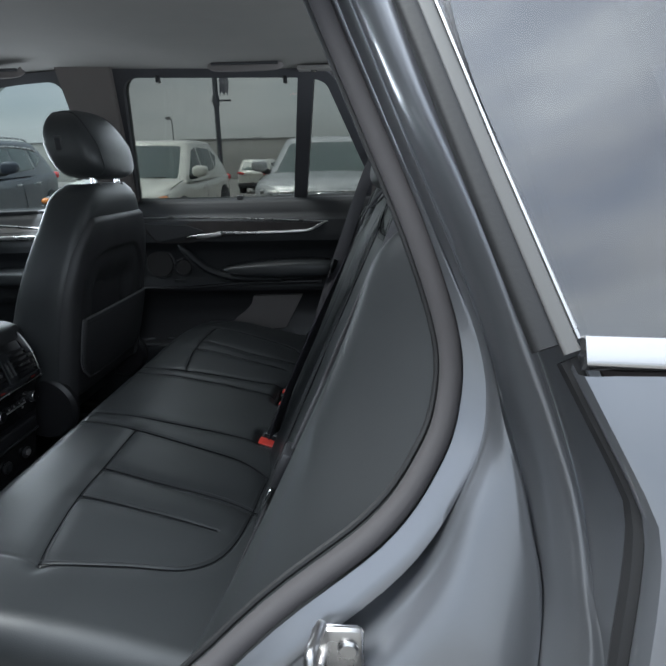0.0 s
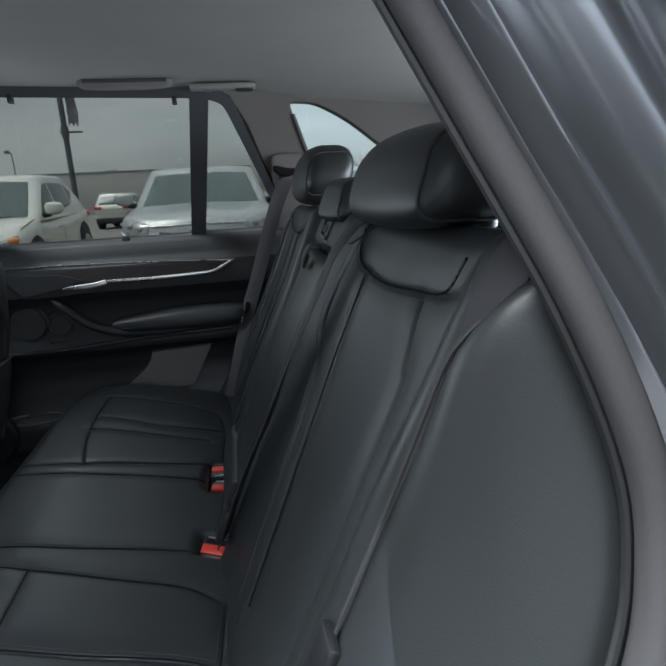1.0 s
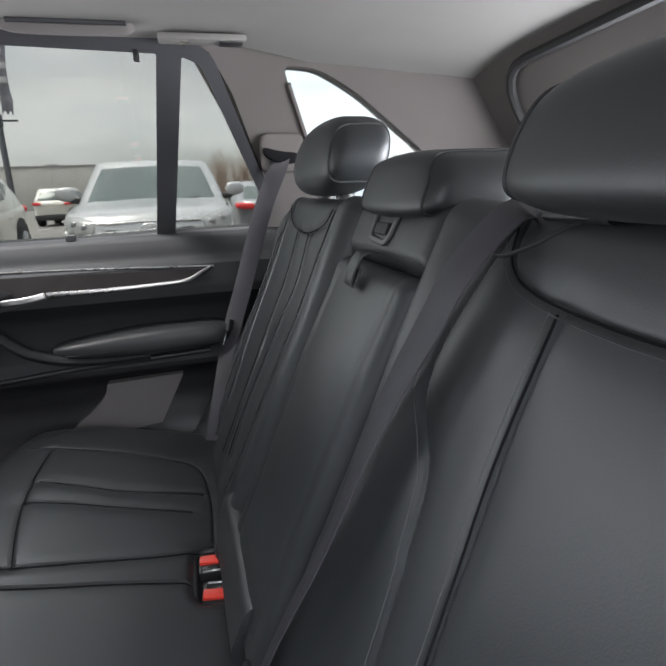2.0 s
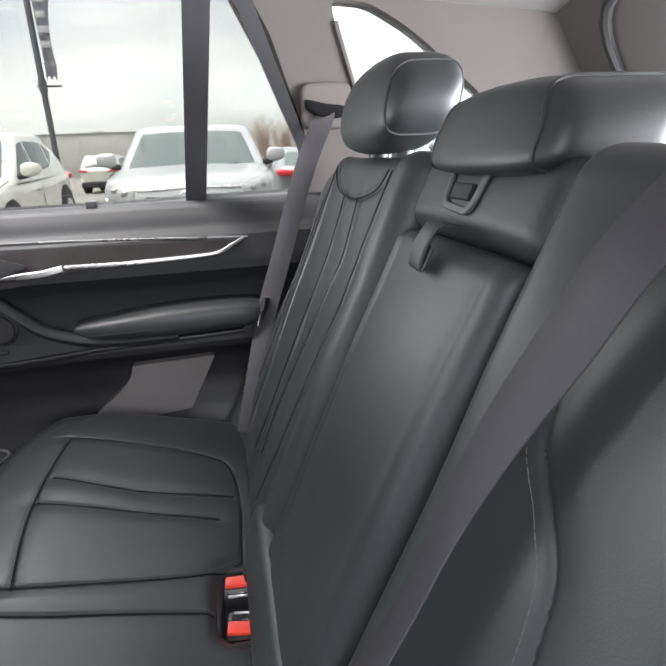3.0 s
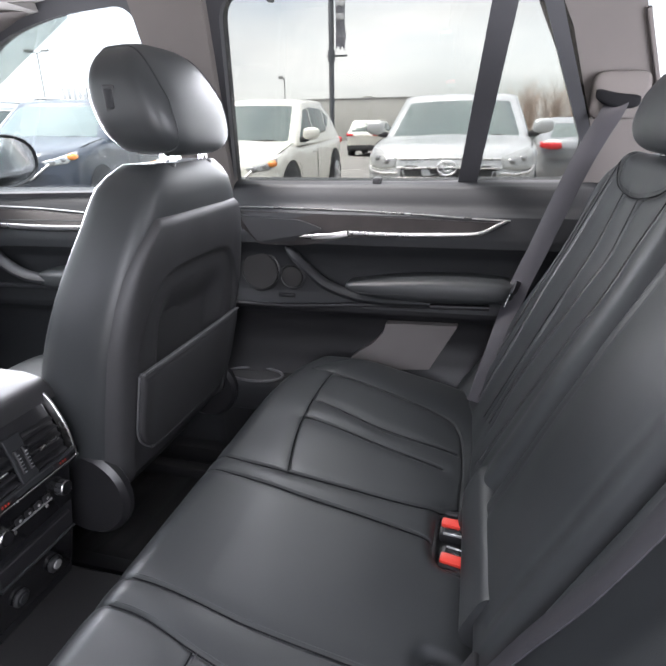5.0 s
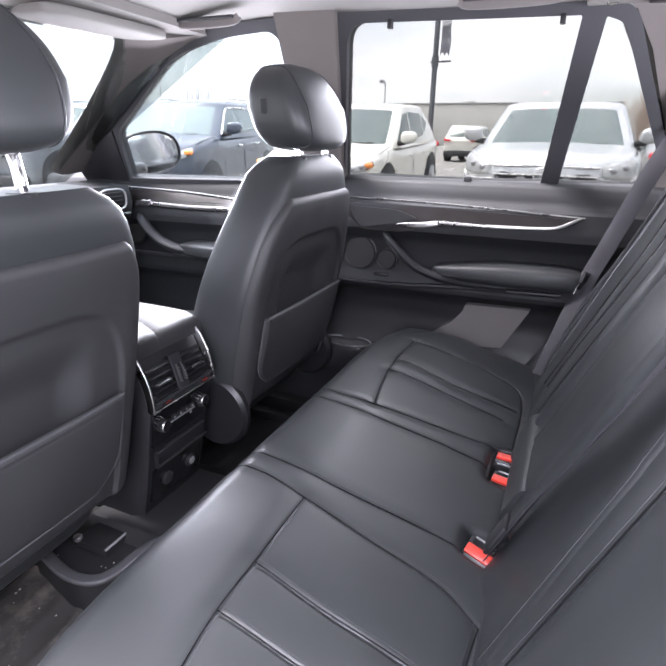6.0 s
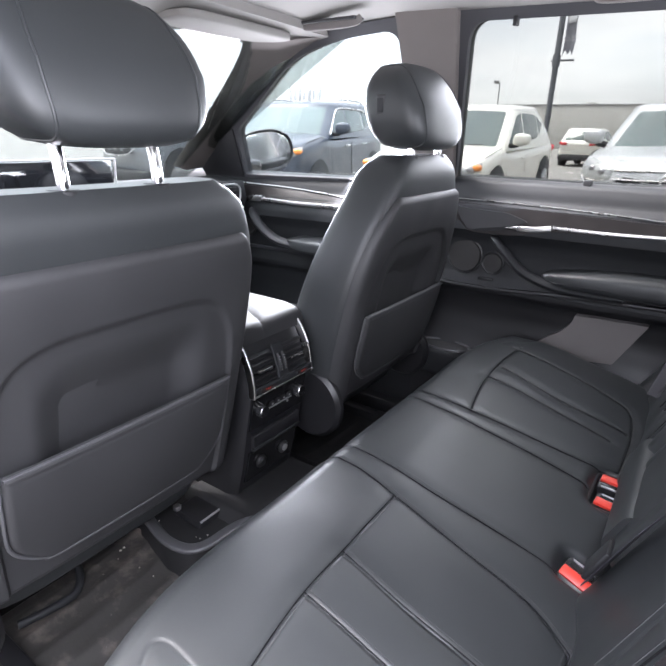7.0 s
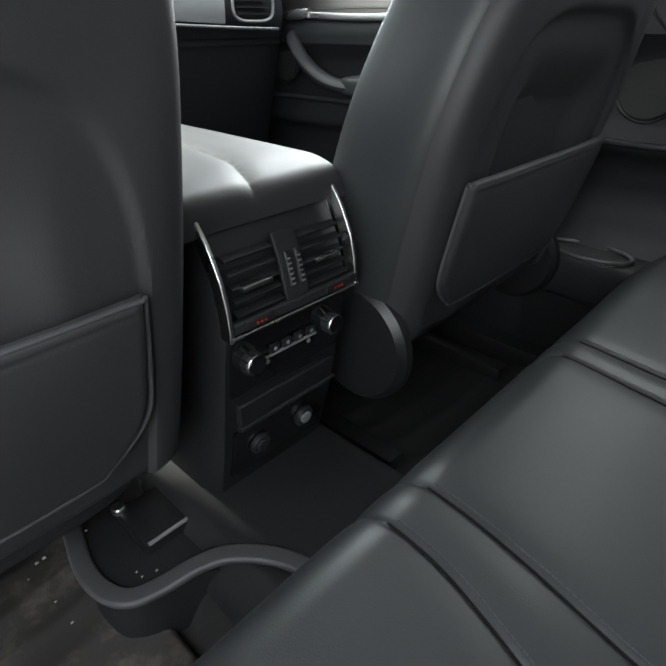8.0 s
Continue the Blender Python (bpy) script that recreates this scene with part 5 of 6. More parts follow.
    if yc < 0:
        part("adjuster_bar", tube(spline([(xb - 0.33, yc - 0.02, 0.505), (xb - 0.27, yc - 0.012, 0.475), (xb - 0.225, yc - 0.045, 0.462), (xb - 0.225, yc - 0.10, 0.462), (xb - 0.24, yc - 0.16, 0.462)], 5), 0.009, 10), PLASTIC, st)
    return st


def spline_2d(pts, k=5):
    return [(p.x, p.y) for p in spline([(a, b, 0) for a, b in pts], k)]


front_seat("passenger_seat", 0.428, -0.617, 1.350, 1.456, "black leather front passenger seat with a back pocket", 0.268, 0.125, 0.48, 0.81)
front_seat("driver_seat", -0.408, -0.682, 1.319, 1.466, "black leather driver seat with a raised headrest and back pocket", 0.282, 0.050, 0.76, 0.765)

# ---- centre console ----
console = thing("centre_console", (-0.9, 0.018, 0.5), "black centre console with rear vents and climate panel", "console")
CY = 0.018


def con_x(z):
    """The rear face of the console by height."""
    return float(np.interp(z, [0.52, 0.545, 0.62, 0.70, 0.78, 0.835, 0.86, 0.90, 0.94, 0.965], [-0.780, -0.776, -0.757, -0.742, -0.730, -0.720, -0.724, -0.735, -0.752, -0.770]))


body = []
for z in np.linspace(0.45, 0.955, 24):
    w = 0.112 + 0.006 * math.sin(math.pi * (z - 0.45) / 0.5)
    x = con_x(z) - 0.012
    body.append([Vector((x - 0.03, CY - w, z)), Vector((x, CY - w + 0.016, z)), Vector((x, CY + w - 0.016, z)), Vector((x - 0.03, CY + w, z)), Vector((-1.62, CY + w, z)), Vector((-1.62, CY - w, z))])
part("body", loft(body), PLASTIC_DARK, console)
# armrest lid with a seam along its middle
def lid_place(x, y, h):
    k = max(0.0, (x + 0.83) / 0.07)
    return Vector((x, CY + y * (1 - 0.05 * k * k), 0.992 + h - 0.013 * k ** 2.0 - 0.10 * max(0.0, abs(y) - 0.085) ** 1.0 * 0.6))


part("armrest_lid", pad(lid_place, (-1.17, -0.760), (-0.130, 0.136), 0.020, [([(-1.18, 0.018), (-0.95, 0.015), (-0.84, 0.004), (-0.75, -0.026)], 0.0026, 0.0060)], 0.006, 0.034, 90, 80, 0.002, 8), LEATHER_MATT, console, "padded leather armrest lid with a centre seam")
# vent unit
vent = part("vent_housing", loft([[Vector((con_x(z) - 0.03, CY - 0.096, z)), Vector((con_x(z) - 0.014, CY - 0.096, z)), Vector((con_x(z) - 0.014, CY + 0.100, z)), Vector((con_x(z) - 0.03, CY + 0.100, z))] for z in np.linspace(0.838, 0.945, 10)]), GLOSS_BLACK, console, "gloss black vent unit")
for z in (0.858, 0.873, 0.888, 0.903, 0.918):
    for y0, y1 in ((-0.088, -0.019), (0.022, 0.092)):
        part("slat", sweep([(con_x(z) - 0.004, CY + y0, z), (con_x(z) - 0.004, CY + y1, z)], rrect(0.012, 0.0028, 0.001), (0.3, 0, 1)), PLASTIC_DARK, vent)
for y in (-0.055, 0.058):
    part("vent_tab", box((con_x(0.888) - 0.004, CY + y - 0.022, 0.882), (con_x(0.888) + 0.008, CY + y + 0.022, 0.889), 0.002), CHROME, vent, "satin vent tab")
part("wheel_plate", sweep([(con_x(z) + 0.000, CY + 0.0015, z) for z in np.linspace(0.846, 0.930, 8)], rrect(0.036, 0.006, 0.002), (1, 0, 0)), PLASTIC, vent)
for y in (-0.006, 0.010):
    wh = part("thumb_wheel", sweep([(con_x(z) + 0.002, CY + y, z) for z in np.linspace(0.868, 0.908, 8)], rrect(0.008, 0.012, 0.003), (1, 0, 0)), PLASTIC_DARK, vent)
    for z in np.linspace(0.872, 0.902, 6):
        part("mark", box((con_x(z) + 0.0075, CY + y - 0.0022, z - 0.0008), (con_x(z) + 0.0090, CY + y + 0.0022, z + 0.0008)), SILVER_PLASTIC, wh)
for s in (-1, 1):
    arc = [Vector((con_x(z) - 0.006 + 0.006 * math.sin(math.pi * (z - 0.83) / 0.13), CY + s * 0.1035, z)) for z in np.linspace(0.832, 0.955, 14)]
    part("side_frame", sweep(arc, rrect(0.006, 0.020, 0.0025), (1, 0, 0)), CHROME, vent, "dark satin chrome side frame")
part("trim_bar", sweep([(con_x(0.846) + 0.001, CY - 0.100, 0.846), (con_x(0.846) + 0.001, CY + 0.102, 0.846)], rrect(0.010, 0.014, 0.003)), PLASTIC, vent)
part("chrome_bar", sweep([(con_x(0.836) + 0.005, CY - 0.104, 0.8365), (con_x(0.836) + 0.005, CY + 0.106, 0.8365)], rrect(0.004, 0.0045, 0.0015)), CHROME, vent)
for y in (-0.063, 0.066):
    sw = part("seat_heat_switch", box((con_x(0.846) + 0.002, CY + y - 0.022, 0.8405), (con_x(0.846) + 0.0085, CY + y + 0.022, 0.8515), 0.002), PLASTIC_DARK, vent)
    for k in (-0.006, 0, 0.006):
        part("red_mark", box((con_x(0.846) + 0.0085, CY + y + k - 0.0012, 0.8445), (con_x(0.846) + 0.0090, CY + y + k + 0.0012, 0.8480)), RED, sw)
# climate panel
cp = part("climate_panel", loft([[Vector((con_x(z) - 0.02, CY - 0.095, z)), Vector((con_x(z) - 0.008, CY - 0.095, z)), Vector((con_x(z) - 0.008, CY + 0.097, z)), Vector((con_x(z) - 0.02, CY + 0.097, z))] for z in np.linspace(0.735, 0.830, 8)]), GLOSS_BLACK, console, "gloss black climate panel")
for y in (-0.070, 0.068):
    kb = part("knob", disc((con_x(0.781) - 0.008, CY + y, 0.783), (1, 0, 0.15), 0.0146, 0.018, 32, 0.003), PLASTIC, cp, "ribbed temperature knob with a silver ring")
    part("knob_ring", sweep([Vector((con_x(0.781) + 0.0102, CY + y + 0.0128 * math.cos(a), 0.7858 + 0.0128 * math.sin(a))) for a in np.linspace(0, 2 * math.pi, 29)], circle(0.0014, 6), (1, 0, 0)), CHROME, kb)
    part("knob_cap", disc((con_x(0.781) + 0.0096, CY + y, 0.7857), (1, 0, 0.15), 0.0116, 0.0022, 28, 0.001), GLOSS_BLACK, kb)
    for k in range(10):
        a = 2 * math.pi * k / 10
        part("ridge", box((-0.007, -0.0009, -0.0009), (0.007, 0.0009, 0.0009), 0, 1, Matrix.Translation((con_x(0.781) + 0.001, CY + y + 0.0149 * math.cos(a), 0.7842 + 0.0149 * math.sin(a)))), CHROME, kb)
part("key_bar", sweep([(con_x(0.780) - 0.004, CY - 0.045, 0.778), (con_x(0.780) - 0.004, CY + 0.043, 0.778)], rrect(0.004, 0.003, 0.001)), SILVER_PLASTIC, cp)
for k in range(4):
    ky = part("key", box((con_x(0.79) - 0.006, CY - 0.040 + 0.021 * k, 0.782), (con_x(0.79) - 0.001, CY - 0.024 + 0.021 * k, 0.794), 0.002), PLASTIC_DARK, cp)
    part("mark", disc((con_x(0.79) - 0.0012, CY - 0.032 + 0.021 * k, 0.788), (1, 0, 0), 0.0028, 0.001, 10, 0.0003), SILVER_PLASTIC, ky)
for y in (-0.038, 0.035):
    part("mark", disc((con_x(0.768) - 0.008, CY + y, 0.766), (1, 0, 0), 0.0036, 0.001, 10, 0.0003), SILVER_PLASTIC, cp)
part("tray_slot", sweep([(con_x(0.70) - 0.006, CY - 0.085, 0.700), (con_x(0.70) - 0.006, CY + 0.085, 0.700)], rrect(0.012, 0.034, 0.004)), PLASTIC_DARK, console)
part("tray_lip", sweep([(con_x(0.682) + 0.000, CY - 0.088, 0.680), (con_x(0.682) + 0.000, CY + 0.088, 0.680)], rrect(0.010, 0.006, 0.002)), PLASTIC, console)
sp = part("socket_plate", loft([[Vector((con_x(z) - 0.02, CY - 0.088, z)), Vector((con_x(z) - 0.006, CY - 0.088, z)), Vector((con_x(z) - 0.006, CY + 0.088, z)), Vector((con_x(z) - 0.02, CY + 0.088, z))] for z in np.linspace(0.575, 0.665, 6)]), GLOSS_BLACK, console)
for y in (-0.046, 0.038):
    sk = part("power_socket", disc((con_x(0.624) - 0.006, CY + y, 0.624), (1, 0, -0.1), 0.017, 0.010, 28, 0.003), PLASTIC_DARK, sp)
    part("socket_ring", disc((con_x(0.624) + 0.003, CY + y, 0.624), (1, 0, -0.1), 0.0095, 0.004, 24, 0.001), SILVER_PLASTIC if y > 0 else PLASTIC, sk)

# ---- dashboard ----
dash = thing("dashboard", (-1.7, 0, 0.8), "black dashboard with a silver trim strip and screen", "dashboard")
part("top_pad", sheet(lambda u, v: Vector((-1.50 - 0.52 * u, -0.70 + 1.40 * v, 1.205 + 0.035 * math.sin(math.pi * min(1, u * 1.4)) - 0.05 * u)), 12, 24, (0, 0, -0.12)), PLASTIC, dash)
part("upper_face", sheet(lambda u, v: Vector((-1.49 + 0.015 * math.sin(math.pi * u), -0.69 + 1.38 * v, 1.215 - 0.115 * u)), 8, 20, (-0.1, 0, 0)), PLASTIC, dash)
part("trim_strip", sweep([(-1.468, y, 1.160 + 0.01 * math.cos(y * 4)) for y in np.linspace(-0.66, 0.50, 24)], rrect(0.010, 0.050, 0.003)), SILVER_PLASTIC, dash, "pale silver trim strip")
part("chrome_strip", sweep([(-1.462, y, 1.128 + 0.01 * math.cos(y * 4)) for y in np.linspace(-0.66, 0.66, 24)], rrect(0.008, 0.007, 0.002)), CHROME, dash)
part("lower_face", sheet(lambda u, v: Vector((-1.50 - 0.12 * u, -0.70 + 1.40 * v, 1.10 - 0.45 * u)), 8, 12, (-0.15, 0, 0)), PLASTIC, dash)
part("stack", box((-1.56, -0.13, 0.80), (-1.455, 0.15, 1.12), 0.012), GLOSS_BLACK, dash)
av = part("air_vent", sweep([Vector((-1.462, 0.585 + 0.062 * math.copysign(abs(math.cos(a)) ** 0.6, math.cos(a)), 1.172 + 0.036 * math.copysign(abs(math.sin(a)) ** 0.6, math.sin(a)))) for a in np.linspace(0, 2 * math.pi, 33)], circle(0.0035, 8), (1, 0, 0)), SILVER_PLASTIC, dash, "chrome ringed side vent")
for z in (1.152, 1.166, 1.180, 1.194):
    part("slat", box((-1.475, 0.535, z - 0.002), (-1.462, 0.635, z + 0.002)), PLASTIC_DARK, av)
scr = part("screen", box((-1.50, -0.22, 1.215), (-1.475, 0.125, 1.305), 0.005), SCREEN, dash, "wide dark display screen")
part("screen_frame", sweep([Vector((-1.474, y, z)) for y, z in rounded([(-0.224, 1.212), (0.128, 1.212), (0.134, 1.308), (-0.224, 1.308), (-0.224, 1.212)], 0.004, 3)], circle(0.003, 8), (1, 0, 0)), SILVER_PLASTIC, scr)

# ---- belts and buckles ----


def belt(pts, width, up, k=8):
    return sweep(spline(pts, k), rrect(width, 0.0016, 0.0006, 2), up)


fb = thing("seat_belt", (0.1, 0.7, 0.8), "dark grey seat belt hanging beside the closed door", "seat belt", "seat belts")
part("webbing", belt([(0.256, 0.792, 1.458), (0.243, 0.774, 1.432), (0.195, 0.772, 1.325), (0.13, 0.757, 1.14), (0.09, 0.745, 1.03), (0.055, 0.68, 0.92), (0.015, 0.60, 0.79)], 0.048, (-0.45, -1, 0.25)), BELT, fb)
tg = part("tongue", box((-0.030, -0.004, -0.016), (0.030, 0.006, 0.016), 0.003, 2, Matrix.Translation((0.088, 0.742, 1.040)) @ Euler((0.2, 0.3, 1.25)).to_matrix().to_4x4()), PLASTIC_DARK, fb)
part("plate", box((-0.012, -0.002, -0.050), (0.012, 0.002, -0.012), 0.001, 1, Matrix.Translation((0.080, 0.738, 1.040)) @ Euler((0.2, 0.3, 1.25)).to_matrix().to_4x4()), CHROME_BRIGHT, tg)
cb = thing("seat_belt", (0.1, -0.2, 0.8), "dark grey seat belt lying down the seat back", "seat belt", "seat belts")
line = spline([on_back(-0.262, 1.356, -0.012), on_back(-0.259, 1.347, 0.012), on_back(-0.250, 1.298, 0.030), on_back(-0.238, 1.253, 0.030), on_back(-0.223, 1.199, 0.030), on_back(-0.214, 1.139, 0.030), on_back(-0.213, 1.078, 0.030), on_back(-0.209, 1.028, 0.030), on_back(-0.189, 0.928, 0.030), on_back(-0.164, 0.800, 0.022)], 8)
part("webbing", sweep(line, rrect(0.047, 0.0016, 0.0006, 2), [BACK_N + Vector((0, 0.35 * smooth(i, 20, 56), 0)) for i in range(len(line))]), BELT, cb)
gd = part("belt_guide", sweep([on_back(y, 1.352, 0.006) for y in (-0.296, -0.36)], rrect(0.014, 0.008, 0.003), BACK_N), PLASTIC_DARK, cb, "black belt outlet")
part("guide_wire", tube(spline([on_back(-0.278, 1.314, 0.022), on_back(-0.290, 1.316, 0.020), on_back(-0.312, 1.327, 0.016), on_back(-0.326, 1.340, 0.010), on_back(-0.350, 1.356, 0.0)], 5), 0.0017, 8, (0, 0, 1)), PLASTIC, gd)
part("tongue", box((-0.008, -0.020, -0.03), (0.0, 0.020, 0.03), 0.003, 2, Matrix.Translation(on_back(-0.166, 0.835, 0.030)) @ Matrix.Rotation(0.41, 4, "Y")), PLASTIC_DARK, cb)
nb = thing("seat_belt", (0.2, -0.66, 0.8), "dark grey seat belt beside the open doorway", "seat belt", "seat belts")
part("webbing", belt([on_back(-0.690, 1.42, -0.04), on_back(-0.676, 1.345, 0.0), on_back(-0.671, 1.27, -0.002), on_back(-0.665, 1.20, -0.006), on_back(-0.660, 1.10, -0.010), on_back(-0.658, 1.0, -0.012), on_back(-0.66, 0.88, -0.014)], 0.034, BACK_N + Vector((0, -0.5, 0))), BELT, nb)
tg = part("tongue", box((-0.008, -0.018, -0.026), (0.004, 0.018, 0.026), 0.004, 2, Matrix.Translation(on_back(-0.664, 1.03, 0.010)) @ Euler((0, 0.4, 0)).to_matrix().to_4x4()), PLASTIC_DARK, nb)
part("plate", box((-0.006, -0.016, -0.060), (-0.003, 0.016, -0.028), 0.001, 1, Matrix.Translation(on_back(-0.664, 1.03, 0.010)) @ Euler((0, 0.4, 0)).to_matrix().to_4x4()), CHROME_BRIGHT, tg)

tray = thing("buckle_pocket", (-0.01, 0.146, 0.72), "black plastic pocket sunk in the bench for belt buckles", "buckle pocket")
part("rim", sweep([Vector((-0.014 + a, 0.146 + b, 0.760)) for a, b in rrect(0.062, 0.140, 0.016) + [rrect(0.062, 0.140, 0.016)[0]]], circle(0.005, 8)), PLASTIC_DARK, tray)
part("well", box((-0.050, 0.072, 0.70), (0.022, 0.220, 0.741), 0.012), PLASTIC_DARK, tray)


def buckle(x, y, z, ax, az, label):
    """A belt buckle with a red press button on its top, leaning by ax."""
    m = Matrix.Translation((x, y, z)) @ Matrix.Rotation(ax, 4, "X") @ Matrix.Rotation(az, 4, "Z")
    bk = thing("belt_buckle", (x, y, z - 0.04), label, "belt buckle", "belt buckles")
    part("housing", box((-0.023, -0.026, -0.05), (0.020, 0.026, 0.0), 0.006, 2, m), PLASTIC_DARK, bk)
    part("button", box((-0.016, -0.0235, -0.004), (0.002, 0.0235, 0.006), 0.003, 2, m), RED, bk, "red release button")
    part("slot", box((0.005, -0.019, -0.002), (0.013, 0.019, 0.0015), 0.0008, 1, m), GLOSS_BLACK, bk)
    part("spring_clip", box((0.0145, -0.018, -0.006), (0.0175, 0.018, 0.002), 0.001, 1, m), SILVER_PLASTIC, bk)
    return bk


buckle(-0.013, 0.181, 0.760, 0.12, 1.50 + math.pi, "black belt buckle with a red release button")
buckle(-0.009, 0.111, 0.760, 0.22, 1.42, "black belt buckle with a red release button")
bk = buckle(-0.016, -0.124, 0.772, 0.55, 1.25, "tilted black belt buckle with a red release button")
part("strap", tube(spline([(0.004, -0.13, 0.735), (0.014, -0.15, 0.73), (0.022, -0.165, 0.725)], 4), 0.010, 8), PLASTIC_DARK, bk)
for y in (0.263, 0.588, -0.215):
    pv = thing("anchor_bolt", (0.025, y, 0.80), "small steel anchor loop at the seat joint", "anchor", "anchors")
    part("loop", rod((0.024, y, 0.778), (0.030, y, 0.803), 0.004, 10, 0.002), CHROME, pv)

# ---- floor ----
for s in (-1, 1):
    fm = thing("floor_mat", (-0.62, s * 0.45, 0.42), "ribbed black rubber floor mat with dried dirt" if s < 0 else "ribbed black rubber floor mat", "floor mat", "floor mats")
    ribs = [([(x - 0.02, s * 0.24), (x, s * 0.30), (x + 0.012, s * 0.45), (x + 0.012, s * 0.62), (x - 0.01, s * 0.72)], 0.013, -0.0075) for x in np.arange(-0.985, -0.38, 0.062)]
    part("mat", pad(lambda u, v, h: Vector((u, v, 0.418 + h)), (-1.02, -0.36), tuple(sorted((s * 0.215, s * 0.74))), 0.012, ribs, 0.0, 0.012, 130, 70, 0.005, s), MAT_RUBBER if s < 0 else RUBBER, fm)
tun = thing("tunnel_mat", (-0.75, 0.0, 0.53), "black rubber mat piece over the centre tunnel", "floor mat")
part("mat", pad(lambda u, v, h: Vector((u + 0.03 * math.sin(v * 6), v, floor_z(0, v) + 0.012 + h)), (-0.90, -0.40), (-0.17, 0.17), 0.012, (), 0.0, 0.012, 30, 60, 0.003, 4), RUBBER, tun)
edge = spline([(-0.98, -0.240, 0.516), (-0.908, -0.258, 0.516), (-0.838, -0.274, 0.516), (-0.785, -0.272, 0.516), (-0.752, -0.254, 0.517), (-0.736, -0.219, 0.520), (-0.718, -0.172, 0.534), (-0.690, -0.136, 0.546), (-0.635, -0.098, 0.550), (-0.56, -0.080, 0.550), (-0.46, -0.075, 0.550)], 5)
# paler than the mat, for the light its sloped face would catch
part("raised_edge", sweep(edge, rrect(0.026, 0.012, 0.005)), GREY_SHEEN, tun, "raised rubber mat edge")
part("step", holed([(p.x, p.y) for p in edge] + [(-0.46, -0.05), (-0.98, -0.05)], (), lambda x, y: Vector((x, y, 0.514)), (0, 0, -0.10)), RUBBER, tun)
fbx = thing("floor_vent_box", (-0.86, -0.17, 0.53), "black plastic cover box on the floor tunnel", "cover box")
part("box", box((-0.885, -0.205, 0.50), (-0.792, -0.134, 0.532), 0.008), PLASTIC_DARK, fbx)
part("rim", sweep([(-0.797, -0.200, 0.528), (-0.797, -0.137, 0.528)], circle(0.0035, 8)), SILVER_PLASTIC, fbx)
part("bolt", disc((-0.878, -0.200, 0.528), (0, 0, 1), 0.010, 0.012, 14), CHROME, fbx)

# crumbs of dried dirt on the mats
GRIT = material("pale_grit", (0.62, 0.58, 0.52), 0.9, var=0.3, scale=40)
grit = thing("grit", (-0.7, -0.3, 0.42), "pale crumbs of dried dirt on the floor mats", "dirt", kind="stuff")
gr_rng = random.Random(11)
crumbs = []
for i in range(95):
    x, y = gr_rng.uniform(-0.98, -0.55), gr_rng.gauss(-0.36, 0.13)
    if not -0.70 < y < -0.09:
        continue
    z = 0.4235 if y < -0.285 else (0.516 if x < -0.76 else None)
    if z is None:
        continue
    r = gr_rng.choice((0.0012, 0.0015, 0.0018, 0.0026))
    crumbs.append(superball((x, y, z + 0.003), (2 * r, 2.6 * r, 1.6 * r), 0.9, 0.9, 6, 4))
part("crumbs", join(*crumbs), GRIT, grit)

# ---- the car park outside ----
ASPHALT = material("asphalt", (0.17, 0.163, 0.152), 0.9, grain=(60, 0), bump=0.5, var=0.25, scale=0.6, stain=((0.24, 0.23, 0.215), 0.8, 0.5, 0.8))


def ground_z(y):
    """Rises from the car, fitting the parked cars to the camera's view, then levels."""
    return 0.028 * min(6.0, max(0.0, y - 1.0))


tagged(part("ground", sheet(lambda u, v: Vector((-600 + 1200 * u, (v - 0.5) * abs(v - 0.5) * 2400, ground_z((v - 0.5) * abs(v - 0.5) * 2400))), 30, 160, (0, 0, -0.2)), ASPHALT), "grey asphalt car park surface", "ground", kind="structure")
WHITE_PAINT = material("white_car_paint", (0.64, 0.63, 0.57), 0.35, var=0.02, coat=0.8)
SILVER_PAINT = material("silver_car_paint", (0.37, 0.378, 0.385), 0.34, 0.25, var=0.03, coat=0.8)
NAVY_PAINT = material("navy_car_paint", (0.030, 0.036, 0.050), 0.35, 0.0, var=0.05, coat=0.3, spec=0.4)
GREY_PAINT = material("grey_car_paint", (0.24, 0.25, 0.265), 0.32, 0.4, var=0.03, coat=0.8)
# opaque teal with paler blotches, painted to stand for reflected sky
CAR_GLASS = material("car_window", (0.085, 0.108, 0.104), 0.07, var=0.45, scale=1.1, spec=0.4)
TYRE = material("tyre", (0.02, 0.02, 0.021), 0.8, grain=(90, 0), bump=0.3)
LAMP_CLEAR = material("headlamp_clear", (0.30, 0.305, 0.30), 0.12, 0.3, var=0.35, scale=12, coat=0.8)
LAMP_DARK = material("headlamp_reflector", (0.22, 0.22, 0.225), 0.12, 0.6, var=0.3, scale=20, coat=0.8)
LAMP_AMBER = material("amber_lamp", (0.75, 0.25, 0.05), 0.25, coat=0.5)
LAMP_RED = material("red_lamp", (0.62, 0.03, 0.03), 0.2, var=0.2, coat=0.8)


def patch(P, outline, thick=0.02, dome=0.0, r=0.25):
    """A slab with rounded corners on a surface P(u, v, lift), swelling by dome in its middle."""
    side = min(math.hypot(a[0] - b[0], a[1] - b[1]) for a, b in zip(outline, outline[1:] + outline[:1]))
    loop = []
    for a, b in zip(*(lambda q: (q, q[1:] + q[:1]))(rounded(outline, r * side, 3))):
        loop += [a, ((a[0] + b[0]) / 2, (a[1] + b[1]) / 2)]
    cu, cv = sum(p[0] for p in loop) / len(loop), sum(p[1] for p in loop) / len(loop)
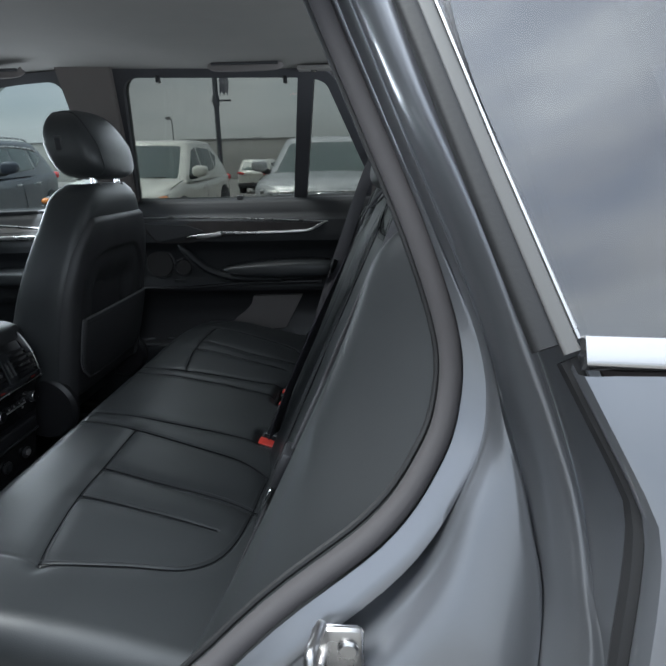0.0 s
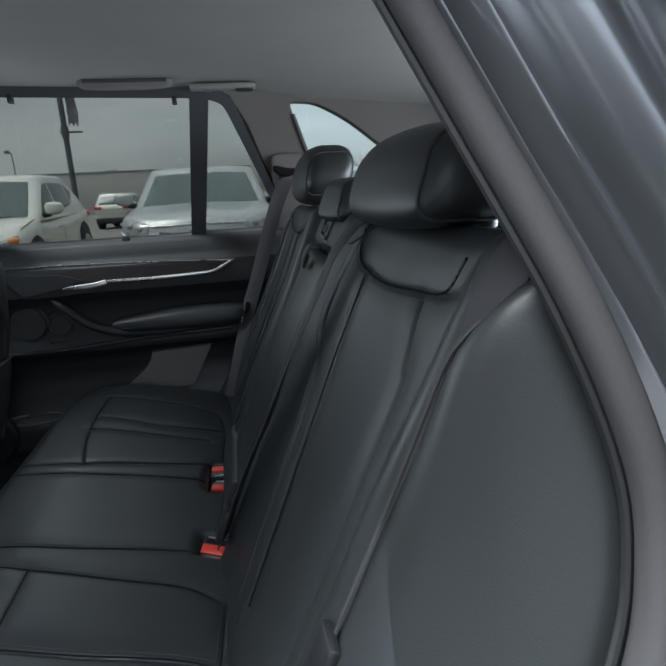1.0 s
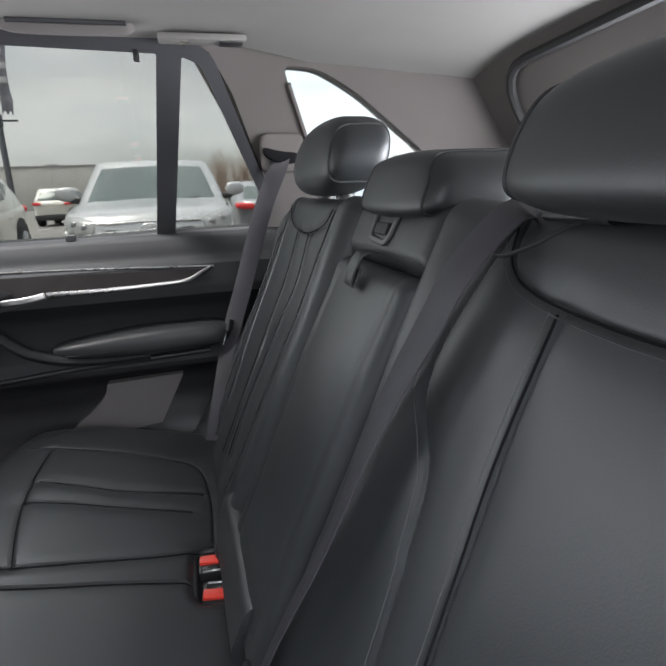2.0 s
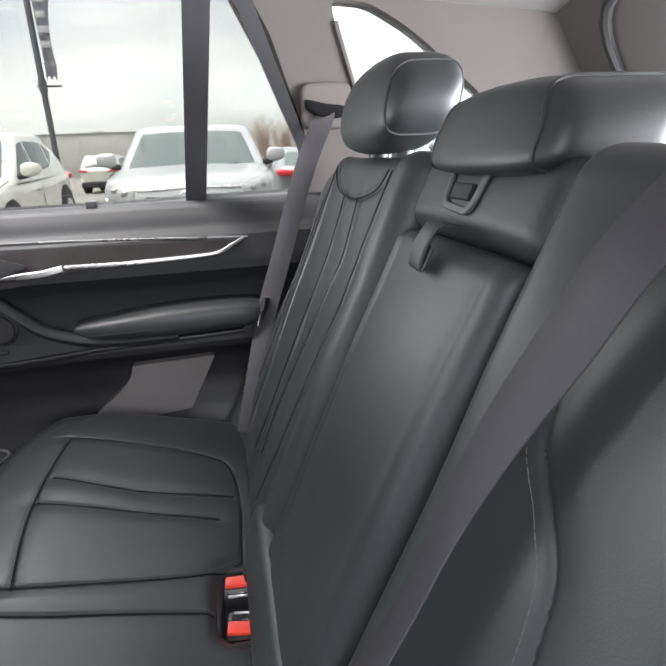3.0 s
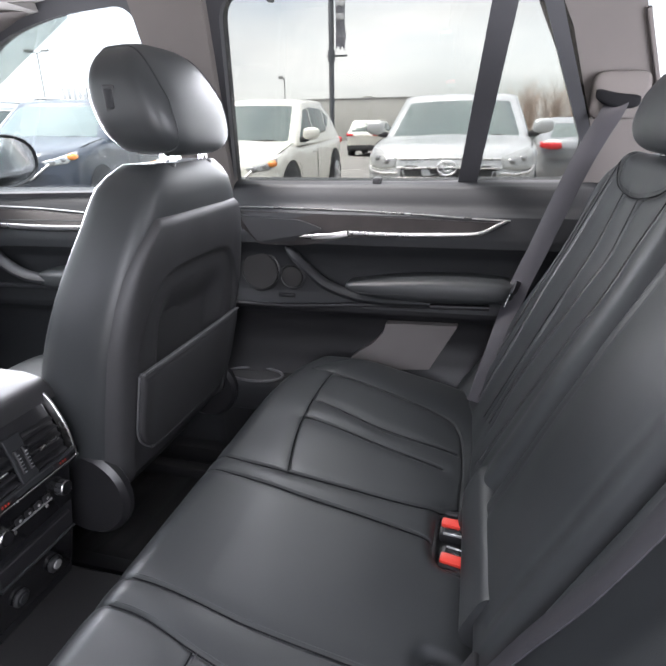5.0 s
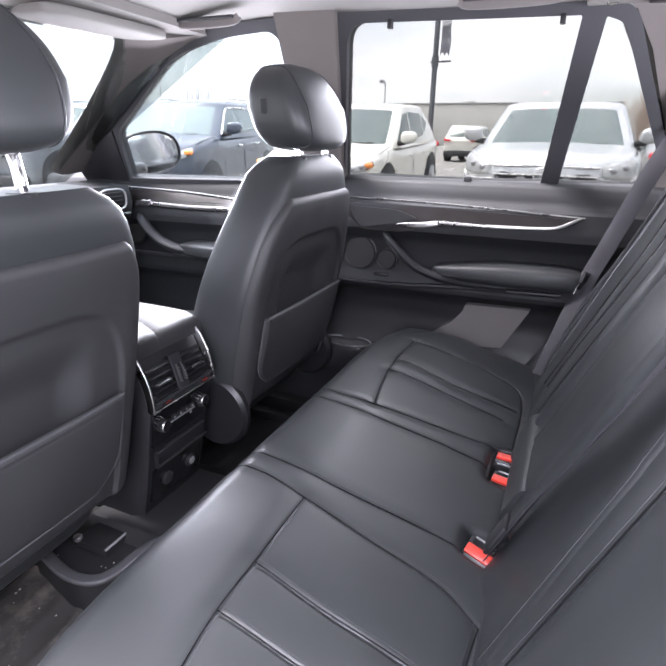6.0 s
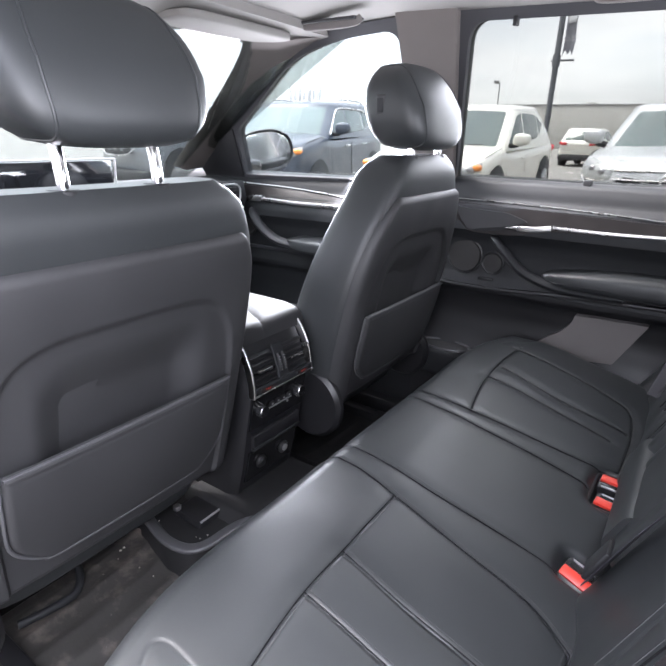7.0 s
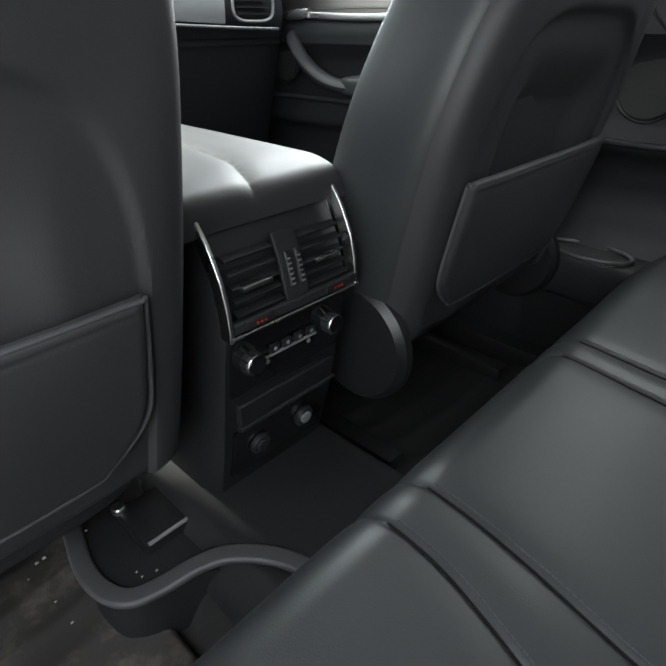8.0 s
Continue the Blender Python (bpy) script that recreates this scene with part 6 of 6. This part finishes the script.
    return loft([[P(cu + (u - cu) * f, cv + (v - cv) * f, h) for u, v in loop] for f, h in ((0.9, -thick), (1.0, -thick), (1.0, 0.0), (0.97, 0.003 + 0.2 * dome), (0.85, 0.004 + 0.6 * dome), (0.6, 0.004 + 0.9 * dome), (0.3, 0.004 + dome), (0.05, 0.004 + dome))])


def parked_car(name, at, turn, paint, label, L, W, H, hood, belt_z, ws, roof, clad=True, face="plain", rails=True, rise=0.10, group="parked cars"):
    """A parked car with its nose at the origin towards -y. hood: heights at the nose and at the windscreen; ws: y of the windscreen's foot and
    top; roof: y of the roof's rear edge and of the tail window's foot; rise: how far the windows' lower edge climbs to the rear."""
    at = (at[0], at[1], ground_z(at[1] + 1.0))
    M = Matrix.Translation(at) @ Matrix.Rotation(0.028 * (1 if abs(turn) < 90 else 0), 4, "X") @ Matrix.Rotation(radians(turn), 4, "Z")
    car = thing(name, at, label, "car", group)
    hw = W / 2

    def add(nm, bm, mat, parent=None, lab=""):
        bm.transform(M)
        return part(nm, bm, mat, parent or car, lab, 50)

    def bow(x, y):
        """How far the rounded ends draw back towards the sides."""
        a = min(1.2, abs(x) / hw) ** 2.6
        return 0.34 * a * max(0.0, 1 - y / 1.1) ** 1.5 - 0.26 * a * max(0.0, 1 - (L - y) / 0.9) ** 1.5

    h0, h1 = hood
    st = [(0.0, 0.80, h0 - 0.30, 0.40), (0.015, 0.86, h0 - 0.22, 0.31), (0.05, 0.91, h0 - 0.12, 0.26), (0.12, 0.945, h0 - 0.045, 0.23), (0.24, 0.965, h0, 0.22), (0.45, 0.985, h0 + 0.3 * (h1 - h0), 0.21), (0.75, 1.0, h0 + 0.62 * (h1 - h0), 0.21), (ws[0], 1.0, h1, 0.22),
          (ws[0] + 0.35, 0.995, belt_z, 0.22), (L * 0.52, 0.99, belt_z + 0.01, 0.22), (L * 0.78, 1.0, belt_z + 0.04, 0.23), (L - 0.45, 0.985, belt_z + 0.06, 0.26), (L - 0.16, 0.95, belt_z + 0.05, 0.30), (L - 0.05, 0.91, belt_z - 0.01, 0.33), (L, 0.84, belt_z - 0.14, 0.40)]
    rings = []
    for i, (y, w, zt, zb) in enumerate(st):
        w *= hw
        mid = (zt + zb) / 2
        half = [(0.84 * w, zb), (0.95 * w, zb + 0.05), (0.985 * w, zb + 0.16), (1.0 * w, mid - 0.04), (0.992 * w, mid + 0.10), (1.0 * w, zt - 0.17), (0.985 * w, zt - 0.09), (0.955 * w, zt - 0.04), (0.90 * w, zt - 0.006), (0.80 * w, zt + 0.012), (0.60 * w, zt + 0.022), (0.56 * w, zt + 0.016), (0.30 * w, zt + 0.030), (0.0, zt + 0.034)]
        rings.append([Vector((-x, y + bow(x, y), z)) for x, z in half] + [Vector((x, y + bow(x, y), z)) for x, z in half[-2::-1]])
    fine = []
    for col in zip(*rings):
        fine.append(spline([tuple(p) for p in col], 3))
    add("body", loft([list(c) for c in zip(*fine)]), paint)

    def nose(x, z, lift=0.0):
        """The front's surface."""
        y = float(np.interp(z, (h0 - 0.30, h0 - 0.20, h0 - 0.10, h0 - 0.03, h0 + 0.03), (0.0, 0.017, 0.06, 0.13, 0.25))) if z > h0 - 0.30 else 0.05 * min(1.0, max(0.0, 0.36 - z) / 0.1)
        return Vector((x, y + bow(x, y) - lift, z))

    # cabin: level rings, rounded into the roof
    zc, ze = h1 - 0.06, H - 0.10

    def lev(k):
        return hw * (0.95 - 0.15 * k ** 1.2), ws[0] + (ws[1] - ws[0]) * k, roof[1] + (roof[0] - roof[1]) * k ** 1.3, zc + (ze - zc) * k

    def ring(k, inset, z):
        w, y0, y1, _ = lev(k)
        w, y0, y1 = w - inset, y0 + 1.6 * inset, y1 - 1.3 * inset
        half = [(0.0, y0 - 0.13), (0.3, y0 - 0.12), (0.6, y0 - 0.08), (0.82, y0 - 0.015), (0.92, y0 + 0.05), (0.98, y0 + 0.16), (1.0, y0 + 0.32), (1.01, (y0 + y1) / 2), (1.0, y1 - 0.40), (0.97, y1 - 0.16), (0.90, y1 - 0.05), (0.78, y1), (0.4, y1 + 0.03), (0.0, y1 + 0.04)]
        return [Vector((x * w, y, z)) for x, y in half] + [Vector((-x * w, y, z)) for x, y in half[-2:0:-1]]

    cab = [ring(k, 0.0, lev(k)[3]) for k in (0, 0.2, 0.4, 0.6, 0.8, 1.0)]
    cab += [ring(1.0, i, ze + (H - ze) * q) for i, q in ((0.012, 0.30), (0.04, 0.55), (0.09, 0.74), (0.17, 0.87), (0.32, 0.96), (0.55, 1.0))]
    add("cabin", loft(cab), paint)

    def on_front_glass(u, k, lift):
        w, y0, _, z = lev(k)
        y = float(np.interp(abs(u), (0, 0.3, 0.6, 0.82, 0.92), (-0.13, -0.12, -0.08, -0.015, 0.05)))
        return Vector((u * w, y0 + y - lift, z + 0.4 * lift))

    def on_rear_glass(u, k, lift):
        w, _, y1, z = lev(k)
        return Vector((u * w, y1 + 0.04 - 0.05 * u * u + lift, z))

    wind = add("windscreen", patch(on_front_glass, [(-0.86, 0.12), (-0.45, 0.09), (0.0, 0.08), (0.45, 0.09), (0.86, 0.12), (0.83, 0.97), (0.4, 1.0), (0.0, 1.01), (-0.4, 1.0), (-0.83, 0.97)], 0.03, 0.006, 0.12), CAR_GLASS)
    for a, b in ((-0.72, -0.05), (0.02, 0.66)):
        add("wiper", tube([on_front_glass(a, 0.10, 0.03), on_front_glass((a + b) / 2, 0.125, 0.03), on_front_glass(b, 0.14, 0.025)], 0.010, 6), TYRE, wind)
    add("rear_window", patch(on_rear_glass, [(-0.78, 0.18), (0.78, 0.18), (0.74, 0.92), (-0.74, 0.92)], 0.03, 0.004, 0.2), CAR_GLASS)
    yb, yc = L * 0.505, L * 0.70
    for s in (1, -1):
        def on_side(y, k, lift, s=s):
            w, y0, y1, z = lev(k)
            f = float(np.interp(y, (y0 + 0.05, y0 + 0.16, y0 + 0.32, (y0 + y1) / 2, y1 - 0.40, y1 - 0.16, y1 - 0.05), (0.92, 0.98, 1.0, 1.01, 1.0, 0.97, 0.90)))
            return Vector((s * (w * f + lift), y, z))

        ya, yt = lev(0.14)[1], lev(0.93)[1]
        yr = lev(0.75)[2]
        k0 = 0.13
        for line in ([(ya + 0.22, k0), (yb, k0 + 0.3 * rise), (yb, 0.94), (yt + 0.36, 0.93), (yt + 0.12, 0.86)],
                     [(yb + 0.05, k0 + 0.3 * rise), (yc, k0 + rise), (yc - 0.02, 0.90), (yb + 0.05, 0.94)],
                     [(yc + 0.05, k0 + 1.3 * rise), (yr - 0.32, k0 + 0.30 + 1.6 * rise), (yr - 0.55, 0.80), (yc + 0.03, 0.89)]):
            add("side_window", patch(on_side, line if s > 0 else line[::-1], 0.02, 0.003, 0.14), CAR_GLASS)
        if rails:
            add("window_trim", tube(spline([tuple(on_side(y, k, 0.014)) for y, k in ((ya + 0.17, 0.13), ((ya + yt) / 2 + 0.13, 0.52), (yt + 0.12, 0.90), (yt + 0.40, 0.965), (yb, 0.975), (yc, 0.93), (yr - 0.45, 0.84))], 4), 0.014, 6), CHROME)
        mr = add("door_mirror", superball((s * (hw * 0.95 + 0.15), ws[0] + 0.42, h1 + 0.10), (0.25, 0.14, 0.18), 0.7, 0.7, 24, 14, lambda p, s=s: Vector((p.x, p.y + 0.25 * s * p.x, p.z * (1 - 0.12 * s * p.x) + 0.08 * s * p.x))), paint)
        add("mirror_glass", superball((s * (hw * 0.95 + 0.155), ws[0] + 0.482, h1 + 0.10), (0.20, 0.03, 0.14), 0.5, 0.6, 16, 8), CAR_GLASS, mr)
        add("mirror_foot", superball((s * (hw * 0.95 + 0.03), ws[0] + 0.40, h1 + 0.015), (0.19, 0.08, 0.075), 0.7, 0.7, 14, 8, lambda p, s=s: Vector((p.x, p.y, p.z + 0.25 * s * p.x))), TYRE, mr)
        for y in (L * 0.475, L * 0.665):
            add("door_handle", superball((s * hw * 0.998, y, belt_z - 0.13), (0.045, 0.20, 0.032), 0.6, 0.6, 14, 8), CHROME if paint is NAVY_PAINT else paint)
        for y in (ws[0] + 0.22, L * 0.515, L * 0.715):
            add("door_gap", tube([Vector((s * hw * a, y, z)) for a, z in ((0.985, 0.36), (1.0, 0.50), (0.990, belt_z / 2 + 0.21), (0.985, belt_z - 0.09))], 0.004, 5, (0, 1, 0)), TYRE)
        add("hood_gap", tube([Vector((s * 0.93 * hw * f, y + bow(0.93 * hw * f, y), z)) for f, y, z in ((0.55, 0.14, h0 - 0.018), (0.78, 0.19, h0 - 0.015), (0.95, 0.32, h0 - 0.01), (1.0, 0.62, h0 + 0.5 * (h1 - h0) - 0.012), (1.0, ws[0], h1 - 0.016))], 0.006, 5), TYRE)
        for y in (0.92, L - 0.98):
            arch = add("arch_trim" if clad else "arch", disc((s * (hw * 0.80), y, 0.38), (s, 0, 0), 0.455 if clad else 0.41, hw * 0.208, 40, 0.012), TYRE)
            wh = add("wheel", disc((s * (hw * 0.755), y, 0.36), (s, 0, 0), 0.36, hw * 0.275, 36, 0.03), TYRE)
            add("rim", disc((s * (hw * 0.755), y, 0.36), (s, 0, 0), 0.245, hw * 0.285, 28, 0.01), GREY_PAINT, wh)
            for k in range(5):
                a2 = 2 * math.pi * k / 5
                add("spoke", tube([Vector((s * (hw * 1.04), y + q * math.cos(a2), 0.36 + q * math.sin(a2))) for q in (0.05, 0.22)], 0.022, 6, (s, 0, 0)), SILVER_PLASTIC, wh)
        # lamps
        if face == "wide":
            line = [(0.55, h0 - 0.075), (0.70, h0 - 0.040), (0.86, h0 + 0.005), (0.925, h0 - 0.06), (0.915, h0 - 0.20), (0.78, h0 - 0.235), (0.60, h0 - 0.205)]
        else:
            line = [(0.56, h0 - 0.12), (0.74, h0 - 0.075), (0.93, h0 - 0.015), (0.945, h0 - 0.07), (0.86, h0 - 0.155), (0.64, h0 - 0.18)]
        line = [(s * x * hw, z) for x, z in (line[::-1] if s > 0 else line)]
        lamp = add("headlamp", patch(nose, line, 0.05, 0.022, 0.2), LAMP_CLEAR, lab="clear headlamp")
        for x, z, r in ((0.68, h0 - 0.135, 0.050), (0.80, h0 - 0.105, 0.045)):
            add("lamp_lens", superball(tuple(nose(s * x * hw, z, 0.012)), (2 * r, 0.05, 1.5 * r), 1.0, 1.0, 14, 8), LAMP_DARK, lamp)
        if face == "wide":
            add("lamp_strip", tube([nose(s * x * hw, z, 0.012) for x, z in ((0.56, h0 - 0.245), (0.75, h0 - 0.262), (0.88, h0 - 0.240), (0.93, h0 - 0.18))], 0.014, 6), CHROME, lamp)
        else:
            add("indicator", superball(tuple(nose(s * 0.905 * hw, h0 - 0.075, 0.010)), (0.13, 0.13, 0.085), 0.8, 0.8, 16, 10), LAMP_AMBER, lamp)
        add("tail_lamp", superball((s * hw * 0.74, L - 0.115, belt_z - 0.06), (0.40, 0.20, 0.145), 0.6, 0.5, 24, 12, lambda p, s=s: Vector((p.x, p.y - 0.55 * s * p.x, p.z + 0.18 * s * p.x))), LAMP_RED, lab="red tail lamp")
    if clad:
        add("bumper_trim", superball((0, 0.14, 0.31), (hw * 1.84, 0.36, 0.22), 0.4, 0.45, 30, 10), TYRE)
        add("bumper_trim", superball((0, L - 0.15, 0.40), (hw * 1.84, 0.36, 0.28), 0.4, 0.45, 30, 10), TYRE)
    gx = 0.545 if face == "wide" else 0.52
    gr = add("grille", patch(nose, [(-gx * hw, h0 - 0.085), (0, h0 - 0.060), (gx * hw, h0 - 0.085), (gx * hw * 0.97, h0 - 0.32), (0, h0 - 0.345), (-gx * hw * 0.97, h0 - 0.32)][::-1], 0.04, 0.0, 0.25), TYRE)
    if face == "wide":
        for z, r in ((h0 - 0.092, 0.016), (h0 - 0.185, 0.022), (h0 - 0.285, 0.022)):
            add("grille_bar", sweep([nose(x * hw, z - 0.02 * abs(x), 0.015) for x in np.linspace(-0.56, 0.56, 13)], [(0.012 * math.cos(a), r * math.sin(a)) for a in np.linspace(0, 2 * math.pi, 10, endpoint=False)], (0, 1, 0)), CHROME, gr)
        for cz, rx, rz, r in ((h0 - 0.185, 0.098, 0.072, 0.011), (h0 - 0.170, 0.040, 0.055, 0.008), (h0 - 0.155, 0.070, 0.026, 0.008)):
            add("badge", sweep([nose(0, h0 - 0.18, 0.045) + Vector((rx * math.cos(a), 0, cz - h0 + 0.18 + rz * math.sin(a))) for a in np.linspace(0, 2 * math.pi, 29)], circle(r, 8), (0, 1, 0)), CHROME_BRIGHT, gr)
        add("lower_intake", superball((0, 0.04, 0.42), (hw * 1.2, 0.16, 0.14), 0.35, 0.35, 24, 10), TYRE)
    else:
        add("grille_frame", tube(spline([tuple(nose(x * hw, z, 0.015)) for x, z in ((-0.66, h0 - 0.15), (-0.53, h0 - 0.26), (-0.36, h0 - 0.345), (0.0, h0 - 0.365), (0.36, h0 - 0.345), (0.53, h0 - 0.26), (0.66, h0 - 0.15))], 4), 0.014, 8, (0, 1, 0)), CHROME, gr)
        add("badge", superball(tuple(nose(0, h0 - 0.19, 0.02)), (0.15, 0.03, 0.12), 0.9, 0.9, 18, 8), CHROME, gr)
    for x in (-1, 1) if rails else ():
        add("roof_rail", tube(spline([(x * hw * 0.68, ws[1] + 0.35, H - 0.045), (x * hw * 0.68, ws[1] + 0.5, H + 0.02), (x * hw * 0.67, (ws[1] + roof[0]) / 2, H + 0.03), (x * hw * 0.66, roof[0] - 0.3, H + 0.015), (x * hw * 0.66, roof[0] - 0.15, H - 0.05)], 4), 0.016, 8), CHROME if paint is NAVY_PAINT else paint)
    return car


parked_car("parked_suv", (-3.50, 6.0, 0), 2, WHITE_PAINT, "white compact suv with grey window glass parked nose towards us", 4.70, 1.86, 1.66, (0.90, 1.05), 0.99, (1.20, 2.10), (3.75, 4.50), rails=False, rise=0.14)
parked_car("parked_suv", (-0.37, 5.5, 0), 0, SILVER_PAINT, "silver suv with a chrome barred grille parked nose towards us", 4.85, 1.93, 1.65, (1.05, 1.13), 1.05, (1.15, 2.0), (3.95, 4.7), False, face="wide", rails=False)
parked_car("parked_suv", (-5.80, 5.00, 0), 14, NAVY_PAINT, "dark blue suv with black wheel arches and roof rails", 4.7, 1.88, 1.70, (1.05, 1.17), 1.12, (1.25, 2.0), (4.0, 4.5))
parked_car("parked_suv", (-10.2, 6.0, 0), -1, GREY_PAINT, "grey suv with roof rails in the parked row", 4.7, 1.88, 1.72, (1.05, 1.19), 1.12, (1.25, 2.0), (4.0, 4.5))
parked_car("parked_suv", (-5.55, 31.6, 0), 177, WHITE_PAINT, "white suv far off with its tail towards us", 4.6, 1.86, 1.70, (1.0, 1.13), 1.08, (1.25, 2.05), (4.1, 4.45))
parked_car("parked_sedan", (1.93, 15.8, 0), 180, GREY_PAINT, "silver grey saloon with red tail lamps seen from behind", 4.8, 1.84, 1.46, (0.90, 1.00), 0.98, (1.45, 2.2), (3.6, 4.35), False, rails=False)
parked_car("parked_suv", (3.05, 8.4, 0), 0, GREY_PAINT, "grey suv further along the parked row", 4.7, 1.88, 1.68, (1.05, 1.19), 1.12, (1.25, 2.0), (4.0, 4.5))

# banner pole
# pole and banner colours are lifted to carry the haze
POLE = material("hazed_pole_paint", (0.075, 0.080, 0.090), 0.5, var=0.2)
BANNER = material("hazed_banner_cloth", (0.17, 0.17, 0.195), 0.8, grain=(60, 0), bump=0.2, var=0.3)
BANNER_PALE = material("pale_banner_print", (0.40, 0.40, 0.41), 0.8, var=0.2)
pole = thing("banner_pole", (-3.15, 11.2, 0.28), "black steel lamp pole with a torn dark banner", "pole")
part("shaft", rod((-3.15, 11.2, 0), (-3.15, 11.2, 7.5), 0.055, 16), POLE, pole)
part("bracket", rod((-3.25, 11.2, 2.82), (-2.82, 11.2, 2.82), 0.020, 10), POLE, pole)
part("collar", rod((-3.15, 11.2, 2.72), (-3.15, 11.2, 2.92), 0.075, 16), POLE, pole)
bn = part("banner", sheet(lambda u, v: Vector((-3.06 + (0.25 - 0.05 * math.sin(5 * v)) * u * (0.75 + 0.25 * min(1, v * 8)), 11.2 + 0.05 * math.sin(6 * v + 3 * u), 2.90 + 0.10 * abs(math.sin(u * 7)) * (1 - min(1, v * 6)) + 2.0 * v)), 10, 30, (0, 0.004, 0)), BANNER, pole, "torn dark banner with pale print")
txt = bpy.data.curves.new("banner_text", "FONT")
txt.body, txt.size, txt.extrude = "CLES", 0.11, 0.002
txt.materials.append(BANNER_PALE)
tx = new("banner_text", txt)
tx.matrix_world = Matrix.Translation((-3.05, 11.12, 3.15)) @ Euler((radians(90), 0, 0)).to_matrix().to_4x4()
tx.parent = bn
for k in range(5):
    part("print_bar", box((-3.03, 11.125, 3.45 + 0.24 * k), (-2.87 + 0.03 * (k % 2), 11.13, 3.56 + 0.24 * k), 0.004), BANNER_PALE, bn)

LAMP_STEEL = material("grey_lamp_steel", (0.26, 0.26, 0.26), 0.6, var=0.2)


def street_lamp(x, y, h, heads):
    lp = thing("street_lamp", (x, y, 0), "dark steel car park lamp post", "street lamp", "street lamps")
    part("post", rod((x, y, 0), (x, y, h), 0.055, 12), LAMP_STEEL, lp)
    for s in heads:
        arm = part("arm", rod((x, y, h - 0.1), (x + s * 0.7, y, h + 0.05), 0.05, 8), LAMP_STEEL, lp)
        part("lamp_head", box((x + s * 0.5, y - 0.2, h), (x + s * 1.1, y + 0.2, h + 0.16), 0.05), LAMP_STEEL, arm)


street_lamp(-17.9, 50.0, 5.85, (-0.4,))
street_lamp(-35.5, 40.2, 7.6, (-1, 1))
# low building
WALL = material("grey_panel_wall", (0.40, 0.395, 0.37), 0.85, grain=(3, 0), bump=0.1, var=0.12, scale=0.15)
bld = thing("building", (-18, 75, 0), "long low grey industrial building behind the car park", "building")
part("wall", box((-45, 70, 0), (2.5, 95, 5.0), 0.05), WALL, bld)
part("roof_edge", box((-45.1, 69.9, 5.0), (2.6, 95, 5.15), 0.02), LAMP_STEEL, bld)
part("roof_unit", box((-15.2, 72, 5.15), (-14.0, 73.5, 5.45), 0.05), WALL, bld)
# lattice sign far off
sg = thing("rooftop_sign", (-47.5, 60, 0), "far lattice sign frame on posts", "sign")
for x in (-50, -48.3, -46.6, -45):
    part("post", rod((x, 60, 0), (x, 60, 7.0), 0.06, 8), LAMP_STEEL, sg)
for z in (5.0, 5.7, 6.4):
    part("beam", rod((-50.2, 60, z), (-44.8, 60, z), 0.05, 8), LAMP_STEEL, sg)
for k in range(7):
    part("panel", box((-50 + 0.75 * k, 59.85, 5.2 + 0.1 * (k % 2)), (-49.55 + 0.75 * k, 59.9, 6.2 + 0.3 * (k % 3) / 2), 0.02), BANNER_PALE, sg)

# bare trees along the edge
# brown lightened so the far twigs look hazy
BARK = material("hazed_twigs", (0.34, 0.27, 0.22), 0.9, var=0.3)
rng = random.Random(5)


def twig_tree(x, y, h, seed):
    r = random.Random(seed)
    tr = thing("bare_tree", (x, y, 0), "leafless brown tree at the edge of the car park", "tree", "bare trees")
    trunk = part("trunk", tube(spline([(x, y, 0), (x + 0.1, y, h * 0.2), (x - 0.05, y, h * 0.45), (x + 0.1, y, h * 0.8)], 3), 0.13, 7, (0, 1, 0), [1 - 0.085 * i for i in range(10)]), BARK, tr)
    bm = bmesh.new()
    parts = []
    for k in range(75):
        a, z = r.uniform(0, 2 * math.pi), h * r.uniform(0.08, 0.7)
        ln = h * r.uniform(0.25, 0.6)
        p = Vector((x, y, z))
        d = Vector((math.cos(a) * r.uniform(0.3, 0.8), math.sin(a) * 0.5, r.uniform(0.5, 1.0))).normalized()
        pts = [p]
        for q in range(4):
            d = (d + Vector((r.uniform(-0.25, 0.25), r.uniform(-0.2, 0.2), 0.12))).normalized()
            pts.append(pts[-1] + d * ln / 4)
        parts.append(tube(pts, 0.022, 4, (0.1, 1, 0.2), [1, 0.8, 0.6, 0.4, 0.2]))
        for q in range(5):
            s0 = pts[r.randint(1, 4)]
            e = (d + Vector((r.uniform(-0.8, 0.8), r.uniform(-0.4, 0.4), r.uniform(-0.1, 0.6)))).normalized()
            parts.append(tube([s0, s0 + e * ln * 0.22, s0 + e * ln * 0.4 + Vector((0, 0, 0.1))], 0.011, 3, (0.1, 1, 0.2), [1, 0.7, 0.3]))
    part("twigs", join(*parts), BARK, tr)
    return tr


kinds = [twig_tree(6 + 3.1 * i, 82 + 2 * (i % 2), 5.6 + 0.5 * i, 20 + i) for i in range(3)]
for i in range(26):
    x, y = 3.5 + 1.5 * i + rng.uniform(-0.6, 0.6), 84 + rng.uniform(-3, 3)
    src = kinds[i % 3]
    copy_thing(src, Matrix.Translation((x, y, 0)) @ Matrix.Rotation(rng.uniform(0, 6), 4, "Z"))
